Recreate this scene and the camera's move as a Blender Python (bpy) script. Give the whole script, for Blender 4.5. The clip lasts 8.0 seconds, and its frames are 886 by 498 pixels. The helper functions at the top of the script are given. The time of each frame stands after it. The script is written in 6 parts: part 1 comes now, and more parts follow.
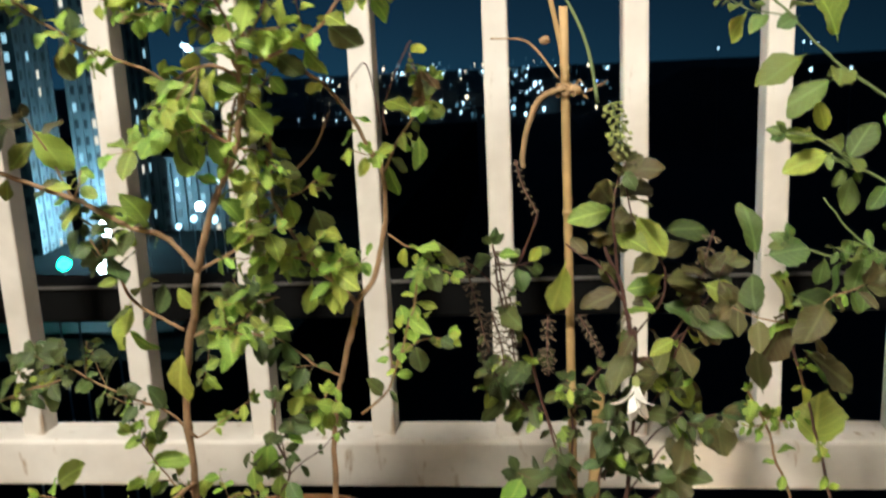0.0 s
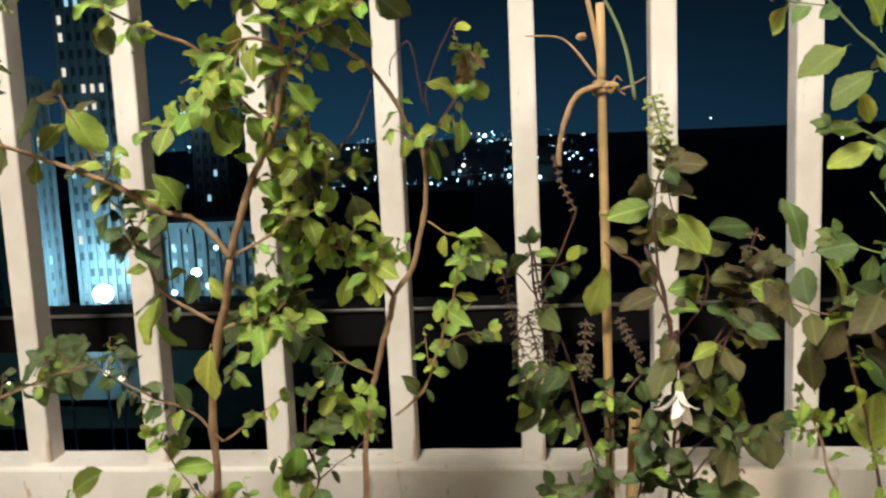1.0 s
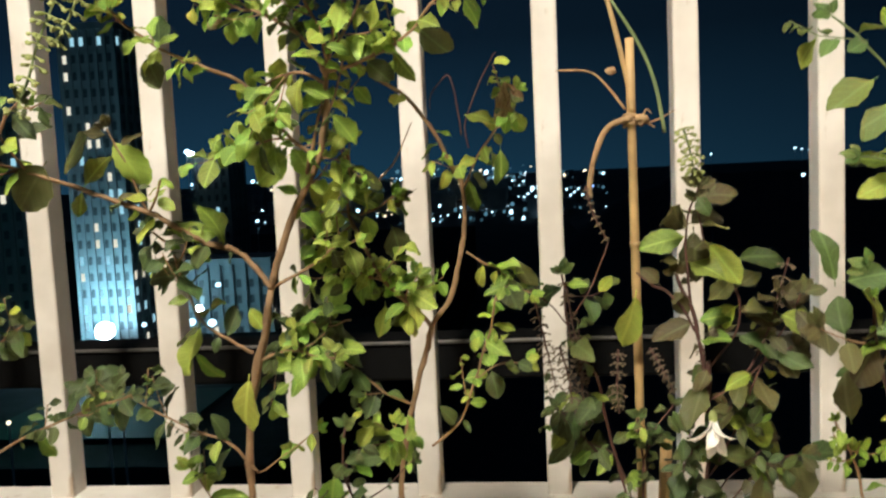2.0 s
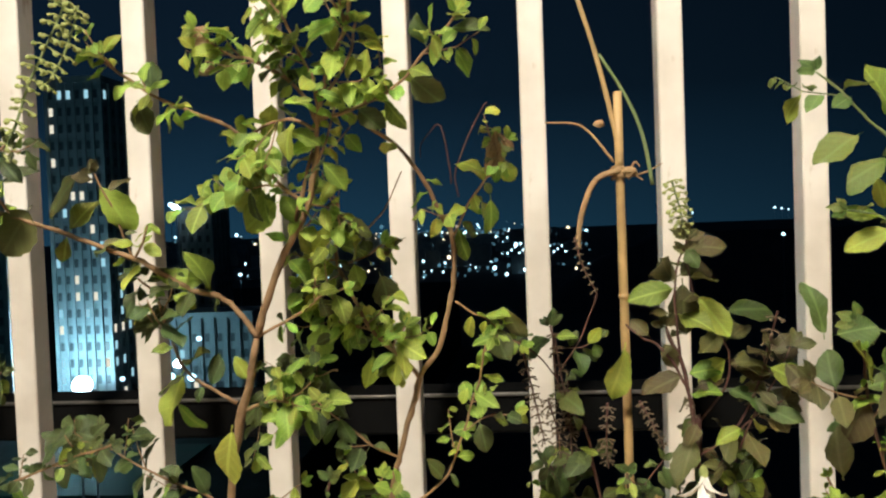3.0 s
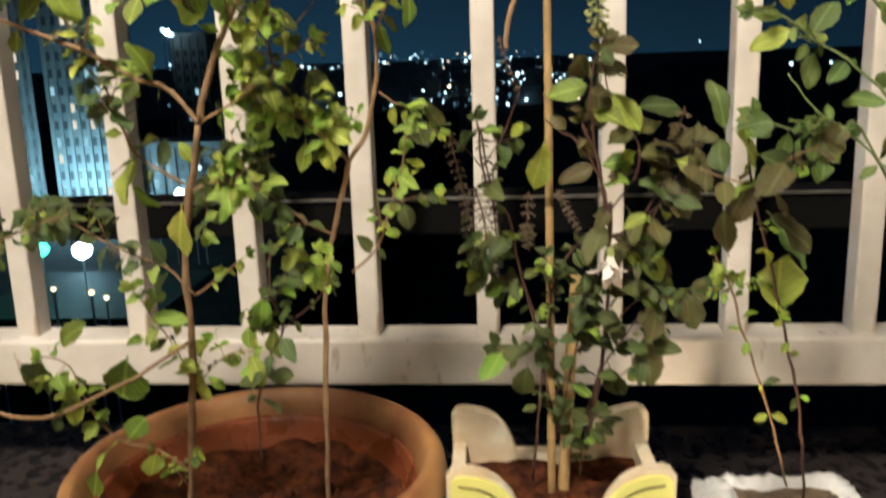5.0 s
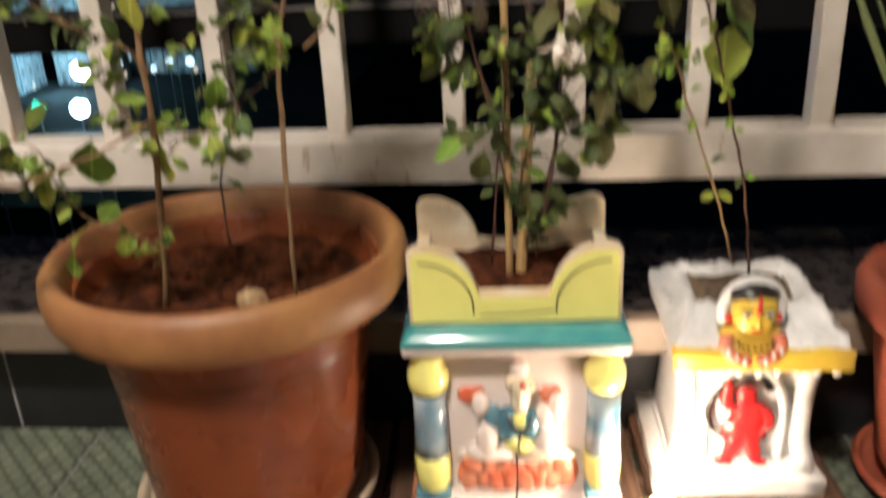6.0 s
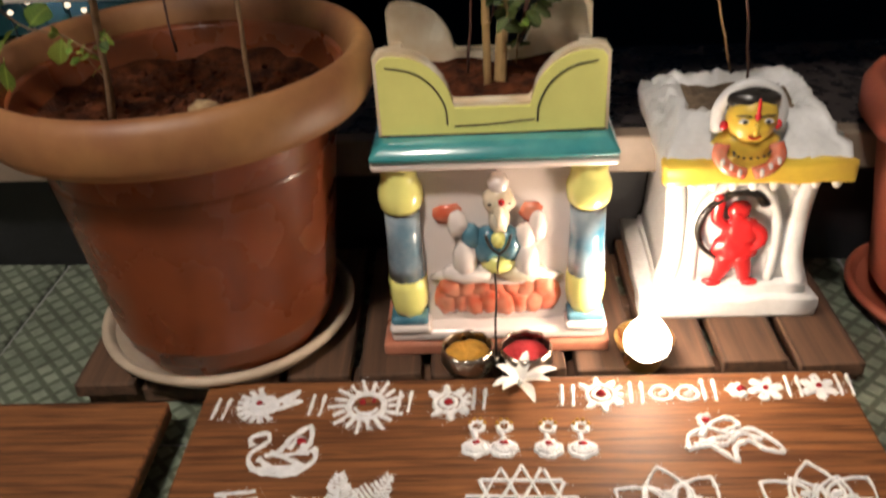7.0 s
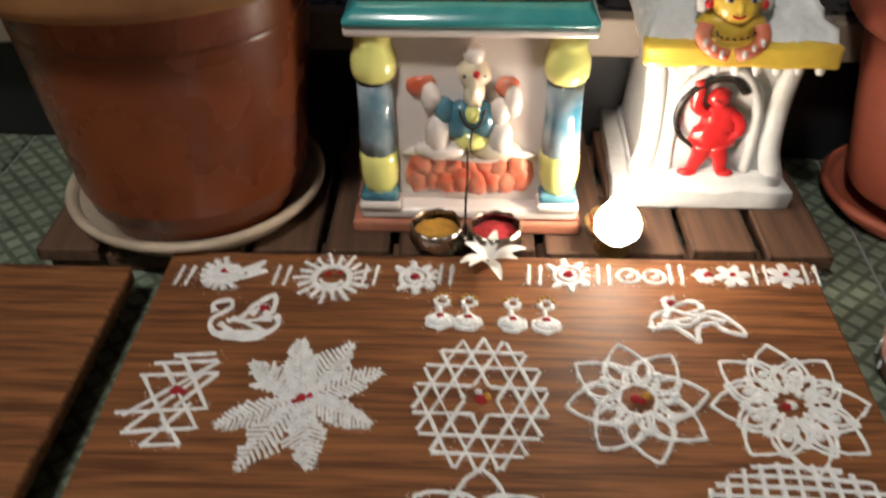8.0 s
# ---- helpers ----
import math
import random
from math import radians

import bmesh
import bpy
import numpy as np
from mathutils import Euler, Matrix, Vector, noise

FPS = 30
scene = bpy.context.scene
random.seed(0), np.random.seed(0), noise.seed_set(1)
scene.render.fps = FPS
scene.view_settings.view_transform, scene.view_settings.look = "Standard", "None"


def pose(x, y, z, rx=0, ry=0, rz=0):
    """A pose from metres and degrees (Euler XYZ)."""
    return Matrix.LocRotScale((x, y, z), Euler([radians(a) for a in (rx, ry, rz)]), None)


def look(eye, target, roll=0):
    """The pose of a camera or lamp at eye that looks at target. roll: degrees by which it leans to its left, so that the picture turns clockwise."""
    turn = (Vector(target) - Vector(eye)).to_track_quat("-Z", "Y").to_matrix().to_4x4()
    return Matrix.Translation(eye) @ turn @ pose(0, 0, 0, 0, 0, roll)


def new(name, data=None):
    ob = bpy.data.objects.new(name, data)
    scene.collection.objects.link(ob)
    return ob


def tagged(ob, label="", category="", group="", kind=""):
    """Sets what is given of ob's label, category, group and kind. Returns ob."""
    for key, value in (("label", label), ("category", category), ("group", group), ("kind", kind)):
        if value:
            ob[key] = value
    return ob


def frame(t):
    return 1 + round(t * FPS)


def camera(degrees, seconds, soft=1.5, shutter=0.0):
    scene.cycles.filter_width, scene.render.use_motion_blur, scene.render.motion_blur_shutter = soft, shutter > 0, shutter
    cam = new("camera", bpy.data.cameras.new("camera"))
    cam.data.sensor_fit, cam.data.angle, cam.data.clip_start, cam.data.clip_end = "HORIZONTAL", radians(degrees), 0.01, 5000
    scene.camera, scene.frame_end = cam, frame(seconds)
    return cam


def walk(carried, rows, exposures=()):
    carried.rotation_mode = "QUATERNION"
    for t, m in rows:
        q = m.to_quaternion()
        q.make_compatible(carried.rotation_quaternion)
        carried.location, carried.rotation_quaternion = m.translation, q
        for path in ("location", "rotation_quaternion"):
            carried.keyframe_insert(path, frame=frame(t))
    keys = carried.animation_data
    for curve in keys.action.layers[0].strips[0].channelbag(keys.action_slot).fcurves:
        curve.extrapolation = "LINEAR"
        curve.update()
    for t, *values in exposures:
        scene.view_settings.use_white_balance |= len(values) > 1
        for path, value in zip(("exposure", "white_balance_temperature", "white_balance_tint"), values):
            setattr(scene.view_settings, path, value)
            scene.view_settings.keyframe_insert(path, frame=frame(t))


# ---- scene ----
cam = camera(54.0, 8.0, soft=2.2, shutter=0.6)
PATH = [
    (0, (-0.082, 0.407, 0.953), (-0.3, 2.349, 0.529), -2.7),
    (0.3, (-0.095, 0.398, 0.938), (-0.3, 2.36, 0.612), -2.5),
    (0.5, (-0.098, 0.399, 0.926), (-0.294, 2.366, 0.623), -2.6),
    (1, (-0.113, 0.414, 0.902), (-0.319, 2.384, 0.629), -2.5),
    (1.5, (-0.127, 0.408, 0.903), (-0.363, 2.381, 0.683), -3.4),
    (2, (-0.135, 0.406, 0.9), (-0.343, 2.386, 0.71), -2.7),
    (2.2, (-0.137, 0.412, 0.9), (-0.33, 2.397, 0.747), -2.0),
    (3.3, (-0.141, 0.409, 0.895), (-0.303, 2.402, 0.836), -2.2),
    (3.5, (-0.145, 0.41, 0.896), (-0.337, 2.399, 0.817), -2.5),
    (4, (-0.135, 0.412, 0.887), (-0.314, 2.393, 0.679), -2.9),
    (4.2, (-0.117, 0.394, 0.886), (-0.316, 2.37, 0.646), -3.1),
    (5.3, (-0.074, 0.341, 0.869), (-0.242, 2.262, 0.337), -1.7),
    (5.5, (-0.063, 0.328, 0.865), (-0.255, 2.233, 0.288), -2.4),
    (6, (-0.043, 0.316, 0.821), (-0.229, 2.154, 0.056), -2.8),
    (6.1, (-0.042, 0.327, 0.815), (-0.225, 2.134, -0.023), -3.0),
    (6.5, (-0.034, 0.338, 0.783), (-0.193, 2.075, -0.196), -2.9),
    (7, (-0.033, 0.353, 0.761), (-0.202, 2.041, -0.299), -3.6),
    (7.5, (-0.032, 0.355, 0.738), (-0.196, 1.981, -0.414), -2.6),
    (8, (-0.022, 0.342, 0.722), (-0.15, 1.927, -0.491), -0.6),
]
walk(cam, [(t, look(eye, target, roll)) for t, eye, target, roll in PATH],
     exposures=[(0.0, 0.04, 5500, 6), (2.5, 0.0, 5700, 6), (5.3, -0.06, 5850, 9), (6.0, -0.3, 5800, 13), (6.5, -0.64, 5950, 19), (7.0, -0.86, 5700, 14), (7.5, -1.5, 5400, 9), (8.0, -1.2, 5300, 8)])

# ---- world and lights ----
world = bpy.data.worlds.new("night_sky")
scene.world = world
world.use_nodes = True
wn, wl = world.node_tree.nodes, world.node_tree.links
wn.clear()
w_out = wn.new("ShaderNodeOutputWorld")
w_bg = wn.new("ShaderNodeBackground")
w_ramp = wn.new("ShaderNodeValToRGB")
w_sep = wn.new("ShaderNodeSeparateXYZ")
w_geo = wn.new("ShaderNodeTexCoord")
w_map = wn.new("ShaderNodeMapRange")
w_map.inputs["From Min"].default_value, w_map.inputs["From Max"].default_value = -0.06, 0.5
wl.new(w_geo.outputs["Generated"], w_sep.inputs[0])
wl.new(w_sep.outputs["Z"], w_map.inputs["Value"])
wl.new(w_map.outputs[0], w_ramp.inputs[0])
w_ramp.color_ramp.elements[0].position, w_ramp.color_ramp.elements[0].color = 0.0, (0.014, 0.046, 0.074, 1)
w_ramp.color_ramp.elements[1].position, w_ramp.color_ramp.elements[1].color = 0.75, (0.003, 0.006, 0.012, 1)
e = w_ramp.color_ramp.elements.new(0.18)
e.color = (0.009, 0.027, 0.046, 1)
e = w_ramp.color_ramp.elements.new(0.36)
e.color = (0.0045, 0.0115, 0.020, 1)
wl.new(w_ramp.outputs[0], w_bg.inputs["Color"])
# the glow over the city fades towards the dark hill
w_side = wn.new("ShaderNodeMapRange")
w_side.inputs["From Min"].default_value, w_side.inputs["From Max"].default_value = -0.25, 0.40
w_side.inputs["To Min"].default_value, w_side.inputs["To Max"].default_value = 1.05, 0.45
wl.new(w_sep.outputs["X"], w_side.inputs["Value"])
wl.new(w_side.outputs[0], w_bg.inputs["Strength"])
wl.new(w_bg.outputs[0], w_out.inputs["Surface"])


def lamp(name, kind, m, power, colour, size=0.1):
    data = bpy.data.lights.new(name, kind)
    data.energy, data.color = power, colour
    if kind == "AREA":
        data.shape, data.size = "DISK", size
    else:
        data.shadow_soft_size = size
    ob = new(name, data)
    ob.matrix_world = m
    return ob


lamp("balcony_light", "AREA", look((-0.48, -0.32, 2.45), (-0.1, 1.1, 0.6)), 88, (1.0, 0.84, 0.63), 0.28)
lamp("flame_light", "POINT", pose(0.081, 0.975, 0.324), 3.3, (1.0, 0.74, 0.48), 0.014)


# ---- materials ----
def material(name, colour, rough=0.6, metal=0.0, vary=0.25, scale=12.0, fine=90.0, bump=0.15, other=None, coat=0.0, rand=0.0, sheen=0.0):
    """A surface with blotches at one scale, grain at another and a fine relief."""
    m = bpy.data.materials.new(name)
    m.use_nodes = True
    n, l = m.node_tree.nodes, m.node_tree.links
    b = n["Principled BSDF"]
    tc = n.new("ShaderNodeTexCoord")
    big, small = n.new("ShaderNodeTexNoise"), n.new("ShaderNodeTexNoise")
    big.inputs["Scale"].default_value, small.inputs["Scale"].default_value = scale, fine
    big.inputs["Detail"].default_value, small.inputs["Detail"].default_value = 5, 3
    l.new(tc.outputs["Object"], big.inputs["Vector"])
    l.new(tc.outputs["Object"], small.inputs["Vector"])
    mix = n.new("ShaderNodeMix")
    mix.data_type = "RGBA"
    dark = other or tuple(c * (1 - vary) for c in colour)
    mix.inputs["A"].default_value, mix.inputs["B"].default_value = (*dark, 1), (*colour, 1)
    ramp = n.new("ShaderNodeMapRange")
    ramp.inputs["From Min"].default_value, ramp.inputs["From Max"].default_value = 0.35, 0.65
    l.new(big.outputs["Fac"], ramp.inputs["Value"])
    l.new(ramp.outputs[0], mix.inputs["Factor"])
    hsv = n.new("ShaderNodeHueSaturation")
    grain = n.new("ShaderNodeMapRange")
    grain.inputs["To Min"].default_value, grain.inputs["To Max"].default_value = 1 - vary * 0.6, 1 + vary * 0.6
    l.new(small.outputs["Fac"], grain.inputs["Value"])
    l.new(mix.outputs["Result"], hsv.inputs["Color"])
    l.new(grain.outputs[0], hsv.inputs["Value"])
    if rand:
        info = n.new("ShaderNodeObjectInfo")
        spread = n.new("ShaderNodeMapRange")
        spread.inputs["To Min"].default_value, spread.inputs["To Max"].default_value = 0.5 - rand * 0.06, 0.5 + rand * 0.05
        l.new(info.outputs["Random"], spread.inputs["Value"])
        l.new(spread.outputs[0], hsv.inputs["Hue"])
        mul = n.new("ShaderNodeMath")
        mul.operation = "MULTIPLY"
        val = n.new("ShaderNodeMapRange")
        val.inputs["To Min"].default_value, val.inputs["To Max"].default_value = 1 - rand * 0.6, 1 + rand * 0.5
        wrap = n.new("ShaderNodeMath")
        wrap.operation = "PINGPONG"
        wrap.inputs[1].default_value = 0.137
        l.new(info.outputs["Random"], wrap.inputs[0])
        val.inputs["From Max"].default_value = 0.137
        l.new(wrap.outputs[0], val.inputs["Value"])
        l.new(val.outputs[0], mul.inputs[0])
        l.new(grain.outputs[0], mul.inputs[1])
        l.new(mul.outputs[0], hsv.inputs["Value"])
    l.new(hsv.outputs[0], b.inputs["Base Color"])
    rr = n.new("ShaderNodeMapRange")
    rr.inputs["To Min"].default_value, rr.inputs["To Max"].default_value = max(0.02, rough - 0.12), min(1, rough + 0.12)
    l.new(big.outputs["Fac"], rr.inputs["Value"])
    l.new(rr.outputs[0], b.inputs["Roughness"])
    b.inputs["Metallic"].default_value = metal
    b.inputs["Coat Weight"].default_value = coat
    b.inputs["Coat Roughness"].default_value = 0.06
    if bump:
        bp = n.new("ShaderNodeBump")
        bp.inputs["Strength"].default_value, bp.inputs["Distance"].default_value = bump, 0.003
        l.new(small.outputs["Fac"], bp.inputs["Height"])
        l.new(bp.outputs[0], b.inputs["Normal"])
    return m


def glow(name, colour, power):
    m = bpy.data.materials.new(name)
    m.use_nodes = True
    n, l = m.node_tree.nodes, m.node_tree.links
    n.clear()
    o, em = n.new("ShaderNodeOutputMaterial"), n.new("ShaderNodeEmission")
    em.inputs["Color"].default_value, em.inputs["Strength"].default_value = (*colour, 1), power
    l.new(em.outputs[0], o.inputs["Surface"])
    return m


def wood(name, light, dark, scale=1.0, rough=0.4, axis=0, coat=0.0):
    """Wood with grain along one axis of the thing."""
    m = material(name, light, rough, 0, 0.2, 5, 160, 0.12, dark, coat)
    n, l = m.node_tree.nodes, m.node_tree.links
    tc = next(x for x in n if x.type == "TEX_COORD")
    mp = n.new("ShaderNodeMapping")
    stretch = [26 * scale, 26 * scale, 26 * scale]
    stretch[axis] = 1.3 * scale
    mp.inputs["Scale"].default_value = stretch
    l.new(tc.outputs["Object"], mp.inputs["Vector"])
    for x in [x for x in n if x.type == "TEX_NOISE"]:
        l.new(mp.outputs[0], x.inputs["Vector"])
        x.inputs["Scale"].default_value = 2.2 if x.inputs["Scale"].default_value < 50 else 9
        x.inputs["Distortion"].default_value = 0.7
    return m


PAINT = material("cream_paint", (0.74, 0.70, 0.65), 0.45, 0, 0.12, 9, 60, 0.12, (0.58, 0.53, 0.47))
# rubbed and rusty spots in the paint
pn, pl = PAINT.node_tree.nodes, PAINT.node_tree.links
p_map, p_spot, p_cut, p_mix = pn.new("ShaderNodeMapping"), pn.new("ShaderNodeTexNoise"), pn.new("ShaderNodeMapRange"), pn.new("ShaderNodeMix")
p_map.inputs["Scale"].default_value = (1, 1, 0.35)
p_spot.inputs["Scale"].default_value, p_spot.inputs["Detail"].default_value = 62, 6
p_cut.inputs["From Min"].default_value, p_cut.inputs["From Max"].default_value, p_cut.inputs["To Max"].default_value = 0.64, 0.74, 0.75
p_mix.data_type = "RGBA"
p_mix.inputs["B"].default_value = (0.33, 0.22, 0.12, 1)
pl.new(next(x for x in pn if x.type == "TEX_COORD").outputs["Object"], p_map.inputs[0])
pl.new(p_map.outputs[0], p_spot.inputs["Vector"])
pl.new(p_spot.outputs["Fac"], p_cut.inputs["Value"])
pl.new(p_cut.outputs[0], p_mix.inputs["Factor"])
pl.new(next(x for x in pn if x.type == "HUE_SAT").outputs[0], p_mix.inputs["A"])
pl.new(p_mix.outputs["Result"], pn["Principled BSDF"].inputs["Base Color"])
GRANITE = material("black_granite", (0.055, 0.045, 0.042), 0.28, 0, 0.6, 60, 220, 0.05, (0.012, 0.011, 0.012))
EDGING = material("ledge_edging", (0.22, 0.17, 0.125), 0.45, 0, 0.25, 9, 90, 0.1)
BLACK_WALL = material("black_stone_face", (0.016, 0.016, 0.018), 0.35, 0, 0.4, 25, 140, 0.05)
GROUT = material("grout", (0.30, 0.30, 0.30), 0.8)
TILE = material("floor_tile", (0.25, 0.285, 0.215), 0.6, 0, 0.4, 30, 160, 0.2)
tn, tl = TILE.node_tree.nodes, TILE.node_tree.links
t_map, t_brick, t_bump = tn.new("ShaderNodeMapping"), tn.new("ShaderNodeTexBrick"), tn.new("ShaderNodeBump")
t_map.inputs["Rotation"].default_value, t_map.inputs["Scale"].default_value = (0, 0, 0.785), (15, 15, 15)
t_brick.inputs["Color1"].default_value, t_brick.inputs["Color2"].default_value, t_brick.inputs["Mortar"].default_value = (1, 1, 1, 1), (0.74, 0.78, 0.76, 1), (0.36, 0.38, 0.34, 1)
t_brick.inputs["Mortar Size"].default_value = 0.06
t_brick.inputs["Brick Width"].default_value, t_brick.inputs["Row Height"].default_value, t_brick.inputs["Mortar Smooth"].default_value = 0.27, 0.27, 0.6
t_brick.inputs["Scale"].default_value = 1.0
t_brick.offset = 0.0
t_mul = tn.new("ShaderNodeMix")
t_mul.data_type, t_mul.blend_type = "RGBA", "MULTIPLY"
t_mul.inputs["Factor"].default_value = 1.0
tl.new(next(x for x in tn if x.type == "TEX_COORD").outputs["Object"], t_map.inputs[0])
tl.new(t_map.outputs[0], t_brick.inputs["Vector"])
tl.new(next(x for x in tn if x.type == "HUE_SAT").outputs[0], t_mul.inputs["A"])
tl.new(t_brick.outputs["Color"], t_mul.inputs["B"])
tl.new(t_mul.outputs["Result"], tn["Principled BSDF"].inputs["Base Color"])
t_bump.inputs["Strength"].default_value, t_bump.inputs["Distance"].default_value = 0.6, 0.002
tl.new(t_brick.outputs["Color"], t_bump.inputs["Height"])
tl.new(t_bump.outputs[0], tn["Principled BSDF"].inputs["Normal"])
PLASTER = material("plaster", (0.62, 0.57, 0.50), 0.85, 0, 0.12, 3, 40, 0.2)
POT = material("brown_plastic", (0.245, 0.066, 0.021), 0.28, 0, 0.16, 14, 70, 0.06, (0.17, 0.046, 0.017))
RIM = material("faded_brown_plastic", (0.365, 0.185, 0.062), 0.52, 0, 0.30, 9, 80, 0.10, (0.22, 0.088, 0.036))
TERRA = material("terracotta", (0.30, 0.075, 0.038), 0.6, 0, 0.2, 9, 90, 0.12)
CLAY = material("pink_clay", (0.30, 0.16, 0.13), 0.7, 0, 0.2, 30, 120, 0.2)
SAUCER = material("saucer_plastic", (0.52, 0.42, 0.31), 0.5, 0, 0.25, 14, 80, 0.08)
SOIL = material("soil", (0.105, 0.032, 0.012), 0.95, 0, 0.7, 55, 190, 1.0, (0.022, 0.008, 0.005))
SOIL.node_tree.nodes["Principled BSDF"].inputs["Specular IOR Level"].default_value = 0.1
YELLOW = material("yellow_glaze", (0.83, 0.82, 0.25), 0.22, 0, 0.08, 9, 70, 0.03, coat=0.6)
IVORY = material("ivory_glaze", (0.76, 0.70, 0.55), 0.25, 0, 0.12, 26, 90, 0.04, (0.64, 0.50, 0.32), 0.5)
TEAL = material("teal_glaze", (0.04, 0.25, 0.27), 0.2, 0, 0.3, 18, 70, 0.03, (0.10, 0.36, 0.36), 0.7)
PINKWHITE = material("pinkish_white_glaze", (0.74, 0.66, 0.62), 0.2, 0, 0.06, 8, 80, 0.03, coat=0.6)
WHITE = material("white_paint_gloss", (0.69, 0.69, 0.685), 0.36, 0, 0.10, 40, 160, 0.25)
BLUE = material("blue_glaze", (0.03, 0.12, 0.19), 0.2, 0, 0.4, 30, 80, 0.03, (0.13, 0.27, 0.33), 0.7)
PILLARBLUE = material("blue_and_white_glaze", (0.035, 0.14, 0.22), 0.2, 0, 0.3, 22, 80, 0.03, (0.36, 0.42, 0.46), 0.7)
ORANGE = material("orange_glaze", (0.56, 0.10, 0.045), 0.22, 0, 0.3, 60, 120, 0.05, (0.66, 0.27, 0.17), 0.5)
BASEORANGE = material("salmon_glaze", (0.50, 0.20, 0.12), 0.3, 0, 0.3, 25, 90, 0.05, coat=0.4)
REDPAINT = material("red_enamel", (0.55, 0.02, 0.02), 0.2, 0, 0.1, 20, 90, 0.02, coat=0.6)
BLACKPAINT = material("black_enamel", (0.02, 0.017, 0.015), 0.3, 0, 0.2, 30, 90, 0.02)
YELLOWPAINT = material("mustard_enamel", (0.74, 0.53, 0.05), 0.38, 0, 0.15, 30, 90, 0.06, (0.60, 0.38, 0.05), 0.15)
BOARDTOP = wood("laminate_walnut", (0.255, 0.104, 0.034), (0.095, 0.035, 0.013), 3.6, 0.58, 0, 0.0)
BOARDTOP.node_tree.nodes["Principled BSDF"].inputs["Specular IOR Level"].default_value = 0.3
BOARDSIDE = material("dark_edge", (0.05, 0.022, 0.012), 0.5)
PALLET = wood("weathered_pine", (0.13, 0.068, 0.036), (0.055, 0.029, 0.017), 1.3, 0.75, 1)
POWDER = material("rice_powder", (0.86, 0.87, 0.88), 0.95, 0, 0.15, 120, 400, 0.8)
KUMKUM = material("red_powder", (0.36, 0.015, 0.02), 0.95, 0, 0.25, 120, 300, 0.6)
TURMERIC = material("yellow_powder", (0.55, 0.29, 0.03), 0.95, 0, 0.25, 120, 300, 0.6)
STEEL = material("tarnished_steel", (0.42, 0.36, 0.30), 0.28, 1.0, 0.3, 40, 120, 0.06)
BRASS = material("brass", (0.66, 0.43, 0.16), 0.3, 1.0, 0.25, 40, 120, 0.06)
BAMBOO = material("bamboo", (0.47, 0.31, 0.13), 0.55, 0, 0.25, 30, 120, 0.1)
STRING = material("jute_twine", (0.40, 0.26, 0.13), 0.9, 0, 0.35, 80, 300, 0.5)
BARK = material("brown_bark", (0.30, 0.185, 0.095), 0.8, 0, 0.35, 60, 200, 0.5)
DARKBARK = material("purple_brown_bark", (0.10, 0.045, 0.035), 0.8, 0, 0.35, 60, 200, 0.4)
CALYX = material("dry_calyx", (0.15, 0.11, 0.07), 0.85, 0, 0.35, 90, 200, 0.3)
GREENCALYX = material("green_calyx", (0.36, 0.40, 0.13), 0.7, 0, 0.3, 90, 200, 0.3)
PETAL = material("white_petal", (0.80, 0.77, 0.72), 0.6, 0, 0.05, 60, 200, 0.1)
# near-black base puts the night shade of the outer beam into its colour
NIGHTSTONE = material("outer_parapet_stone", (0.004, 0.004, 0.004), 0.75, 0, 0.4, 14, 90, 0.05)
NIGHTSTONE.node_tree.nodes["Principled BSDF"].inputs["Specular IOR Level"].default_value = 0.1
FLAME = glow("flame", (1.0, 0.80, 0.50), 40)


# ---- mesh helpers ----
def put(name, bm, mat, parent=None, label="", smooth=False):
    me = bpy.data.meshes.new(name)
    bmesh.ops.recalc_face_normals(bm, faces=bm.faces)
    bm.to_mesh(me)
    bm.free()
    for p in me.polygons:
        p.use_smooth = smooth
    me.materials.append(mat)
    ob = new(name, me)
    if parent is not None:
        ob.parent = parent
    if label:
        ob["label"] = label
    return ob


def part(name, bm, mat, parent, label="", smooth=False):
    return put(name, bm, mat, parent, label, smooth)


def empty(name, label, category, at=(0, 0, 0), turn=0.0, group="", kind=""):
    ob = new(name)
    ob.matrix_basis = pose(*at, 0, 0, turn)
    return tagged(ob, label, category, group, kind)


def box(x0, x1, y0, y1, z0, z1, bevel=0.0, seg=2, bm=None):
    b = bmesh.new()
    bmesh.ops.create_cube(b, size=1)
    for v in b.verts:
        v.co = Vector((x0 + (v.co.x + 0.5) * (x1 - x0), y0 + (v.co.y + 0.5) * (y1 - y0), z0 + (v.co.z + 0.5) * (z1 - z0)))
    if bevel:
        bmesh.ops.bevel(b, geom=b.edges[:], offset=bevel, segments=seg, profile=0.5, affect="EDGES")
    if bm is None:
        return b
    join(bm, b)
    return bm


def join(bm, other):
    me = bpy.data.meshes.new("tmp")
    other.to_mesh(me)
    other.free()
    bm.from_mesh(me)
    bpy.data.meshes.remove(me)
    return bm


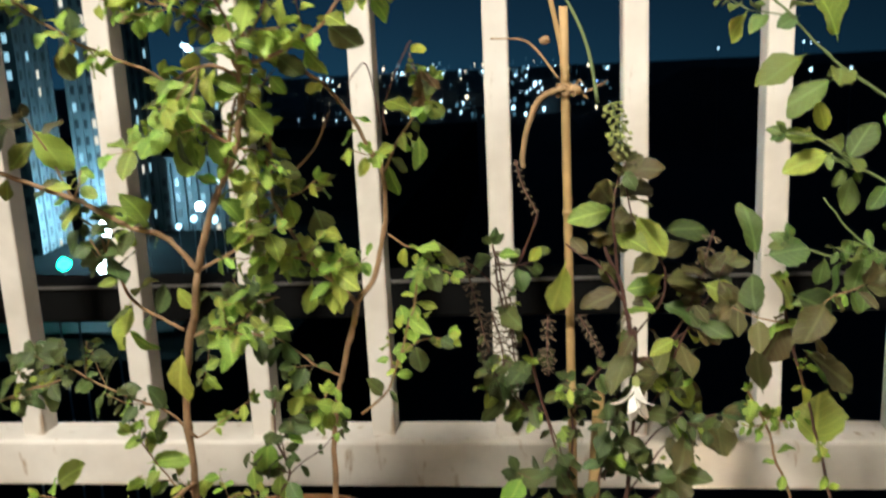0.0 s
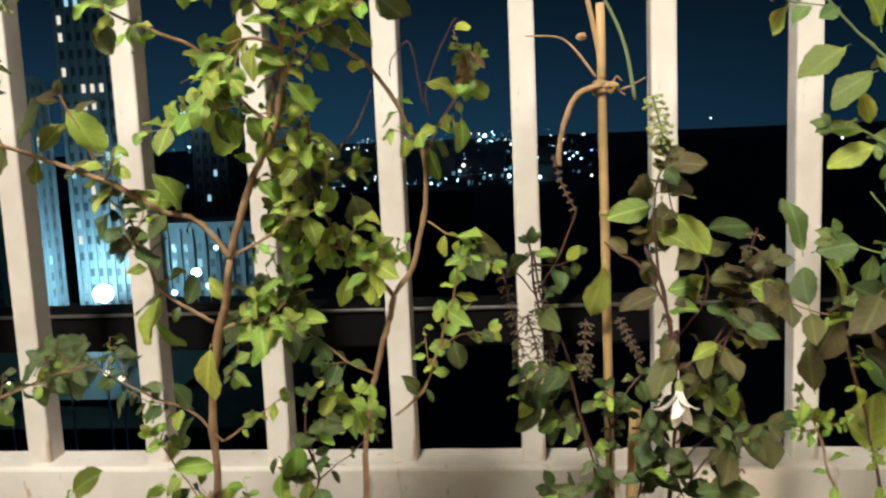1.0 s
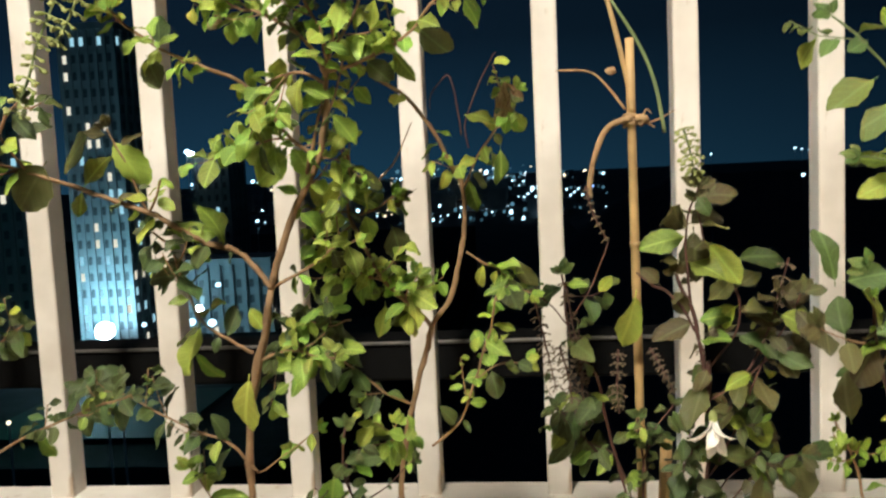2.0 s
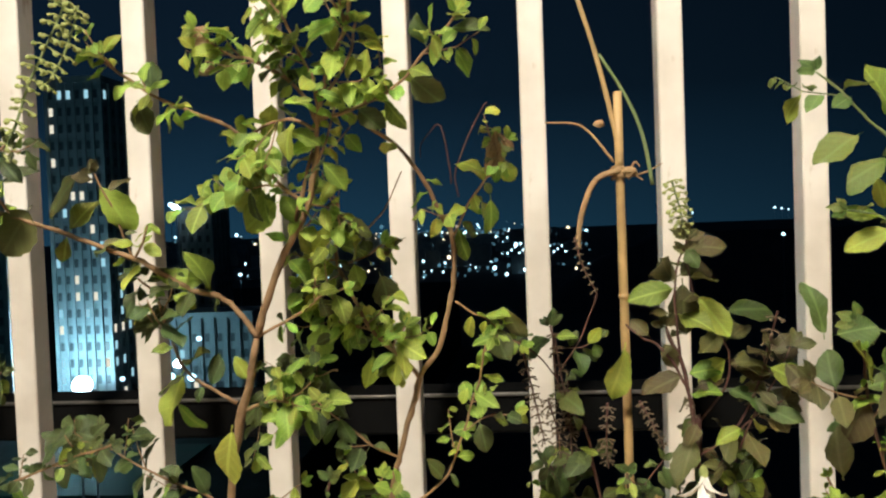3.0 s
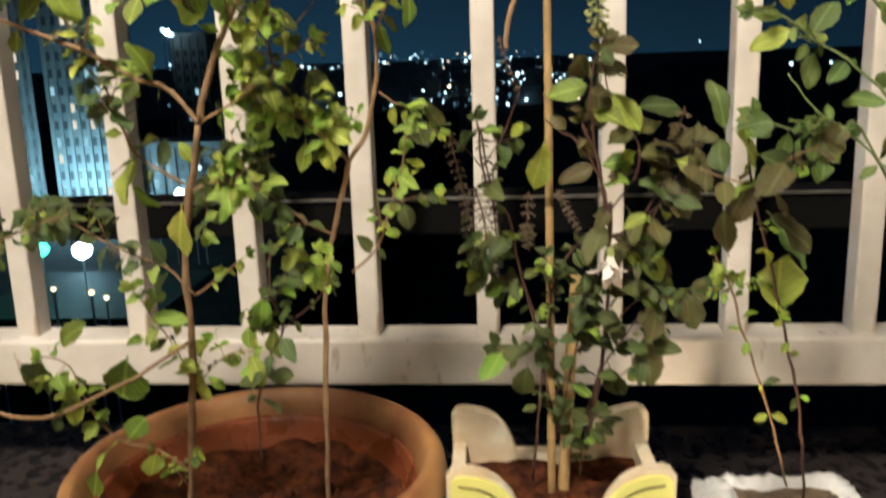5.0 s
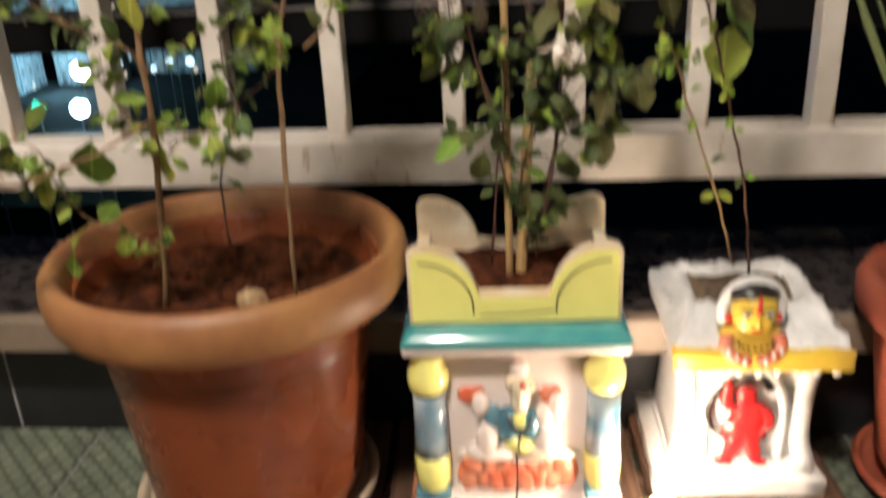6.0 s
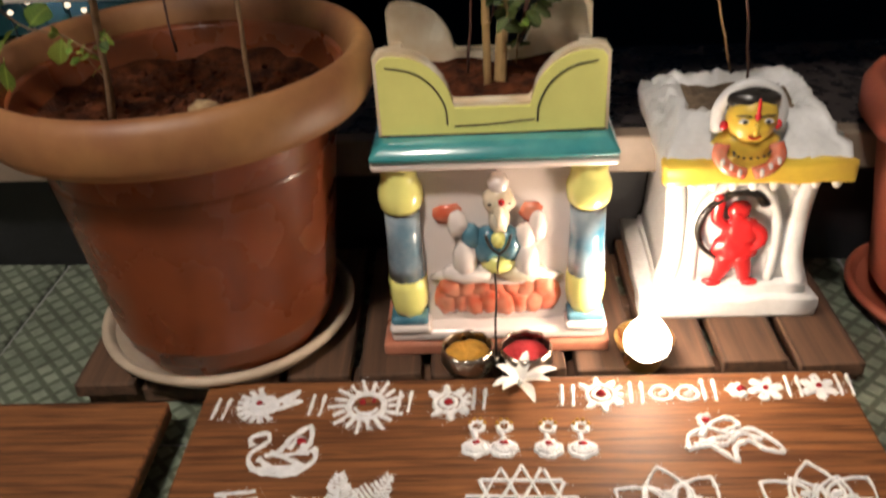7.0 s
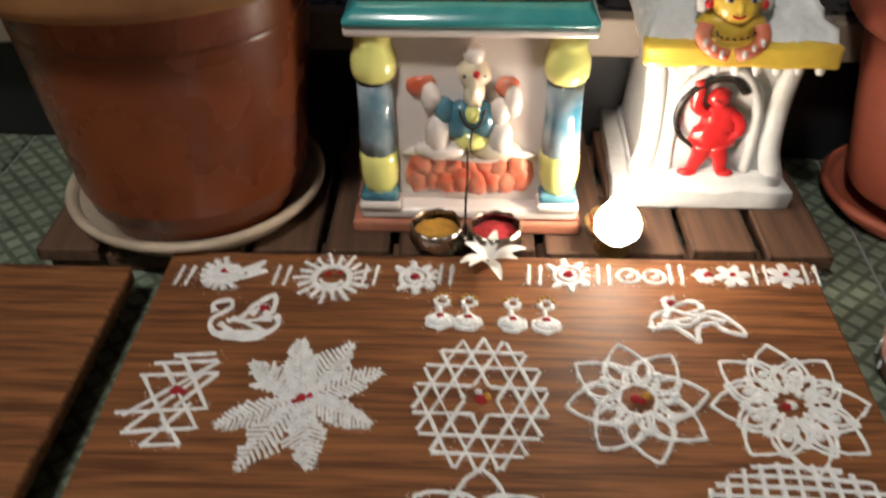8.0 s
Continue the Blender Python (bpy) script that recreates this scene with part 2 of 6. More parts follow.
def lathe(profile, steps=64, cx=0.0, cy=0.0, wobble=0.0):
    """A turned form from (radius, height) pairs; closed where the radius is 0."""
    bm = bmesh.new()
    rings = []
    for r, z in profile:
        if r < 1e-6:
            rings.append([bm.verts.new((cx, cy, z))])
        else:
            rings.append([bm.verts.new((cx + r * math.cos(2 * math.pi * i / steps), cy + r * math.sin(2 * math.pi * i / steps), z + wobble * math.sin(6 * math.pi * i / steps))) for i in range(steps)])
    for a, b in zip(rings, rings[1:]):
        for i in range(steps):
            k = (i + 1) % steps
            if len(a) == 1 and len(b) == 1:
                continue
            if len(a) == 1:
                bm.faces.new((a[0], b[k], b[i]))
            elif len(b) == 1:
                bm.faces.new((a[i], a[k], b[0]))
            else:
                bm.faces.new((a[i], a[k], b[k], b[i]))
    return bm


def tube(points, r0, r1=None, sides=7, bm=None):
    """A tapered round rod along a line of points."""
    r1 = r0 if r1 is None else r1
    bm = bm or bmesh.new()
    pts = [Vector(p) for p in points]
    rings = []
    side = None
    for i, p in enumerate(pts):
        d = (pts[min(i + 1, len(pts) - 1)] - pts[max(i - 1, 0)]).normalized()
        ref = side if side is not None else (Vector((0, 1, 0)) if abs(d.y) < 0.9 else Vector((1, 0, 0)))
        u = (ref - d * ref.dot(d)).normalized()
        side = u
        v = d.cross(u)
        r = r0 + (r1 - r0) * i / max(1, len(pts) - 1)
        rings.append([bm.verts.new(p + (u * math.cos(2 * math.pi * k / sides) + v * math.sin(2 * math.pi * k / sides)) * r) for k in range(sides)])
    for a, b in zip(rings, rings[1:]):
        for k in range(sides):
            bm.faces.new((a[k], a[(k + 1) % sides], b[(k + 1) % sides], b[k]))
    bm.faces.new(rings[0][::-1])
    bm.faces.new(rings[-1])
    return bm


def smooth_line(points, steps=5):
    """A rounder line through the given points."""
    pts = [Vector(p) for p in points]
    pts = [pts[0] * 2 - pts[1]] + pts + [pts[-1] * 2 - pts[-2]]
    out = []
    for i in range(1, len(pts) - 2):
        a, b, c, d = pts[i - 1:i + 3]
        for k in range(steps):
            t = k / steps
            out.append(0.5 * (2 * b + (c - a) * t + (2 * a - 5 * b + 4 * c - d) * t * t + (3 * b - a - 3 * c + d) * t ** 3))
    out.append(pts[-2])
    return out


def extrude(outline, y0, y1, bevel=0.0, seg=2):
    """A plate: an outline in x and z, thick from y0 to y1."""
    bm = bmesh.new()
    a = [bm.verts.new((x, y0, z)) for x, z in outline]
    b = [bm.verts.new((x, y1, z)) for x, z in outline]
    n = len(outline)
    bm.faces.new(a)
    bm.faces.new(b[::-1])
    for i in range(n):
        bm.faces.new((a[i], b[i], b[(i + 1) % n], a[(i + 1) % n]))
    if bevel:
        edges = [e for e in bm.edges if abs(e.verts[0].co.y - e.verts[1].co.y) < 1e-6]
        bmesh.ops.bevel(bm, geom=edges, offset=bevel, segments=seg, profile=0.5, affect="EDGES")
    return bm


# ---- structure of the balcony ----
FLOOR = 0.205
tagged(put("floor", box(-2.2, 2.2, -1.2, 1.215, FLOOR - 0.06, FLOOR - 0.004), GROUT), "grey grout bed under patterned floor tiles", "floor", kind="structure")
tagged(put("wall_back", box(-2.3, 2.3, -1.32, -1.2, FLOOR - 0.06, 2.75), PLASTER), "plain painted wall behind the balcony", "wall", kind="structure")
tagged(put("ceiling", box(-2.3, 2.3, -1.32, 1.5, 2.65, 2.75), PLASTER), "plain painted balcony ceiling", "ceiling", kind="structure")
tagged(put("wall_east", box(2.2, 2.3, -1.2, 1.215, FLOOR - 0.06, 2.65), PLASTER), "plain painted side wall", "wall", kind="structure")
tagged(put("wall_west", box(-2.3, -2.2, -1.2, 1.215, FLOOR - 0.06, 2.65), PLASTER), "plain painted side wall", "wall", kind="structure")

LEDGE_Y, LEDGE_Z = 1.165, 0.388
tagged(put("wall_kerb", box(-2.3, 2.3, 1.215, 1.42, FLOOR - 0.06, LEDGE_Z - 0.03), BLACK_WALL), "low kerb wall faced with polished black stone", "wall", kind="structure")
tagged(put("trim_ledge", box(-2.3, 2.3, LEDGE_Y + 0.012, 1.42, LEDGE_Z - 0.028, LEDGE_Z, 0.003), GRANITE), "speckled dark granite ledge slab on the kerb", "ledge", kind="structure")
tagged(put("trim_edging", box(-2.3, 2.3, LEDGE_Y - 0.012, LEDGE_Y + 0.010, LEDGE_Z - 0.040, LEDGE_Z + 0.001, 0.003), EDGING), "pale worn edging strip along the granite ledge", "edging", kind="structure")
# the balcony light reaches this beam; its darkness comes from the colour
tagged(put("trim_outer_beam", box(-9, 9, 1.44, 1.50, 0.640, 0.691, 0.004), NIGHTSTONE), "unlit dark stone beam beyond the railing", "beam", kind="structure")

# lighter strip added to draw the bright highlight on the beam's top edge
tagged(put("trim_outer_strip", box(-9, 9, 1.4355, 1.4395, 0.686, 0.690, 0.001), material("dull_metal_strip", (0.16, 0.15, 0.14), 0.45, 0.6, 0.4, 30, 120, 0.1)), "thin dull metal strip along the outer beam", "strip", kind="structure")
for x in (-1.89, -1.29, -0.69, -0.09, 0.51, 1.11):
    tagged(put("trim_joint", box(x, x + 0.003, 1.2138, 1.216, FLOOR, LEDGE_Z - 0.03), GROUT), "pale grout joint in the black stone kerb", "joint", kind="structure")

# ---- the railing ----
railing = empty("railing", "cream-painted metal railing with square upright bars above the granite ledge", "railing", (0, 0, 0), kind="structure")
part("bottom_rail", box(-2.2, 2.2, 1.232, 1.285, 0.518, 0.571, 0.004), PAINT, railing)
part("top_rail", box(-2.2, 2.2, 1.232, 1.285, 1.36, 1.41, 0.004), PAINT, railing)
BAR = 0.13
bar_mesh = None
for k in range(-12, 22):
    x = -0.26 + BAR * (k - 3)
    if bar_mesh is None:
        bar = part("bar", box(0, 0.024, 0, 0.03, 0.569, 1.362, 0.002), PAINT, railing)
        bar_mesh = bar.data
    else:
        bar = new("bar", bar_mesh)
        bar.parent = railing
    bar.location = (x, 1.246, 0)


def multi(name, pieces, parent=None, smooth=True, label=""):
    """One mesh of several painted pieces: (bmesh, material) pairs."""
    me = bpy.data.meshes.new(name)
    whole = bmesh.new()
    mats = []
    for bm, mat in pieces:
        if mat not in mats:
            mats.append(mat)
        bmesh.ops.recalc_face_normals(bm, faces=bm.faces)
        for f in bm.faces:
            f.material_index = mats.index(mat)
        join(whole, bm)
    whole.to_mesh(me)
    whole.free()
    for p in me.polygons:
        p.use_smooth = smooth
    for m in mats:
        me.materials.append(m)
    ob = new(name, me)
    if parent is not None:
        ob.parent = parent
    if label:
        ob["label"] = label
    return ob


def blob(x, y, z, rx, ry, rz, rough=0.0, sub=2):
    bm = bmesh.new()
    bmesh.ops.create_icosphere(bm, subdivisions=sub, radius=1)
    for v in bm.verts:
        k = 1 + rough * noise.noise(v.co * 2.3 + Vector((x * 90, y * 70, z * 80)))
        v.co = Vector((x + v.co.x * rx * k, y + v.co.y * ry * k, z + v.co.z * rz * k))
    return bm


# ---- brown pot ----
def brown_pot():
    ob = empty("flower_pot", "large brown plastic flower pot with thick rolled rim and red soil", "flower pot", (-0.3125, 1.031, 0.246))
    part("body", lathe([(0.0, 0.0), (0.079, 0.0), (0.087, 0.006), (0.0975, 0.040), (0.1010, 0.043), (0.1045, 0.046), (0.1055, 0.049), (0.123, 0.200), (0.1240, 0.204), (0.1215, 0.2075), (0.1265, 0.240),
                        (0.1375, 0.258), (0.1365, 0.268), (0.1345, 0.262), (0.123, 0.205), (0.10, 0.03), (0.0, 0.03)], 72), POT, ob, smooth=True)
    part("rim", lathe([(0.137, 0.254), (0.150, 0.243), (0.158, 0.245), (0.1625, 0.254), (0.1645, 0.268), (0.1625, 0.281), (0.157, 0.2885), (0.152, 0.290), (0.1475, 0.287),
                       (0.144, 0.278), (0.1385, 0.262), (0.1385, 0.256), (0.137, 0.254)], 72), RIM, ob, smooth=True)
    bm = lathe([(0.0, 0.232), (0.03, 0.233), (0.06, 0.231), (0.085, 0.233), (0.112, 0.236), (0.1285, 0.241), (0.119, 0.20), (0.0, 0.20)], 48)
    for v in bm.verts:
        if v.co.z > 0.22:
            v.co.z += 0.007 * noise.noise(v.co * 38) + 0.003 * noise.noise(v.co * 120)
    part("soil", bm, SOIL, ob, "dry crumbly reddish brown soil")
    clods = bmesh.new()
    rnd = random.Random(5)
    for _ in range(230):
        a, r = rnd.uniform(0, 6.283), 0.122 * math.sqrt(rnd.random())
        k = rnd.uniform(0.0012, 0.0042)
        join(clods, blob(r * math.cos(a), r * math.sin(a), 0.236, k, k, k * 0.8, 0.4, 1))
    tagged(part("soil_crumb", clods, SOIL, ob), kind="stuff")
    return ob


brown_pot()
tagged(put("dry_seed_ball", blob(-0.286, 1.0, 0.489, 0.014, 0.013, 0.010, 0.25, 3), material("pale_shell", (0.42, 0.30, 0.16), 0.22, 0, 0.5, 90, 200, 0.3, (0.22, 0.13, 0.07)), smooth=True),
       "pale shiny round shell lying on the soil of the brown pot", "shell")


def plant_saucer(x, y, z, r, mat, label):
    ob = empty("plant_saucer", label, "saucer", (x, y, z))
    part("dish", lathe([(0.0, 0.004), (r - 0.024, 0.004), (r - 0.0125, 0.0175), (r - 0.0065, 0.0145), (r - 0.018, 0.0), (0.0, 0.0)], 64), mat, ob, smooth=True)
    part("rim", lathe([(r - 0.0125, 0.0170), (r - 0.009, 0.0235), (r - 0.004, 0.025), (r, 0.022), (r - 0.001, 0.017), (r - 0.0065, 0.0140), (r - 0.0125, 0.0170)], 64), mat, ob, smooth=True)


plant_saucer(-0.322, 1.053, 0.239, 0.1255, SAUCER, "pale dusty plastic saucer under the brown pot")


def terracotta_pot():
    ob = empty("flower_pot", "reddish terracotta pot standing by the white shrine planter", "flower pot", (0.411, 1.12, 0.232))
    part("body", lathe([(0.0, 0.0), (0.075, 0.0), (0.08, 0.008), (0.105, 0.19), (0.098, 0.192), (0.072, 0.02), (0.0, 0.02)]), TERRA, ob, smooth=True)
    part("rim", lathe([(0.100, 0.175), (0.114, 0.172), (0.122, 0.182), (0.123, 0.205), (0.115, 0.218), (0.104, 0.215), (0.098, 0.19)]), TERRA, ob, smooth=True)
    part("soil", lathe([(0.0, 0.185), (0.095, 0.183), (0.093, 0.15), (0.0, 0.15)]), SOIL, ob)


terracotta_pot()
plant_saucer(0.411, 1.12, 0.207, 0.102, TERRA, "terracotta saucer under the terracotta pot")


# ---- glazed ceramic planter ----
def tub_outline(w, ear, low, flat, inner):
    """Two raised ears joined by a low middle, in x and z."""
    right = [(w, 0.0), (w, ear - 0.006), (w - 0.004, ear - 0.001), (w - 0.010, ear)]
    right += [(inner + (flat - inner) * math.cos(a), low + (ear - low) * math.sin(a)) for a in [math.radians(k) for k in range(90, -1, -10)]]
    right = right[:4] + [(inner + (flat - inner) * (1 - math.sin(math.radians(k))) , ear - (ear - low) * (1 - math.cos(math.radians(k)))) for k in range(0, 91, 10)]
    return right + [(-x, z) for x, z in right[::-1]]


def ceramic_planter():
    ob = empty("ceramic_planter", "glazed yellow, teal and white ceramic shrine planter with relief figure", "planter", (-0.0513, 0.998, 0.2385))
    part("plinth", box(-0.112, 0.108, 0.0, 0.172, 0.0, 0.013, 0.003), BASEORANGE, ob)
    part("step", box(-0.104, 0.104, 0.003, 0.168, 0.013, 0.026, 0.005, 3), PINKWHITE, ob, smooth=True)
    part("body", box(-0.090, 0.090, 0.020, 0.160, 0.024, 0.200, 0.004), PINKWHITE, ob, smooth=True)
    for sx in (-1, 1):
        pil = part("pillar", lathe([(0.0, 0.082), (0.0178, 0.082), (0.0172, 0.10), (0.0165, 0.12), (0.0162, 0.152), (0.0, 0.152)], 28, sx * 0.0845, 0.018), PILLARBLUE, ob, smooth=True)
        part("pillar_foot", lathe([(0.0, 0.042), (0.0155, 0.042), (0.0175, 0.048), (0.0190, 0.058), (0.0190, 0.072), (0.0180, 0.083), (0.0, 0.084)], 8, sx * 0.0845, 0.018), YELLOW, pil, smooth=True)
        part("capital", lathe([(0.0, 0.151), (0.0168, 0.152), (0.0196, 0.156), (0.0206, 0.163), (0.0202, 0.172), (0.0172, 0.179), (0.0165, 0.184), (0.0172, 0.197), (0.0, 0.198)], 28, sx * 0.0845, 0.018), YELLOW, pil, smooth=True)
        part("pillar_base", box(sx * 0.0845 - 0.020, sx * 0.0845 + 0.020, -0.001, 0.038, 0.026, 0.034, 0.003), PINKWHITE, pil)
        part("band", box(sx * 0.0845 - 0.018, sx * 0.0845 + 0.018, 0.001, 0.036, 0.034, 0.043, 0.003), BLUE, pil)
        part("ring", lathe([(0.0, 0.1505), (0.0172, 0.1505), (0.0172, 0.1525), (0.0, 0.1525)], 24, sx * 0.0845, 0.018), BLACKPAINT, pil)
    part("lip", box(-0.107, 0.107, -0.004, 0.176, 0.196, 0.206, 0.004, 3), PINKWHITE, ob, smooth=True)
    bm = box(-0.108, 0.108, -0.008, 0.180, 0.206, 0.2205, 0.005, 3)
    for v in bm.verts:
        k = 1 - 0.09 * max(0.0, (v.co.z - 0.209) / 0.0115)
        v.co.x *= k
        v.co.y = 0.086 + (v.co.y - 0.086) * k
    part("cornice", bm, TEAL, ob, smooth=True)
    # the open tub: front and back plates with ears, low sides
    z0 = 0.2185
    shape = tub_outline(0.099, 0.074, 0.026, 0.085, 0.034)

    def plate(name, y0, y1, mat, inset=0.0, lab=""):
        bm = extrude([(x * (1 - inset), z0 + z * (1 - inset * 1.4)) for x, z in shape], y0, y1, 0.0025 if mat is IVORY else 0.001)
        return part(name, bm, mat, ob, lab)

    plate("front_wall", 0.0165, 0.030, IVORY)
    plate("front_facing", 0.0135, 0.0163, YELLOW, 0.035, "yellow glazed facing")
    plate("back_wall", 0.139, 0.153, IVORY)
    for sx in (-1, 1):
        bm = box(sx * 0.091 - 0.007, sx * 0.091 + 0.007, 0.0295, 0.1395, z0, z0 + 0.040, 0.002)
        part("side_wall", bm, IVORY, ob)
        part("brush_line", tube(smooth_line([(sx * (0.034 + 0.050 * (1 - math.sin(math.radians(k))) + 0.004), 0.0132, z0 + 0.068 - 0.046 * (1 - math.cos(math.radians(k))) - 0.006) for k in (0, 25, 50, 75, 95)] ), 0.0006, 0.0010, 5), BLACKPAINT, ob)
    part("brush_line", tube(smooth_line([(-0.032, 0.0132, z0 + 0.010), (0.0, 0.0132, z0 + 0.011), (0.036, 0.0132, z0 + 0.014)]), 0.0006, 0.0006, 5), BLACKPAINT, ob)
    part("brush_line", tube(smooth_line([(-0.096, 0.0132, z0 + 0.0030), (0.0, 0.0130, z0 + 0.0026), (0.096, 0.0132, z0 + 0.0034)]), 0.0008, 0.0008, 5), BLACKPAINT, ob)
    bm = box(-0.084, 0.084, 0.030, 0.139, z0 + 0.002, z0 + 0.020)
    bmesh.ops.subdivide_edges(bm, edges=bm.edges[:], cuts=12, use_grid_fill=True)
    for v in bm.verts:
        if v.co.z > z0 + 0.015:
            v.co.z += 0.007 * noise.noise(v.co * 60) + 0.003 * noise.noise(v.co * 170)
    part("soil", bm, SOIL, ob, "damp reddish soil")
    # seated relief figure, kept plain, on an orange lotus seat
    fig = []
    for k in range(8):
        fig.append((blob(-0.040 + 0.0115 * k, 0.016 + 0.0012 * abs(k - 3.5), 0.050 + 0.002 * (k % 2), 0.0112, 0.007, 0.016, 0.18, 3), ORANGE))
    for k in range(7):
        fig.append((blob(-0.036 + 0.012 * k, 0.017, 0.064, 0.0112, 0.007, 0.012, 0.18, 3), ORANGE))
    fig.append((blob(0.001, 0.019, 0.057, 0.049, 0.007, 0.019, 0.2, 3), ORANGE))
    fig += [(blob(0, 0.018, 0.073, 0.050, 0.009, 0.008, 0.3), PINKWHITE), (blob(-0.022, 0.013, 0.079, 0.021, 0.010, 0.009, 0.16, 3), PINKWHITE), (blob(0.020, 0.012, 0.080, 0.020, 0.010, 0.008, 0.16, 3), IVORY),
            (blob(0.024, 0.010, 0.090, 0.010, 0.009, 0.017, 0.16, 3), PINKWHITE), (blob(-0.024, 0.011, 0.094, 0.010, 0.009, 0.018, 0.16, 3), PINKWHITE), (blob(0.002, 0.011, 0.090, 0.014, 0.010, 0.010, 0.2), YELLOW),
            (blob(-0.006, 0.014, 0.104, 0.013, 0.011, 0.018, 0.16, 3), BLUE), (blob(0.009, 0.014, 0.105, 0.012, 0.011, 0.017, 0.16, 3), BLUE), (blob(0.002, 0.006, 0.114, 0.006, 0.005, 0.008, 0.2), YELLOW),
            (blob(-0.019, 0.013, 0.113, 0.008, 0.008, 0.012, 0.16, 3), BLUE), (blob(0.023, 0.013, 0.113, 0.008, 0.008, 0.012, 0.16, 3), PINKWHITE),
            (blob(0.003, 0.012, 0.130, 0.008, 0.010, 0.014, 0.16, 3), IVORY), (blob(0.003, 0.011, 0.146, 0.0125, 0.010, 0.012, 0.16, 3), IVORY), (blob(0.003, 0.013, 0.160, 0.008, 0.008, 0.009, 0.16, 3), PINKWHITE),
            (blob(0.003, 0.004, 0.138, 0.004, 0.006, 0.012, 0.16, 3), IVORY),
            (blob(-0.037, 0.019, 0.131, 0.012, 0.004, 0.009, 0.3), ORANGE), (blob(0.028, 0.019, 0.131, 0.010, 0.004, 0.009, 0.3), ORANGE), (blob(-0.029, 0.014, 0.124, 0.008, 0.007, 0.012, 0.16, 3), PINKWHITE), (blob(0.033, 0.014, 0.121, 0.007, 0.007, 0.014, 0.16, 3), PINKWHITE),
            (blob(0.005, 0.0020, 0.149, 0.0028, 0.002, 0.0035), REDPAINT), (blob(0.005, 0.0012, 0.149, 0.0012, 0.0015, 0.0014), BLACKPAINT), (blob(-0.004, 0.003, 0.147, 0.0018, 0.0015, 0.0012), BLACKPAINT), (blob(0.011, 0.004, 0.147, 0.0018, 0.0015, 0.0012), BLACKPAINT),
            (tube(smooth_line([(-0.008, 0.003, 0.120), (-0.004, 0.001, 0.110), (0.003, 0.0, 0.105), (0.009, 0.001, 0.111), (0.012, 0.003, 0.120)]), 0.0013, 0.0013, 5), BLACKPAINT),
            (tube(smooth_line([(0.003, 0.001, 0.104), (0.001, 0.001, 0.092), (0.002, 0.002, 0.084)]), 0.0010, 0.0006, 5), BLACKPAINT)]
    f = multi("relief_figure", fig, ob)
    f.scale, f.location = (1.18, 1.1, 1.12), (0, -0.002, -0.004)
    ob.scale, ob.rotation_euler.z = (0.963, 1.03, 1.0), math.radians(2.1)


ceramic_planter()


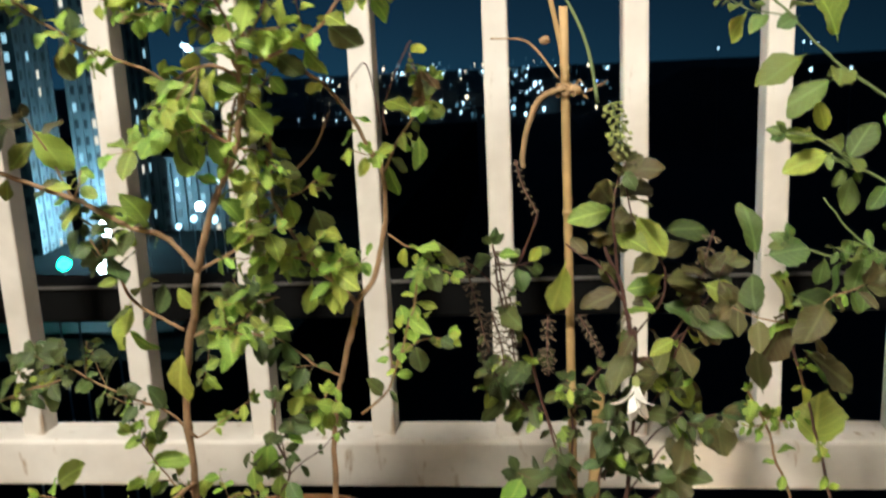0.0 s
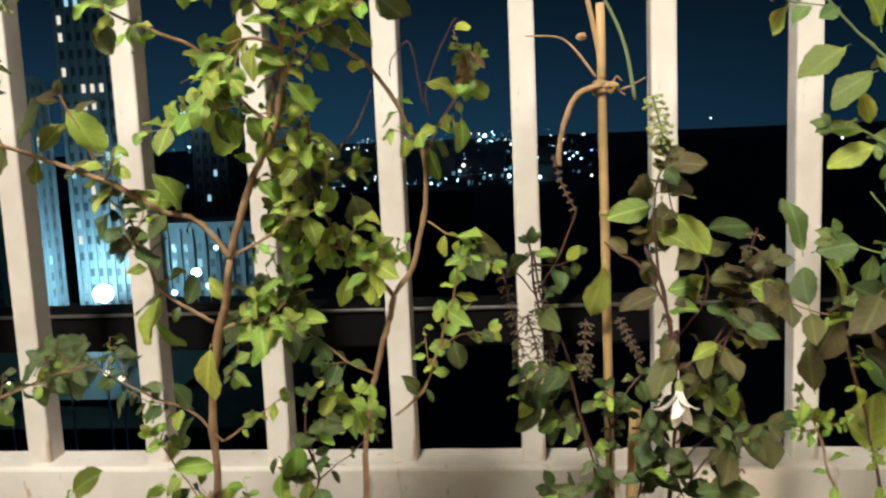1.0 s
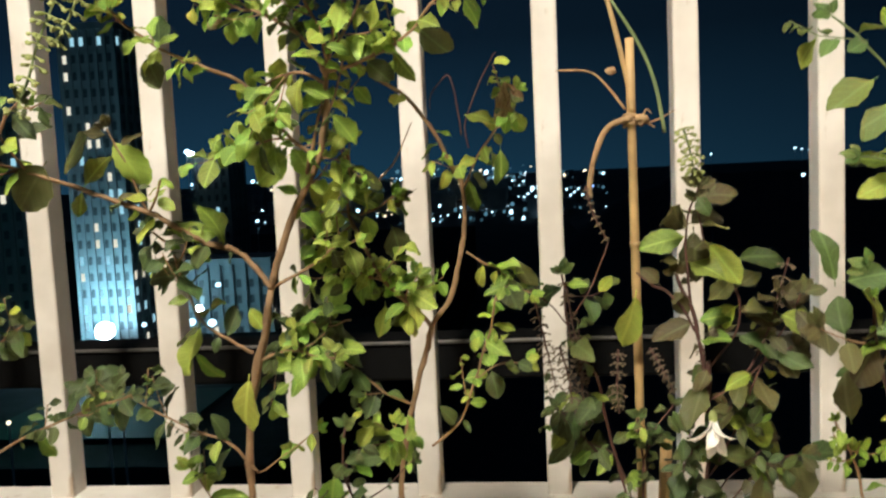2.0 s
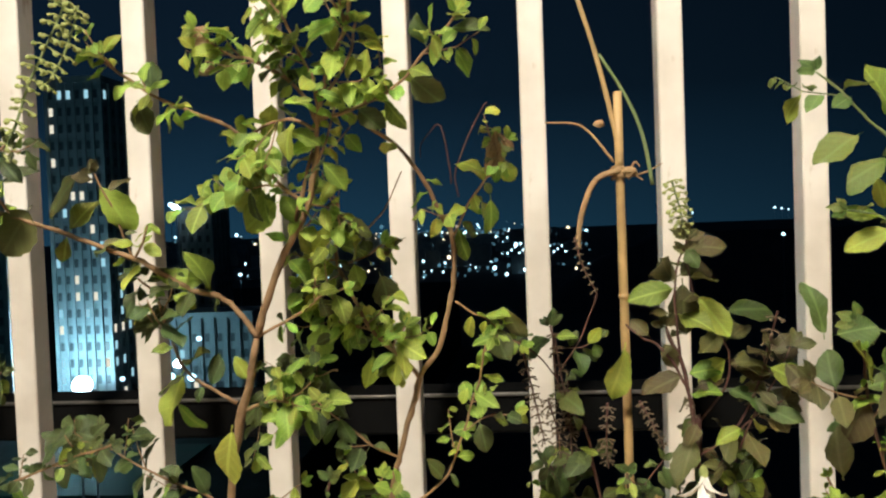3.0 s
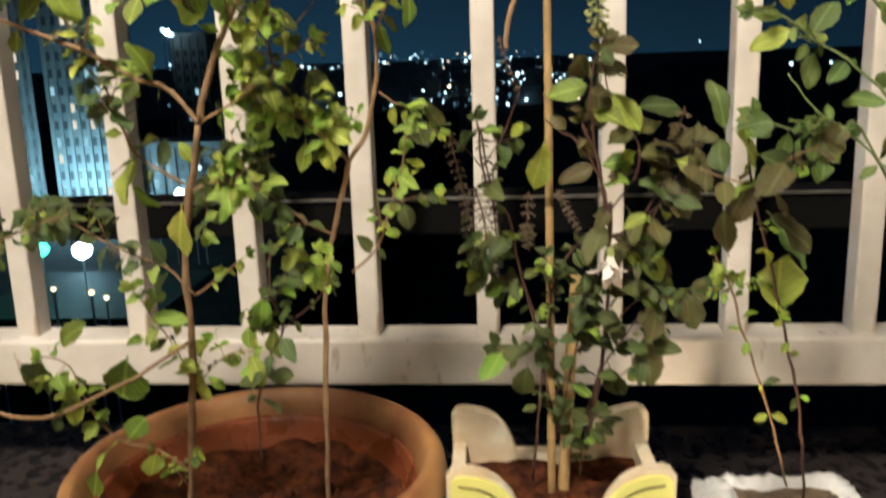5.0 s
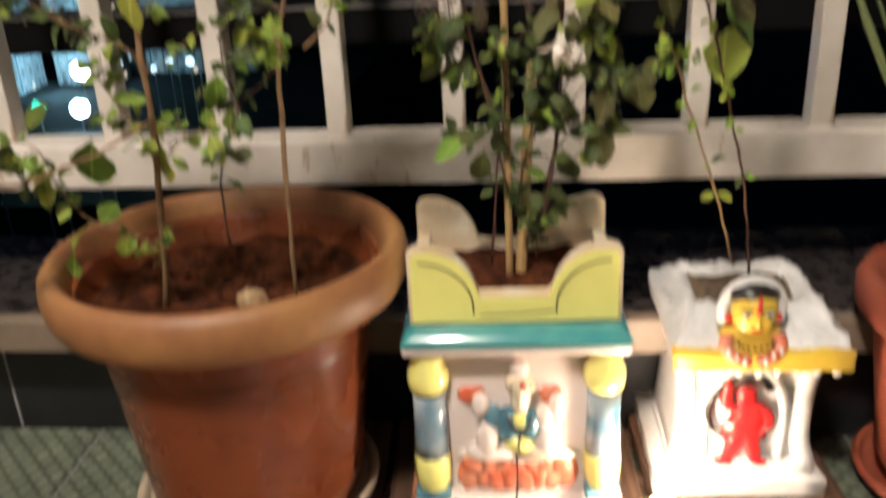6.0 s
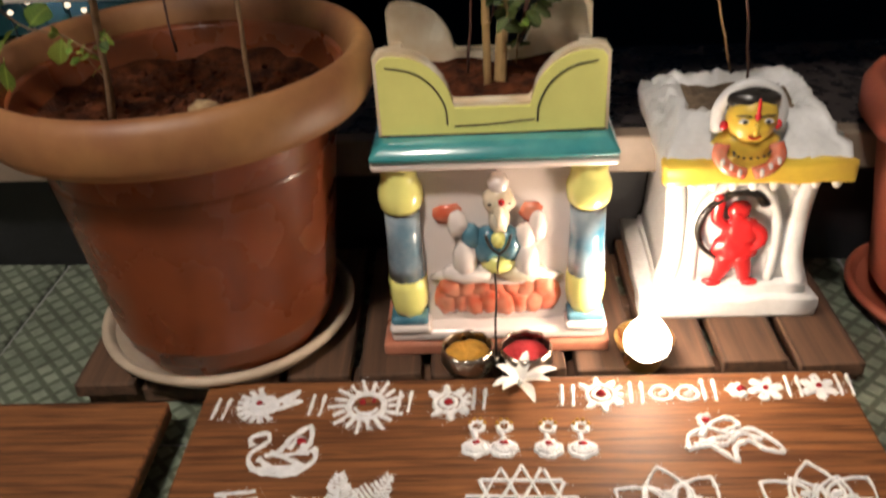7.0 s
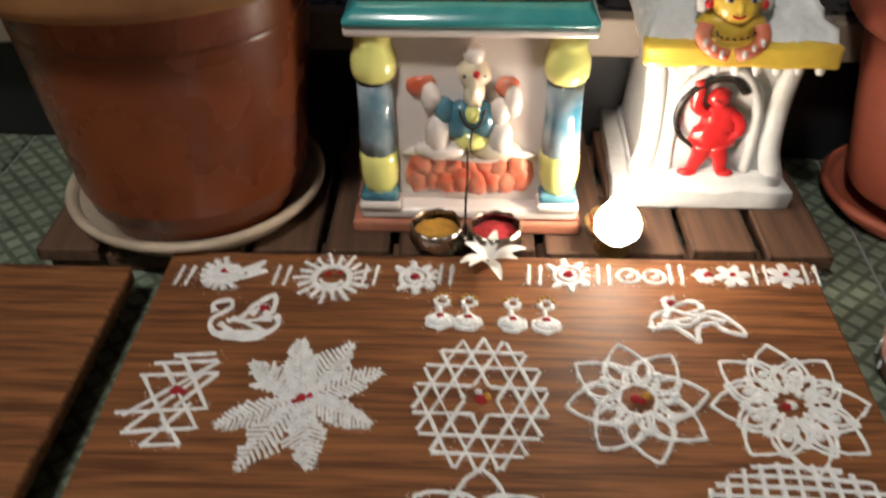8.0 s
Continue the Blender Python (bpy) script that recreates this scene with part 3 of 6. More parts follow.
# ---- white painted planter ----
def white_planter():
    ob = empty("shrine_planter", "white painted shrine planter with mustard eave and red relief figure", "planter", (0.173, 1.058, 0.2385), 1.0)

    def rough_box(*a, amount=0.002, cuts=6, **k):
        bm = box(*a, **k)
        bmesh.ops.subdivide_edges(bm, edges=bm.edges[:], cuts=cuts, use_grid_fill=True)
        for v in bm.verts:
            v.co += Vector((noise.noise(v.co * 70), noise.noise(v.co * 70 + Vector((9, 0, 0))), noise.noise(v.co * 70 + Vector((0, 9, 0))))) * amount
        return bm

    part("base", rough_box(-0.083, 0.078, -0.004, 0.165, 0.0, 0.022, amount=0.003), WHITE, ob, smooth=True)
    part("plinth", rough_box(-0.068, 0.068, 0.006, 0.152, 0.020, 0.034, amount=0.002), WHITE, ob, smooth=True)
    bm = rough_box(-0.060, 0.060, 0.018, 0.145, 0.032, 0.170, amount=0.0015)
    for v in bm.verts:
        v.co.x *= 1 + 0.10 * abs((v.co.z - 0.10) / 0.07) ** 2
    part("body", bm, WHITE, ob, smooth=True)
    for sx in (-1, 1):
        part("corner_post", tube(smooth_line([(sx * 0.062, 0.016, 0.030), (sx * 0.055, 0.019, 0.06), (sx * 0.055, 0.019, 0.11), (sx * 0.060, 0.014, 0.166)]), 0.0105, 0.0095, 10), WHITE, ob, smooth=True)
    arch = [(-0.036, 0.012, 0.034), (-0.037, 0.011, 0.08), (-0.033, 0.010, 0.115), (-0.018, 0.009, 0.140), (0.0, 0.009, 0.148), (0.018, 0.009, 0.140), (0.033, 0.010, 0.115), (0.037, 0.011, 0.08), (0.036, 0.012, 0.034)]
    part("arch", tube(smooth_line([(x, y + 0.004, z) for x, y, z in arch]), 0.0052, 0.0052, 8), WHITE, ob, smooth=True)
    # eave with a mustard front band and drips
    part("eave", rough_box(-0.075, 0.075, -0.022, 0.150, 0.172, 0.186, amount=0.0025), WHITE, ob, smooth=True)
    bm = rough_box(-0.079, 0.079, -0.032, -0.018, 0.166, 0.189, amount=0.0025, bevel=0.004)
    part("eave_band", bm, YELLOWPAINT, ob, "mustard painted band", smooth=True)
    for k in range(9):
        x = -0.068 + 0.017 * k
        part("drip", blob(x, -0.019, 0.163 + 0.002 * noise.noise(Vector((k * 3.1, 0, 0))), 0.0045, 0.005, 0.009, 0.2), WHITE, ob, smooth=True)
    # sloping roof round a square opening
    bm = bmesh.new()
    rings = []
    for hx, y0, y1, z in ((0.076, -0.026, 0.152, 0.186), (0.074, -0.018, 0.148, 0.197), (0.067, -0.004, 0.138, 0.200), (0.067, 0.004, 0.136, 0.205), (0.064, 0.010, 0.131, 0.208), (0.061, 0.018, 0.126, 0.214),
                          (0.051, 0.028, 0.116, 0.214), (0.047, 0.032, 0.111, 0.202), (0.044, 0.036, 0.108, 0.188)):
        ring = []
        for a in range(112):
            t = a / 28
            side, u = int(t), t - int(t)
            p = [(-hx + 2 * hx * u, y0), (hx, y0 + (y1 - y0) * u), (hx - 2 * hx * u, y1), (-hx, y1 - (y1 - y0) * u)][side]
            q = Vector((p[0], p[1], z))
            crust = noise.noise(q * 75) * 0.004 + noise.noise(q * 190) * 0.004 + noise.noise(q * 420) * 0.002
            out = Vector((noise.noise(q * 150 + Vector((5, 0, 0))), noise.noise(q * 150 + Vector((0, 5, 0))), 0)) * 0.006
            ring.append(bm.verts.new(q + out + Vector((0, 0, crust * (1.3 if 0.19 < z else 0.4)))))
        rings.append(ring)
    for a, b in zip(rings, rings[1:]):
        for k in range(112):
            bm.faces.new((a[k], a[(k + 1) % 112], b[(k + 1) % 112], b[k]))
    part("roof", bm, WHITE, ob, "uneven white moulded roof", smooth=True)
    bm = box(-0.047, 0.047, 0.032, 0.112, 0.19, 0.206)
    bmesh.ops.subdivide_edges(bm, edges=bm.edges[:], cuts=8, use_grid_fill=True)
    for v in bm.verts:
        v.co.z += 0.006 * noise.noise(v.co * 60)
    part("soil", bm, material("grey_soil", (0.17, 0.12, 0.075), 0.95, 0, 0.5, 60, 200, 1.0), ob)
    # painted bust, kept plain
    SKIN = YELLOWPAINT
    bust = [(blob(-0.012, -0.018, 0.222, 0.0180, 0.015, 0.0215, 0.1, 3), SKIN), (blob(-0.012, -0.0135, 0.2375, 0.0190, 0.014, 0.0105, 0.1, 3), BLACKPAINT), (tube(smooth_line([(-0.034, -0.010, 0.208), (-0.034, -0.010, 0.228), (-0.026, -0.011, 0.243), (-0.012, -0.011, 0.249), (0.002, -0.011, 0.243), (0.010, -0.010, 0.228), (0.010, -0.010, 0.208)]), 0.0050, 0.0050, 8), WHITE),
            (blob(-0.012, -0.012, 0.196, 0.024, 0.015, 0.018, 0.2, 3), SKIN), (blob(-0.012, -0.014, 0.182, 0.026, 0.013, 0.012, 0.2, 3), SKIN),
            (blob(-0.012, -0.0335, 0.2375, 0.0015, 0.003, 0.0085), REDPAINT), (blob(-0.012, -0.0335, 0.2300, 0.0026, 0.002, 0.0036), REDPAINT), (blob(-0.0310, -0.018, 0.216, 0.0032, 0.004, 0.0045), REDPAINT), (blob(0.0070, -0.018, 0.216, 0.0032, 0.004, 0.0045), REDPAINT),
            (blob(-0.012, -0.0335, 0.2185, 0.0024, 0.003, 0.0055), SKIN), (tube(smooth_line([(-0.0165, -0.0315, 0.2115), (-0.012, -0.0325, 0.2100), (-0.0075, -0.0315, 0.2115)]), 0.0009, 0.0009, 5), REDPAINT)]
    for sx in (-1, 1):
        bust += [(blob(-0.012 + sx * 0.0080, -0.0305, 0.2245, 0.0044, 0.002, 0.0022), WHITE), (blob(-0.012 + sx * 0.0080, -0.0322, 0.2245, 0.0019, 0.0012, 0.0019), BLACKPAINT),
                 (tube(smooth_line([(-0.012 + sx * 0.0030, -0.0318, 0.2285), (-0.012 + sx * 0.0080, -0.0318, 0.2302), (-0.012 + sx * 0.0135, -0.0275, 0.2280)]), 0.0007, 0.0005, 5), BLACKPAINT),
                 (tube(smooth_line([(-0.012 + sx * 0.019, -0.021, 0.201), (-0.012 + sx * 0.021, -0.026, 0.191), (-0.012 + sx * 0.014, -0.031, 0.183), (-0.012 + sx * 0.003, -0.032, 0.179)]), 0.0060, 0.0052, 8), ORANGE)]
        for q in range(3):
            bust.append((blob(-0.012 + sx * (0.020 - 0.006 * q), -0.0315 - 0.0018 * q, 0.189 - 0.004 * q, 0.0022, 0.0030, 0.0040), PINKWHITE))
    for k in range(9):
        a = math.pi * k / 8
        bust.append((blob(-0.012 - 0.013 * math.cos(a), -0.031, 0.198 - 0.006 * math.sin(a), 0.0013, 0.0013, 0.0013, 0, 1), BLACKPAINT))
    b = multi("bust", bust, ob)
    b.scale, b.location = (1.12, 1.1, 1.06), (0.003, -0.002, -0.009)
    # red relief figure with a curled dark cord, kept plain
    red = [(blob(0.003, 0.011, 0.126, 0.0088, 0.007, 0.0115, 0.25), REDPAINT), (blob(0.006, 0.011, 0.102, 0.0135, 0.007, 0.019, 0.3, 3), REDPAINT), (blob(0.003, 0.011, 0.078, 0.0155, 0.007, 0.022, 0.3, 3), REDPAINT),
           (blob(0.001, 0.008, 0.124, 0.0045, 0.006, 0.004, 0.2), REDPAINT),
           (tube(smooth_line([(0.002, 0.011, 0.108), (-0.007, 0.010, 0.110), (-0.0125, 0.010, 0.119), (-0.0115, 0.010, 0.139)]), 0.0056, 0.0045, 8), REDPAINT), (blob(-0.0125, 0.010, 0.143, 0.005, 0.005, 0.005, 0.3), REDPAINT),
           (tube(smooth_line([(0.012, 0.011, 0.110), (0.020, 0.010, 0.101), (0.0215, 0.010, 0.088), (0.014, 0.010, 0.080)]), 0.0058, 0.0042, 8), REDPAINT),
           (tube(smooth_line([(-0.002, 0.011, 0.072), (-0.004, 0.011, 0.056), (-0.008, 0.011, 0.041)]), 0.0085, 0.0050, 8), REDPAINT), (tube(smooth_line([(0.008, 0.011, 0.072), (0.012, 0.011, 0.056), (0.014, 0.011, 0.041)]), 0.0085, 0.0050, 8), REDPAINT),
           (blob(-0.011, 0.009, 0.040, 0.008, 0.006, 0.004, 0.2), REDPAINT), (blob(0.017, 0.009, 0.040, 0.007, 0.006, 0.004, 0.2), REDPAINT),
           (tube(smooth_line([(-0.010, 0.010, 0.070), (-0.021, 0.009, 0.084), (-0.026, 0.008, 0.106), (-0.020, 0.008, 0.130), (-0.004, 0.008, 0.146), (0.012, 0.009, 0.146), (0.021, 0.010, 0.132)]), 0.0020, 0.0042, 6), BLACKPAINT)]
    r = multi("relief_figure", red, ob)
    r.scale, r.location = (1.22, 1.0, 0.94), (-0.004, 0, -0.002)
    ob.scale = (1.035, 0.95, 0.965)


white_planter()


# ---- slatted wooden pallet ----
pallet = empty("wooden_pallet", "weathered low slatted wooden pallet carrying the planters", "pallet", (0.0510, 0.0013, 0), 3.0)
SLAT = (0.29 + 0.45) / 11
slat_mesh = None
for k in range(11):
    x0 = -0.45 + SLAT * k
    if slat_mesh is None:
        slat_mesh = part("slat", box(0, SLAT - 0.009, 0, 0.225, 0.2235, 0.2385, 0.002), PALLET, pallet)
        slat_mesh.location = (x0, 0.974, 0)
        slat_mesh = slat_mesh.data
    else:
        sl = new("slat", slat_mesh)
        sl.parent, sl.location = pallet, (x0, 0.974 + 0.004 * math.sin(k * 2.3), 0.0005 * math.sin(k * 1.7))
for y in (0.985, 1.09, 1.17):
    part("bearer", box(-0.446, 0.284, y, y + 0.022, FLOOR, 0.2232, 0.002), PALLET, pallet)


# ---- low boards ----
def low_board(x0, x1, y0, y1, label, at, turn):
    ob = empty("low_board", label, "low board", at, turn)
    part("top", box(x0, x1, y0, y1, 0.2325, 0.250, 0.0025), BOARDTOP, ob)
    for x in (x0 + 0.03, x1 - 0.055):
        part("runner", box(x, x + 0.025, y0 + 0.03, y1 - 0.02, FLOOR, 0.2323, 0.002), BOARDSIDE, ob)
    for y in (y0, y1 - 0.003):
        part("edge_band", box(x0 + 0.004, x1 - 0.004, y - 0.0012 if y == y0 else y + 0.0032, y if y == y0 else y + 0.0044, 0.234, 0.2485), BOARDSIDE, ob)


low_board(-0.281, 0.281, -0.48, 0.0, "low walnut-laminate wooden board decorated with white powder drawings", (-0.0315, 0.951, 0), 2.1)
low_board(-0.58, 0.0, -0.46, 0.0, "bare low walnut-laminate wooden board beside the decorated one", (-0.342, 0.917, 0), 1.8)

# ---- powder drawings ----
PZ = 0.2512
prnd = random.Random(11)


def stroke(bm, pts, r=0.0017):
    """One poured line of powder, uneven in width."""
    pts = smooth_line([(x, y, PZ) for x, y in pts], 4) if len(pts) > 2 else [Vector((pts[0][0] + (pts[1][0] - pts[0][0]) * k / 5, pts[0][1] + (pts[1][1] - pts[0][1]) * k / 5, PZ)) for k in range(6)]
    rings = []
    n = len(pts)
    for i, p in enumerate(pts):
        d = (pts[min(i + 1, n - 1)] - pts[max(i - 1, 0)])
        d = d.normalized() if d.length > 1e-9 else Vector((1, 0, 0))
        q = Vector((-d.y, d.x, 0))
        w = r * 0.92 * (1 + 0.75 * noise.noise(p * 330)) * (1.12 if i in (0, n - 1) else 1)
        j = Vector((noise.noise(p * 300 + Vector((7, 0, 0))), noise.noise(p * 300 + Vector((0, 7, 0))), 0)) * r * 0.35
        rings.append([bm.verts.new(p + j + q * w * a + Vector((0, 0, h))) for a, h in ((-1, -0.0012), (-0.5, w * 0.14), (0.5, w * 0.14), (1, -0.0012))])
    for a, b in zip(rings, rings[1:]):
        for k in range(3):
            bm.faces.new((a[k], a[k + 1], b[k + 1], b[k]))
    bm.faces.new(rings[0])
    bm.faces.new(rings[-1][::-1])


def motif(name, cx, cy, lines, label, r=0.0017, dots=(), tall=1.0):
    """A drawing: strokes about its centre, with dabs of coloured powder."""
    ob = empty(name, label, "powder drawing", (cx, cy, 0), 0.0, "powder drawings on the board")
    lines = [[(x, y * tall) for x, y in pts] for pts in lines]
    dots = [(x, y * tall, k, mat) for x, y, k, mat in dots]
    for pts in lines:
        bm = bmesh.new()
        stroke(bm, pts, r)
        part("stroke", bm, POWDER, ob)
    for x, y, k, mat in dots:
        part("dab", blob(x, y, PZ - 0.0006, k, k * 0.8, 0.0022 if mat is POWDER else 0.0034, 0.4), mat, ob, "", True)
    # loose grains round the lines
    bm = bmesh.new()
    for pts in lines:
        for _ in range(40 if len(lines) < 60 else 10):
            a, b = prnd.sample(range(len(pts)), 2) if len(pts) > 2 else (0, 1)
            a, b = (a, a + 1) if a + 1 < len(pts) else (a - 1, a)
            u = prnd.random()
            x, y = pts[a][0] + (pts[b][0] - pts[a][0]) * u + prnd.gauss(0, r * 1.4), pts[a][1] + (pts[b][1] - pts[a][1]) * u + prnd.gauss(0, r * 1.4)
            k = prnd.uniform(0.0002, 0.0006)
            v = [bm.verts.new((x + k * dx, y + k * dy, 0.2500 + k * dz)) for dx, dy, dz in ((-1, -1, 0), (1, -1, 0), (0, 1, 0), (0, 0, 1.4))]
            for f in ((0, 1, 3), (1, 2, 3), (2, 0, 3), (0, 2, 1)):
                bm.faces.new([v[i] for i in f])
    tagged(part("powder_grain", bm, POWDER, ob), kind="stuff")


def ring(r, n=16, a0=0.0, a1=360.0, cx=0.0, cy=0.0, k=1.0):
    return [(cx + r * math.cos(math.radians(a0 + (a1 - a0) * i / n)), cy + k * r * math.sin(math.radians(a0 + (a1 - a0) * i / n))) for i in range(n + 1)]


def polar(r, a):
    return (r * math.cos(math.radians(a)), r * math.sin(math.radians(a)))


def lattice_star(R):
    """Three sets of parallel lines whose ends meet in eighteen points round a ring."""
    out = []
    for turn in (0, 60, 120):
        for k in (-50, -31, -12, 12, 31, 50):
            c, h = R * math.sin(math.radians(k)), R * math.cos(math.radians(k))
            a = math.radians(turn + prnd.uniform(-1.2, 1.2))
            rot = lambda x, y: (x * math.cos(a) - y * math.sin(a), x * math.sin(a) + y * math.cos(a))
            gap = 0.13 * R
            if abs(k) < 25:
                out += [[rot(-h, c), rot(-gap, c)], [rot(gap, c), rot(h, c)]]
            else:
                out.append([rot(-h, c), rot(h, c)])
    return out


def petals(R, n, r_in, spread, turn=0.0):
    """Pointed petals round a centre."""
    out = []
    for k in range(n):
        a = turn + 360 * k / n
        tip = polar(R, a)
        for sgn in (-1, 1):
            out.append([polar(r_in, a + sgn * spread * 1.55), polar(r_in + (R - r_in) * 0.42, a + sgn * spread * 1.15), polar(r_in + (R - r_in) * 0.74, a + sgn * spread * 0.50), tip])
    return out


def leaf_star():
    """Eight broad filled leaves of close slanting strokes with toothed edges."""
    out = []
    for a, far in ((65, 0.070), (30, 0.066), (-22, 0.061), (-74, 0.068), (-115, 0.077), (-152, 0.066), (143, 0.060), (102, 0.066)):
        ux, uy = polar(1, a)
        for i in range(15):
            s = 0.10 + 0.84 * i / 14
            w = 0.0150 * min(1.0, 0.30 + 1.5 * s) * min(1.0, 0.10 + 1.75 * (1.0 - s))
            bx, by = ux * far * s, uy * far * s
            for sgn in (-1, 1):
                w2 = w * prnd.uniform(0.72, 1.18)
                ex, ey = bx + ux * w2 * 0.45 - sgn * uy * w2, by + uy * w2 * 0.45 + sgn * ux * w2
                out.append([(bx - ux * 0.002, by - uy * 0.002), (ex, ey)])
    return out


def triangles():
    """A slanting diamond of zigzag triangles."""
    out = []
    for a, b in (((-4, 36), (40, 40)), ((-24, 27), (42, 33)), ((-36, 15), (45, 21)), ((-54, -20), (36, -12)), ((-44, -36), (30, -29)), ((-24, -46), (15, -43)),
                 ((4, 38), (37, -13)), ((-14, 28), (28, -29)), ((-32, 14), (4, -34)), ((43, 20), (4, -12)), ((44, 32), (-46, -22)), ((30, 20), (-40, -34)), ((20, -8), (-22, -46)), ((-6, -22), (14, -43))):
        out.append([(a[0] * 0.00074 - a[1] * 0.00022, a[1] * 0.00108), (b[0] * 0.00074 - b[1] * 0.00022, b[1] * 0.00108)])
    return out


def net(rx, ry):
    out = []
    for k in range(-5, 6):
        c = k / 5.6
        h = math.sqrt(1 - c * c)
        out.append([(-h * rx, c * ry), (0, c * ry * 1.05), (h * rx, c * ry)])
        out.append([(c * rx, -h * ry), (c * rx * 1.05, 0), (c * rx, h * ry)])
    return out


R6 = 0.0495
motif("powder_star", -0.031, 0.779, lattice_star(R6), "white powder star woven of triangles with a red dab", 0.00155, [(0, 0, 0.005, KUMKUM), (0.004, 0.002, 0.004, TURMERIC), (-0.002, 0.006, 0.003, POWDER)], 1.32)
motif("powder_leaf_star", -0.162, 0.772, leaf_star(), "densely filled white powder star of eight leaves", 0.00145, [(0, 0, 0.004, KUMKUM), (0.006, 0.002, 0.0026, KUMKUM), (-0.004, -0.004, 0.0024, KUMKUM)])
motif("powder_lotus", 0.083, 0.787, petals(0.053, 8, 0.018, 26, 10) + petals(0.040, 8, 0.012, 24, 32) + petals(0.030, 8, 0.012, 15, 10) + [ring(0.014, 12)], "open white powder lotus of crossing petals with a red dab", 0.0016,
      [(*polar(0.028, 45 * k + 10), 0.0042, POWDER) for k in range(8)] + [(-0.002, 0, 0.0038, KUMKUM), (0.003, -0.002, 0.003, KUMKUM), (0.006, 0.003, 0.004, TURMERIC)], 1.10)
motif("powder_lotus", 0.192, 0.789, petals(0.057, 8, 0.020, 26, 4) + petals(0.046, 8, 0.015, 25, 26) + petals(0.036, 8, 0.012, 19, 4) + petals(0.026, 8, 0.010, 14, 26), "large close-woven white powder lotus with a pale dab", 0.0016,
      [(*polar(0.030, 45 * k + 26), 0.0042, POWDER) for k in range(8)] + [(0, 0, 0.005, POWDER), (-0.004, -0.002, 0.004, KUMKUM)], 1.10)
motif("powder_diamond", -0.258, 0.771, triangles(), "slanting white powder diamond of stacked triangles", 0.0017, [(0.002, 0.002, 0.005, KUMKUM), (0.007, 0.001, 0.003, KUMKUM)])
motif("powder_net", 0.182, 0.690, net(0.066, 0.046), "white powder oval filled with a crossing net", 0.0019)
motif("powder_lotus", -0.028, 0.668, petals(0.050, 6, 0.014, 30, 90) + petals(0.034, 6, 0.010, 30, 60), "white powder flower of wide pointed petals at the board's front", 0.0017)
# top row
sun = [ring(0.017, 18)] + [[polar(0.019, a), polar(0.030 + 0.004 * (k % 2), a + 3)] for k, a in enumerate(range(0, 360, 20))] + [ring(0.010, 6, 200, 340), ring(0.0145, 16)]
motif("powder_sun", -0.164, 0.912, sun, "white powder sun with short rays and a smile", 0.0020, [(-0.004, 0.004, 0.003, KUMKUM), (0.006, 0.006, 0.002, KUMKUM)])
fish = [ring(0.014, 14, 0, 360, 0, 0, 0.8), ring(0.009, 10, 0, 360, 0, 0, 0.8), ring(0.005, 8)] + [[polar(0.012, a), polar(0.022, a + 6)] for a in range(100, 300, 22)] + [[(0.012, 0.004), (0.030, 0.018), (0.020, 0.003), (0.034, 0.006), (0.014, -0.006)], [(0.010, 0.002), (0.028, 0.012)], [(-0.012, 0.0), (0.012, -0.004)], [(-0.01, 0.006), (0.012, 0.004)]]
motif("powder_fish", -0.257, 0.912, fish, "white powder fish filled with strokes and a red eye", 0.0028, [(-0.002, 0.001, 0.003, KUMKUM)])
turtle = [ring(0.012, 14), ring(0.0065, 10)] + [[polar(0.012, a), polar(0.021, a + 8), polar(0.013, a + 18)] for a in (45, 135, 225, 315, 90, 270)] + [[(0.011, 0.003), (0.018, 0.010)], [(0.011, 0), (0.019, 0.0)], [(0.011, -0.003), (0.018, -0.010)]]
motif("powder_turtle", -0.093, 0.917, turtle, "small white powder turtle with a red centre", 0.0024, [(0, 0, 0.004, KUMKUM)])
motif("powder_turtle", 0.038, 0.928, turtle, "small white powder turtle with a pale red centre", 0.0018, [(0, 0.001, 0.004, KUMKUM)])
for x, y, lab in ((0.178, 0.936, "small white powder blossom with looped petals"), (0.223, 0.939, "tiny white powder blossom with a red centre")):
    loops = []
    for a in range(0, 360, 60):
        loops.append([polar(0.003, a + x * 400), polar(0.0105, a - 12 + x * 400), polar(0.014, a + x * 400), polar(0.0105, a + 12 + x * 400), polar(0.003, a + x * 400)])
    motif("powder_blossom", x, y, loops + [ring(0.004, 8)], lab, 0.0024, [(0, 0, 0.003, KUMKUM)])
for x, lab in ((0.0895, "small white powder ring with a dot near the oil lamp"), (0.1115, "small white powder ring with a slanting dash")):
    motif("powder_ring", x, 0.930, [ring(0.0088, 16), [(-0.003, -0.002), (0.003, 0.002)]], lab, 0.0019)
motif("powder_shell", 0.156, 0.935, [ring(0.008, 8, 120, 300), ring(0.005, 8, 120, 300), [(0, 0.008), (0.004, -0.006)]], "small white powder shell with a red streak", 0.0024, [(0.001, 0, 0.004, KUMKUM)])
for x in (-0.292, -0.208, -0.132, -0.067, 0.009, 0.068, 0.130, 0.202, 0.245):
    motif("powder_divider", x, 0.907 + 0.035 * (x + 0.292) / 0.538, [[(-0.005, -0.013), (-0.0040, 0.013)], [(0.0045, -0.013), (0.0056, 0.013)]], "pair of short upright white powder lines", 0.0016)
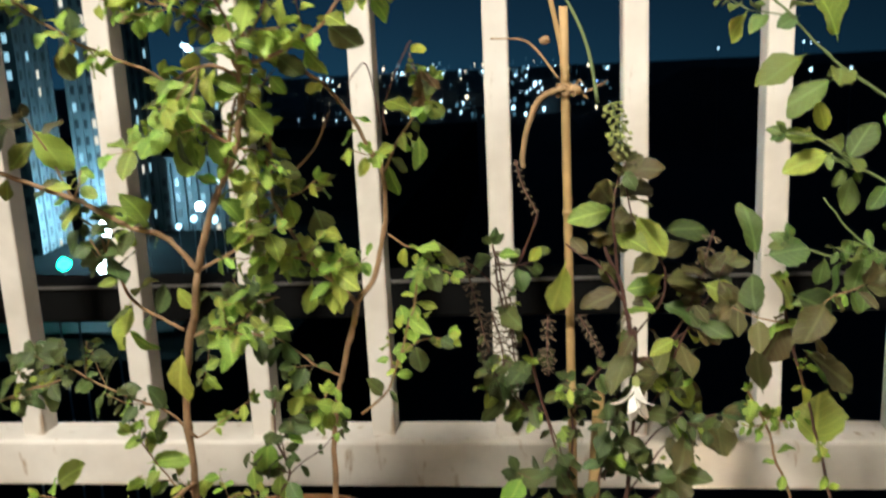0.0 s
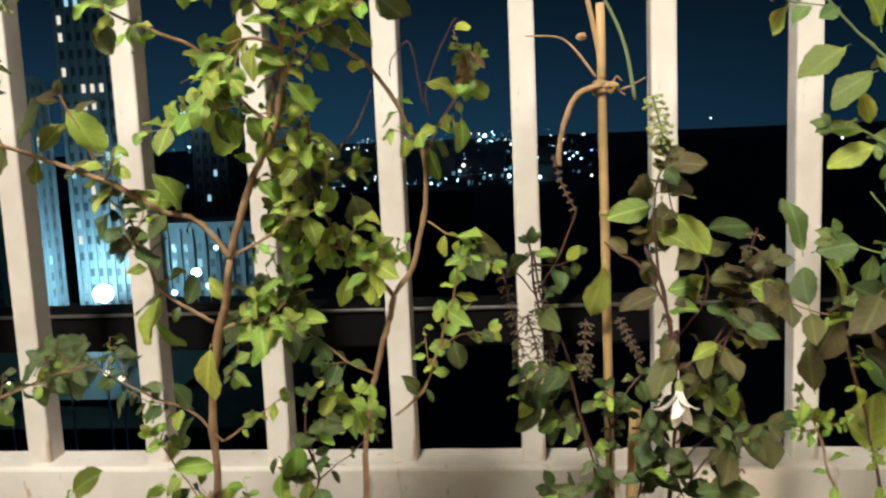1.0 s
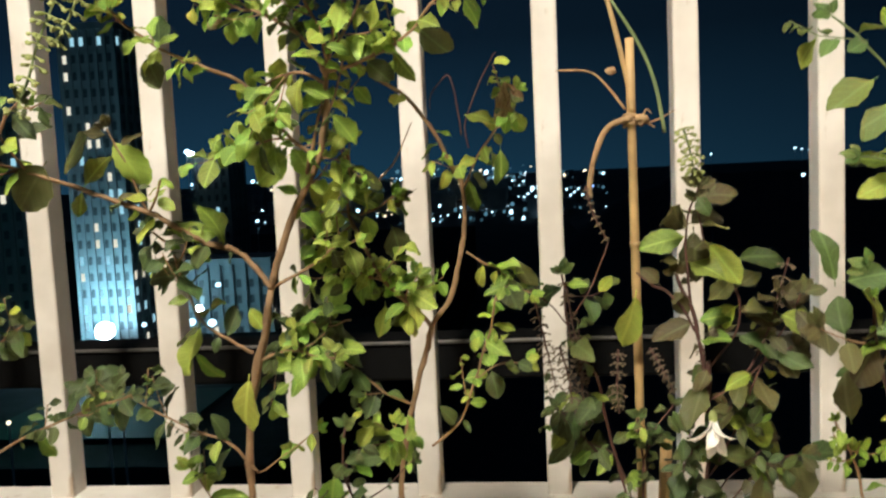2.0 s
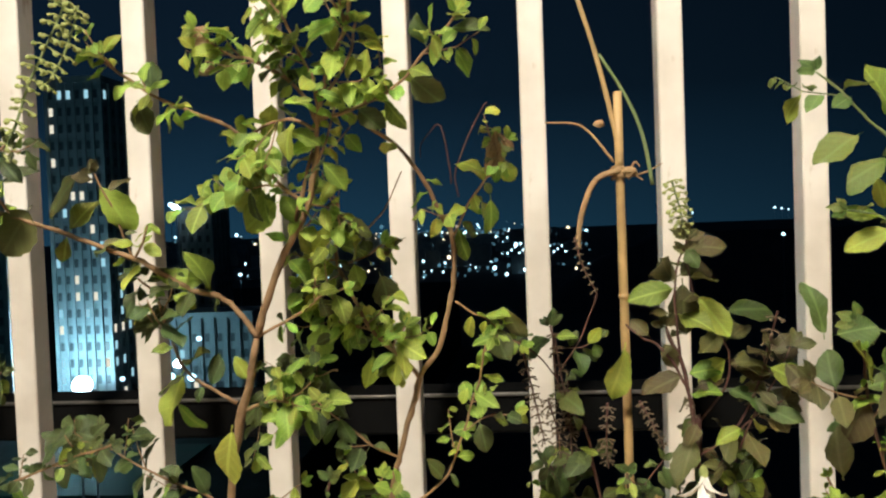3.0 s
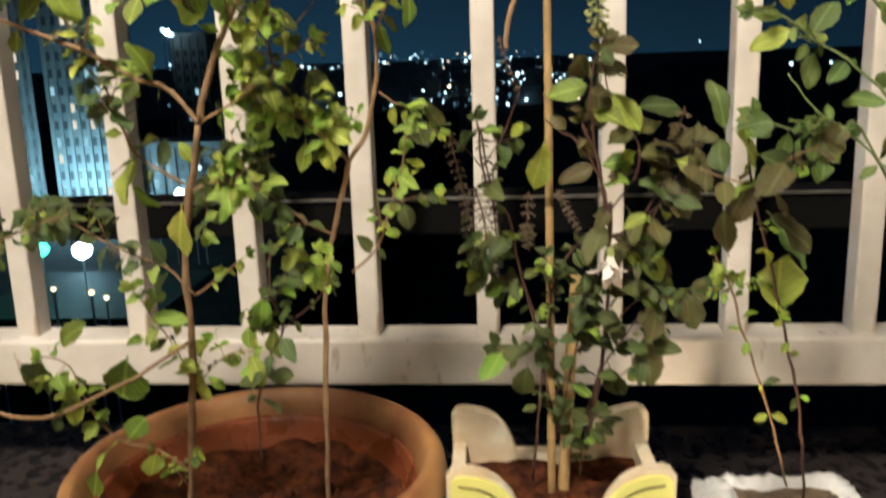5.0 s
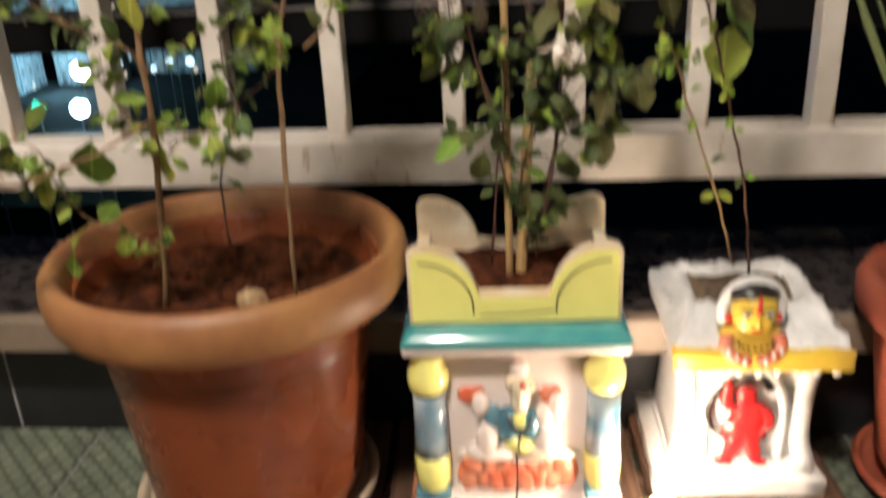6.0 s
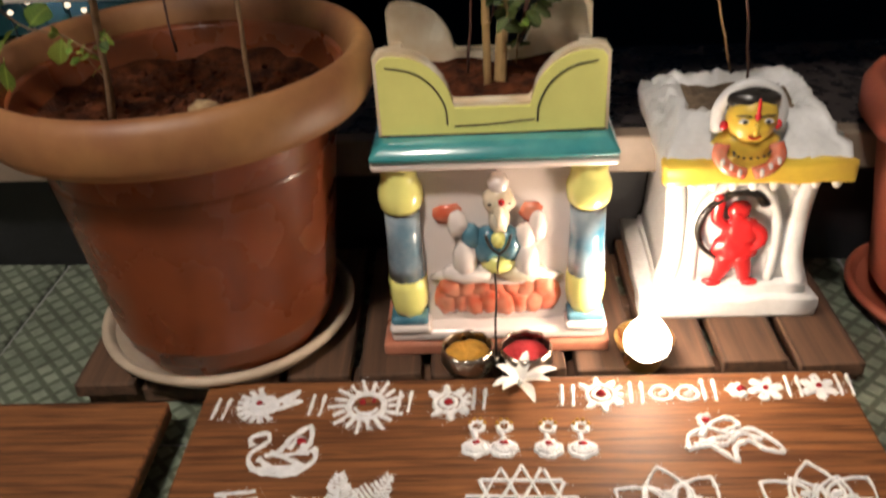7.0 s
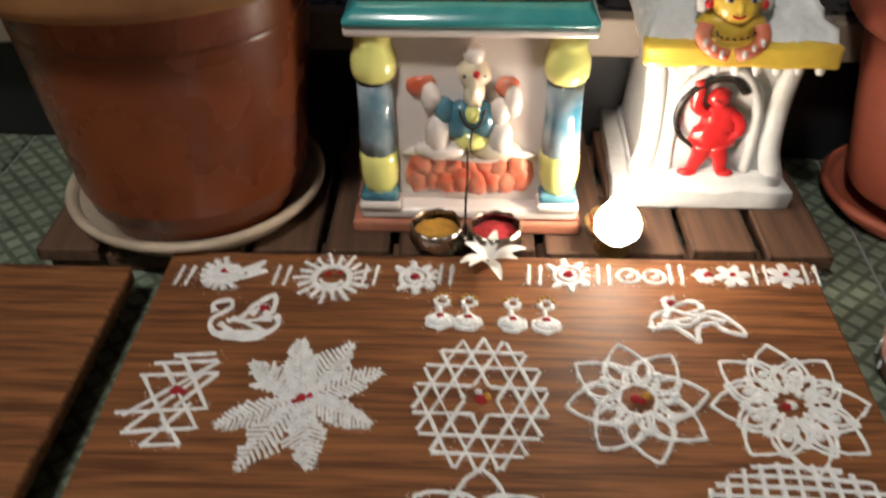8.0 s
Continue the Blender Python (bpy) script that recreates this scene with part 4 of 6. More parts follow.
swan = [[(-0.026, 0.010), (-0.030, 0.020), (-0.018, 0.026), (-0.014, 0.016), (-0.026, 0.002), (-0.022, -0.012), (-0.006, -0.020), (0.016, -0.018), (0.028, -0.004), (0.026, 0.010)],
        [(-0.018, -0.004), (-0.004, -0.012), (0.020, -0.010)], [(-0.010, 0.004), (0.008, -0.004), (0.024, -0.012)], [(-0.014, 0.0), (-0.002, 0.006), (0.004, 0.020), (0.018, 0.034), (0.021, 0.014), (0.012, 0.004)], [(0.004, 0.008), (0.012, 0.020), (0.018, 0.008)],
        [(0.0, 0.0), (0.018, 0.004), (0.027, 0.008)], [(-0.016, -0.014), (0.0, -0.016), (0.02, -0.016)]]
motif("powder_swan", -0.226, 0.852, swan, "white powder swan with a looped wing and red dab", 0.0027, [(0.014, 0.016, 0.004, KUMKUM)])
cow = [[(-0.034, -0.010), (-0.030, 0.006), (-0.014, 0.014), (0.002, 0.008), (0.018, 0.014), (0.030, 0.006), (0.040, -0.010), (0.028, -0.010), (0.016, 0.0), (0.004, -0.006), (0.002, -0.022), (-0.006, -0.014), (-0.016, -0.006), (-0.034, -0.010)],
       [(-0.022, 0.004), (-0.010, 0.020), (0.004, 0.026), (0.010, 0.018), (-0.004, 0.010)], [(-0.016, 0.012), (-0.020, 0.026), (-0.010, 0.030)], [(-0.028, -0.006), (-0.012, 0.002), (0.0, 0.004)], [(0.0, 0.0), (0.012, 0.008), (0.026, 0.002)], [(-0.024, 0.0), (-0.006, -0.004), (0.004, 0.002)]]
motif("powder_cow", 0.135, 0.874, cow, "white powder cow drawn in flowing lines", 0.0025, [(-0.014, 0.022, 0.003, KUMKUM)])
for x, d in ((-0.056, 0.0112), (0.005, 0.0135)):
    foot = []
    for sx in (-d, d):
        foot += [ring(0.0105, 10, 0, 360, sx, -0.013, 0.75), [(sx - 0.011, -0.014), (sx, -0.022), (sx + 0.011, -0.014)], ring(0.0055, 8, 0, 360, sx, 0.012), [(sx - 0.002, 0.004), (sx, -0.004)]]
    dots = [(-d, -0.0085, 0.0040, KUMKUM), (d, -0.0085, 0.0040, KUMKUM)] + [(sx + 0.006 * math.cos(a), 0.013 + 0.006 * math.sin(a), 0.0018, TURMERIC) for sx in (-d, d) for a in (0.3, 1.2, 2.0, 2.9)]
    dots += [(sx, -0.0125, 0.0105, POWDER) for sx in (-d, d)]
    dots = dots[::-1]
    motif("powder_footprint_drawing", x, 0.876, foot, "pair of little white powder footprints with red and yellow dabs", 0.0022, dots)


# ---- small things on the pallet and board ----
def twin_cups():
    ob = empty("powder_cup_stand", "twin small fluted steel cups holding yellow and red powder", "cup stand", (-0.0520, 0.9715, 0.2385))
    for sx, mat, lab in ((-1, TURMERIC, "yellow powder"), (1, KUMKUM, "dark red powder")):
        bm = lathe([(0.0, 0.0), (0.012, 0.0), (0.020, 0.007), (0.0245, 0.017), (0.024, 0.025), (0.0225, 0.030), (0.0212, 0.0298), (0.0225, 0.024), (0.0228, 0.017), (0.018, 0.008), (0.0, 0.004)], 48, sx * 0.0262, 0.0)
        for v in bm.verts:
            dx, dy = v.co.x - sx * 0.0262, v.co.y
            a = math.atan2(dy, dx)
            k = 1 + 0.045 * abs(math.sin(5 * a)) - 0.02
            v.co.x, v.co.y = sx * 0.0262 + dx * k, dy * k
            if v.co.z > 0.024:
                v.co.z += 0.0016 * abs(math.sin(5 * a))
        cup = part("cup", bm, STEEL, ob, smooth=True)
        bm = lathe([(0.0, 0.0255), (0.010, 0.025), (0.019, 0.0225), (0.0215, 0.021), (0.0, 0.015)], 32, sx * 0.0262, 0.0)
        for v in bm.verts:
            v.co.z += 0.0016 * noise.noise(v.co * 160)
        part("powder", bm, mat, cup, lab, smooth=True)
    part("handle", tube(smooth_line([(0, 0, 0.010), (-0.0005, 0.0, 0.05), (0.001, 0.001, 0.085), (0.0, 0.002, 0.108)]), 0.0013, 0.0010, 6), BLACKPAINT, ob)
    part("link", blob(0, 0, 0.014, 0.005, 0.006, 0.006), STEEL, ob, smooth=True)


twin_cups()


def oil_lamp():
    ob = empty("oil_lamp", "small lit brass oil lamp burning brightly behind the decorated board", "oil lamp", (0.081, 0.985, 0.2385))
    part("bowl", lathe([(0.0, 0.0), (0.016, 0.0), (0.017, 0.003), (0.010, 0.008), (0.012, 0.012), (0.024, 0.022), (0.027, 0.030), (0.0255, 0.030), (0.021, 0.022), (0.0, 0.016)], 40), BRASS, ob, smooth=True)
    part("wick", tube([(0, 0, 0.018), (0, -0.010, 0.026), (0, -0.016, 0.034)], 0.0022, 0.0018), POWDER, ob)
    # flame widened to a ball so its shape takes in the glare
    bm = lathe([(0.0, 0.020), (0.012, 0.023), (0.0200, 0.032), (0.0208, 0.041), (0.0170, 0.050), (0.0100, 0.060), (0.0036, 0.068), (0.0, 0.072)], 20, 0.0, -0.016)
    part("flame", bm, FLAME, ob, smooth=True)


oil_lamp()


def clay_cup():
    """A little painted cup beside the board, white petals round its side."""
    ob = empty("clay_cup", "small pinkish clay cup painted with white petals on the floor", "cup", (0.325, 0.862, FLOOR))
    part("body", lathe([(0.0, 0.0), (0.028, 0.0), (0.034, 0.006), (0.040, 0.024), (0.041, 0.040), (0.038, 0.044), (0.0365, 0.040), (0.034, 0.018), (0.0, 0.010)], 40), CLAY, ob, smooth=True)
    for k in range(28):
        a, up = 2 * math.pi * (k // 2) / 14 + 0.16 * (k % 2), k % 2
        q = blob(0.0405 * math.cos(a), 0.0405 * math.sin(a), 0.020 + 0.013 * up, 0.0016, 0.0016, 0.0050, 0.2)
        part("petal_mark", q, POWDER, ob, smooth=True)


clay_cup()


def petal_mesh(length, width):
    bm = bmesh.new()
    rows = []
    for i in range(6):
        t = i / 5
        w = width * math.sin(math.pi * (0.12 + 0.85 * t)) ** 0.8
        z = 0.25 * length * math.sin(t * 2.2)
        rows.append([bm.verts.new((-w, length * t, z + w * 0.4)), bm.verts.new((0, length * t, z)), bm.verts.new((w, length * t, z + w * 0.4))])
    for a, b in zip(rows, rows[1:]):
        for k in range(2):
            bm.faces.new((a[k], a[k + 1], b[k + 1], b[k]))
    return bm


def white_blossom(at, label, size, tilt):
    ob = empty("white_blossom", label, "flower", at, 20)
    if tilt[0] > 90:
        # half closed and hanging
        for k in range(6):
            p = part("petal", petal_mesh(size * (0.9 + 0.25 * prnd.random()), size * 0.20), PETAL, ob, smooth=True)
            p.matrix_basis = pose(0, 0, 0, tilt[0], tilt[1], 0) @ pose(0, 0, 0, 0, 0, 60 * k + prnd.uniform(-14, 14)) @ pose(0, 0, 0, 30 + 28 * (k % 2))
        part("calyx", blob(0, 0, 0.002, size * 0.12, size * 0.12, size * 0.2), GREENCALYX, ob)
        return
    for k in range(8):
        p = part("petal", petal_mesh(size * (0.85 + 0.3 * prnd.random()), size * 0.17), PETAL, ob, smooth=True)
        p.matrix_basis = pose(0, 0, 0, tilt[0], tilt[1], 0) @ pose(0, 0, 0, 3 + 14 * (k % 2), 0, 45 * k + prnd.uniform(-12, 12))
    part("centre", blob(0, 0, 0, size * 0.10, size * 0.10, size * 0.12), PETAL, ob)


white_blossom((-0.031, 0.938, 0.2545), "fresh white narrow-petalled blossom lying on the decorated board", 0.030, (5, 0))


# ---- plants ----
def leaf_material(name, colour, other, rand):
    m = material(name, colour, 0.5, 0, 0.22, 90, 320, 0.25, other, 0.0, rand)
    n, l = m.node_tree.nodes, m.node_tree.links
    b = n["Principled BSDF"]
    hsv = next(x for x in n if x.type == "HUE_SAT")
    tc = next(x for x in n if x.type == "TEX_COORD")
    sep = n.new("ShaderNodeSeparateXYZ")
    l.new(tc.outputs["Object"], sep.inputs[0])
    rib = n.new("ShaderNodeMath")
    rib.operation = "ABSOLUTE"
    l.new(sep.outputs["X"], rib.inputs[0])
    near = n.new("ShaderNodeMapRange")
    near.inputs["From Min"].default_value, near.inputs["From Max"].default_value = 0.012, 0.035
    near.inputs["To Min"].default_value, near.inputs["To Max"].default_value = 0.45, 0.0
    l.new(rib.outputs[0], near.inputs["Value"])
    # side veins run outwards and forwards from the rib
    slant = n.new("ShaderNodeMath")
    slant.operation = "SUBTRACT"
    l.new(sep.outputs["Y"], slant.inputs[0])
    l.new(rib.outputs[0], slant.inputs[1])
    saw = n.new("ShaderNodeMath")
    saw.operation = "PINGPONG"
    saw.inputs[1].default_value = 0.075
    l.new(slant.outputs[0], saw.inputs[0])
    vein = n.new("ShaderNodeMapRange")
    vein.inputs["From Min"].default_value, vein.inputs["From Max"].default_value = 0.0, 0.02
    vein.inputs["To Min"].default_value, vein.inputs["To Max"].default_value = 0.22, 0.0
    l.new(saw.outputs[0], vein.inputs["Value"])
    top = n.new("ShaderNodeMath")
    top.operation = "MAXIMUM"
    l.new(near.outputs[0], top.inputs[0])
    l.new(vein.outputs[0], top.inputs[1])
    mix = n.new("ShaderNodeMix")
    mix.data_type = "RGBA"
    mix.inputs["B"].default_value = (*[min(1, c * 1.5 + 0.03) for c in colour], 1)
    l.new(top.outputs[0], mix.inputs["Factor"])
    l.new(hsv.outputs[0], mix.inputs["A"])
    l.new(mix.outputs["Result"], b.inputs["Base Color"])
    # light passes through the blade
    trans = n.new("ShaderNodeBsdfTranslucent")
    l.new(mix.outputs["Result"], trans.inputs["Color"])
    both = n.new("ShaderNodeMixShader")
    both.inputs[0].default_value = 0.28
    out = next(x for x in n if x.type == "OUTPUT_MATERIAL")
    l.new(b.outputs[0], both.inputs[1])
    l.new(trans.outputs[0], both.inputs[2])
    l.new(both.outputs[0], out.inputs["Surface"])
    return m


LEAF_GREEN = leaf_material("fresh_green_leaf", (0.300, 0.405, 0.055), (0.180, 0.260, 0.042), 0.6)
LEAF_LIME = leaf_material("yellowish_leaf", (0.43, 0.47, 0.070), (0.30, 0.38, 0.060), 0.35)
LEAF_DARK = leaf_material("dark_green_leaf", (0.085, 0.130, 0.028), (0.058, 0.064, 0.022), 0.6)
LEAF_OLIVE = leaf_material("olive_brown_leaf", (0.112, 0.118, 0.034), (0.085, 0.062, 0.024), 0.6)
LEAF_BROAD = leaf_material("broad_herb_leaf", (0.135, 0.215, 0.045), (0.105, 0.130, 0.035), 0.6)
GREENSTEM = material("green_stem", (0.17, 0.22, 0.085), 0.6, 0, 0.2, 60, 200, 0.2)


def leaf_mesh(seed, mat, width):
    """A pointed oval leaf one unit long on a short stalk, folded along its rib, curled, wavy and toothed."""
    r = random.Random(seed)
    bm = bmesh.new()
    rows, fold, curl, wave = [], r.uniform(0.10, 0.50), r.uniform(0.10, 0.85), r.uniform(0.03, 0.08)
    bend, peak = r.uniform(-0.14, 0.14), r.uniform(0.92, 1.12)
    for i in range(15):
        t = (1 - math.cos(math.pi * i / 14)) / 2
        w = width * 0.5 * (math.sin(math.pi * t ** peak) ** 0.72 * 1.02 if 0 < i < 14 else 0.0) + 0.005
        tooth = 1 + 0.05 * (-1) ** i
        z = -curl * t * t * 0.5
        y = 0.12 + 0.88 * t * (1 - 0.10 * curl * t)
        row = []
        for u in (-1, -0.55, 0, 0.55, 1):
            ww = w * (tooth if abs(u) == 1 else 1)
            row.append(bm.verts.new((u * ww + bend * t * t, y - 0.02 * abs(u) * width, z + fold * u * u * w * 0.8 + wave * math.sin(8 * t + 2.5 * u + seed) * abs(u))))
        rows.append(row)
    for a, b in zip(rows, rows[1:]):
        for k in range(4):
            bm.faces.new((a[k], a[k + 1], b[k + 1], b[k]))
    tube([(0, 0, 0.0), (0, 0.08, 0.01), (0, 0.17, 0.0)], 0.012, 0.010, 4, bm)
    me = bpy.data.meshes.new("leaf")
    bm.to_mesh(me)
    bm.free()
    for p in me.polygons:
        p.use_smooth = True
    me.materials.append(mat)
    return me


LEAF_MESHES = {}


def leaf_data(mat, width, k):
    key = (mat.name, round(width * 10), k % 6)
    if key not in LEAF_MESHES:
        LEAF_MESHES[key] = leaf_mesh(hash_free(key), mat, round(width * 10) / 10)
    return LEAF_MESHES[key]


def hash_free(key):
    return sum(ord(c) for c in key[0]) * 31 + key[1] * 7 + key[2]


grow = random.Random(23)


def set_leaf(parent, base, way, up, length, mat, width):
    ob = new("leaf", leaf_data(mat, width, grow.randrange(6)))
    ob.parent = parent
    y = way.normalized()
    x = y.cross(up).normalized()
    z = x.cross(y)
    m = Matrix((x, y, z)).transposed().to_4x4()
    ob.matrix_basis = Matrix.Translation(base - parent.location) @ m @ Matrix.Diagonal((length, length, length, 1))
    return ob


def plant(name, label, at):
    return empty(name, label, "plant", at)


def leaf_at(parent, a, b, mat, width, face):
    """A single leaf from its stalk to its tip, its upper side mostly to the open balcony."""
    a, b = Vector(a), Vector(b)
    way = b - a
    up = Vector((grow.uniform(-0.7, 0.7), -1.0, 0.55 + grow.uniform(-0.4, 0.5)))
    way = way + Vector((0, grow.uniform(-0.35, 0.15) * way.length, 0))
    set_leaf(parent, a - way * 0.08, way, up, min(0.05, way.length * 1.10), mat, min(0.72, width * 0.9))


def branch(parent, pts, r0, r1, mat, name="branch", leaves=0, size=0.02, look_of=None):
    """A stem through some points, bearing pairs of leaves and a tuft at its tip."""
    line = smooth_line(pts, 5)
    line = [p + Vector((noise.noise(p * 45), noise.noise(p * 45 + Vector((3, 0, 0))), noise.noise(p * 45 + Vector((0, 3, 0))))) * 0.0016 if 0 < i < len(line) - 1 else p for i, p in enumerate(line)]
    bm = tube([p - parent.location for p in line], r0 * 0.66, r1 * 0.70, 7)
    for v in bm.verts:
        v.co += Vector((noise.noise(v.co * 210), noise.noise(v.co * 210 + Vector((5, 0, 0))), noise.noise(v.co * 210 + Vector((0, 5, 0))))) * r0 * 0.35
    put(name, bm, mat, parent, "", True)
    n = len(line)
    bushy = leaves // 3 if leaves > 5 and look_of is not LEAF_OLIVE else 0
    size = size * 1.2 if look_of is LEAF_OLIVE else size
    leaves = round(leaves * (0.85 if look_of is LEAF_OLIVE else 1.2))
    for k in range(leaves):
        pair = k // 2
        s = 0.22 + 0.78 * (pair + 0.5 * grow.random()) / max(1, (leaves - 1) // 2 + 0.5)
        i = min(n - 2, int(s * (n - 1)))
        p, d = line[i], (line[i + 1] - line[i]).normalized()
        side = d.cross(Vector((0, 1, 0)))
        side = side.normalized() if side.length > 0.1 else Vector((1, 0, 0))
        side = Matrix.Rotation(pair * 1.571 * 0.5 + grow.uniform(-0.5, 0.5), 3, d) @ side
        if k % 2:
            side = -side
        way = side + d * grow.uniform(0.1, 0.7) + Vector((grow.uniform(-0.3, 0.3), grow.uniform(-0.5, 0.2), grow.uniform(-1.0, 0.05)))
        up = Vector((grow.uniform(-0.9, 0.9), -0.6 + grow.uniform(-0.6, 0.7), 0.75))
        mat_l = look_of
        if grow.random() < 0.10:
            mat_l = LEAF_LIME if look_of is LEAF_GREEN else LEAF_GREEN
        elif grow.random() < 0.2:
            mat_l = LEAF_DARK
        set_leaf(parent, p, way, up, size * grow.choice((0.45, 0.65, 0.85, 1.0, 1.2)) * grow.uniform(0.85, 1.12), mat_l, grow.choice((0.4, 0.5, 0.5, 0.6)))
    # side twigs with small leaves crowding towards their tips
    for k in range(bushy):
        i = grow.randrange(n // 4, n - 1)
        p, d = line[i], (line[i + 1] - line[i]).normalized()
        way = (d * 0.6 + Vector((grow.uniform(-1, 1), grow.uniform(-0.6, 0.3), grow.uniform(-0.5, 0.9)))).normalized()
        reach = size * grow.uniform(0.7, 1.7)
        q = p + way * reach * 0.6 + Vector((0, 0, -0.1 * reach))
        e = p + way * reach
        put("twig", tube([p - parent.location, q - parent.location, e - parent.location], r1 * 0.55, r1 * 0.35, 5), mat, parent, "", True)
        for j in range(6):
            u = 0.35 + 0.65 * j / 5
            at = p.lerp(q, u * 1.6) if u < 0.6 else q.lerp(e, (u - 0.6) / 0.4)
            a = j * 2.4 + grow.random()
            out = way.orthogonal().normalized()
            out = Matrix.Rotation(a, 3, way) @ out + way * grow.uniform(0.2, 0.7) + Vector((0, -0.15, -0.35))
            set_leaf(parent, at, out, Vector((grow.uniform(-0.8, 0.8), -0.7, 0.7)), size * grow.uniform(0.4, 1.05) * (1.1 - 0.45 * u), look_of if grow.random() < 0.85 else LEAF_GREEN, grow.choice((0.4, 0.5, 0.6)))
    if leaves:
        for k in range(5):
            a = k * 1.57 + grow.random()
            d = (line[-1] - line[-2]).normalized()
            way = d + Vector((math.cos(a), -0.3, math.sin(a))) * 0.8
            set_leaf(parent, line[-1], way, Vector((0.2, -1, 0.5)), size * grow.uniform(0.3, 0.55), look_of, 0.5)


def spike(parent, pts, whorls, width, mat):
    """A flower spike: whorls of little cups spaced along a thin stalk."""
    line = smooth_line(pts, 8)
    sp = part("flower_spike", tube([p - parent.location for p in line], 0.0009, 0.0005, 5), DARKBARK if mat is CALYX else GREENSTEM, parent)
    n = len(line)
    for k in range(whorls):
        s = (k + 0.5) / whorls
        i = min(n - 2, int(s * (n - 1)))
        p, d = line[i] - parent.location, (line[i + 1] - line[i]).normalized()
        bm = bmesh.new()
        turn = k * 0.8
        for j in range(5):
            a = turn + j * 1.257
            u = d.orthogonal().normalized()
            v = d.cross(u)
            out = u * math.cos(a) + v * math.sin(a)
            w = width * (1.0 if mat is GREENCALYX else 0.72) * grow.uniform(0.7, 1.15)
            q = p + out * w + Vector((0, 0, -w * 0.25))
            tube([p, p + out * w * 0.55, q], 0.0005, 0.0005, 4, bm)
            kk = 1.35 if mat is GREENCALYX else 1.0
            join(bm, blob(q.x, q.y, q.z, w * 0.19 * kk, w * 0.19 * kk, w * 0.16 * kk, 0.3, 1))
        part("whorl", bm, mat, sp)


basil_a = plant("holy_basil", "tall bushy flowering holy basil with woody stem in the brown pot", (-0.374, 1.005, 0.478))
branch(basil_a, [(-0.374, 1.006, 0.477), (-0.354, 0.983, 0.568), (-0.335, 0.959, 0.664), (-0.329, 0.944, 0.726), (-0.316, 0.931, 0.778), (-0.298, 0.916, 0.834)], 0.0042, 0.0036, BARK, name="stem")
branch(basil_a, [(-0.298, 0.916, 0.834), (-0.284, 0.908, 0.869), (-0.272, 0.903, 0.89), (-0.259, 0.897, 0.913), (-0.251, 0.89, 0.941), (-0.249, 0.886, 0.956), (-0.242, 0.879, 0.985), (-0.229, 0.873, 1.007), (-0.225, 0.869, 1.026)], 0.0034, 0.0016, BARK, leaves=16, size=0.024, look_of=LEAF_GREEN)
branch(basil_a, [(-0.272, 0.903, 0.89), (-0.263, 0.896, 0.916), (-0.254, 0.89, 0.941)], 0.002, 0.0015, BARK)
branch(basil_a, [(-0.298, 0.916, 0.834), (-0.305, 0.913, 0.847), (-0.318, 0.91, 0.859), (-0.334, 0.909, 0.864), (-0.356, 0.905, 0.879), (-0.37, 0.903, 0.886), (-0.394, 0.901, 0.896), (-0.426, 0.898, 0.907), (-0.451, 0.896, 0.917), (-0.471, 0.894, 0.923)], 0.003, 0.0016, BARK, leaves=12, size=0.024, look_of=LEAF_GREEN)
branch(basil_a, [(-0.298, 0.916, 0.834), (-0.271, 0.913, 0.849), (-0.257, 0.91, 0.858), (-0.243, 0.91, 0.862)], 0.0016, 0.001, BARK, leaves=7, size=0.017, look_of=LEAF_GREEN)
branch(basil_a, [(-0.316, 0.927, 0.792), (-0.331, 0.924, 0.803), (-0.346, 0.921, 0.815), (-0.354, 0.915, 0.84), (-0.358, 0.91, 0.861), (-0.367, 0.907, 0.872)], 0.0018, 0.001, BARK, leaves=10, size=0.024, look_of=LEAF_DARK)
branch(basil_a, [(-0.312, 0.928, 0.787), (-0.297, 0.927, 0.792), (-0.283, 0.927, 0.791), (-0.264, 0.928, 0.787)], 0.0016, 0.001, BARK, leaves=12, size=0.02, look_of=LEAF_GREEN)
branch(basil_a, [(-0.26, 0.897, 0.913), (-0.277, 0.893, 0.927), (-0.296, 0.887, 0.954), (-0.319, 0.883, 0.967), (-0.337, 0.882, 0.974), (-0.354, 0.878, 0.986), (-0.368, 0.875, 0.999)], 0.002, 0.001, BARK, leaves=12, size=0.02, look_of=LEAF_GREEN)
branch(basil_a, [(-0.249, 0.886, 0.956), (-0.257, 0.881, 0.974), (-0.269, 0.879, 0.985), (-0.283, 0.877, 0.992), (-0.295, 0.876, 0.996), (-0.308, 0.874, 1.006), (-0.312, 0.872, 1.01)], 0.002, 0.0009, BARK, leaves=16, size=0.02, look_of=LEAF_GREEN)
branch(basil_a, [(-0.25, 0.887, 0.953), (-0.265, 0.885, 0.96), (-0.281, 0.886, 0.957), (-0.293, 0.889, 0.946), (-0.298, 0.892, 0.931)], 0.0016, 0.0009, BARK, leaves=16, size=0.021, look_of=LEAF_GREEN)
branch(basil_a, [(-0.249, 0.883, 0.968), (-0.238, 0.88, 0.979), (-0.228, 0.877, 0.993), (-0.223, 0.873, 1.009)], 0.0016, 0.0009, BARK, leaves=10, size=0.022, look_of=LEAF_GREEN)
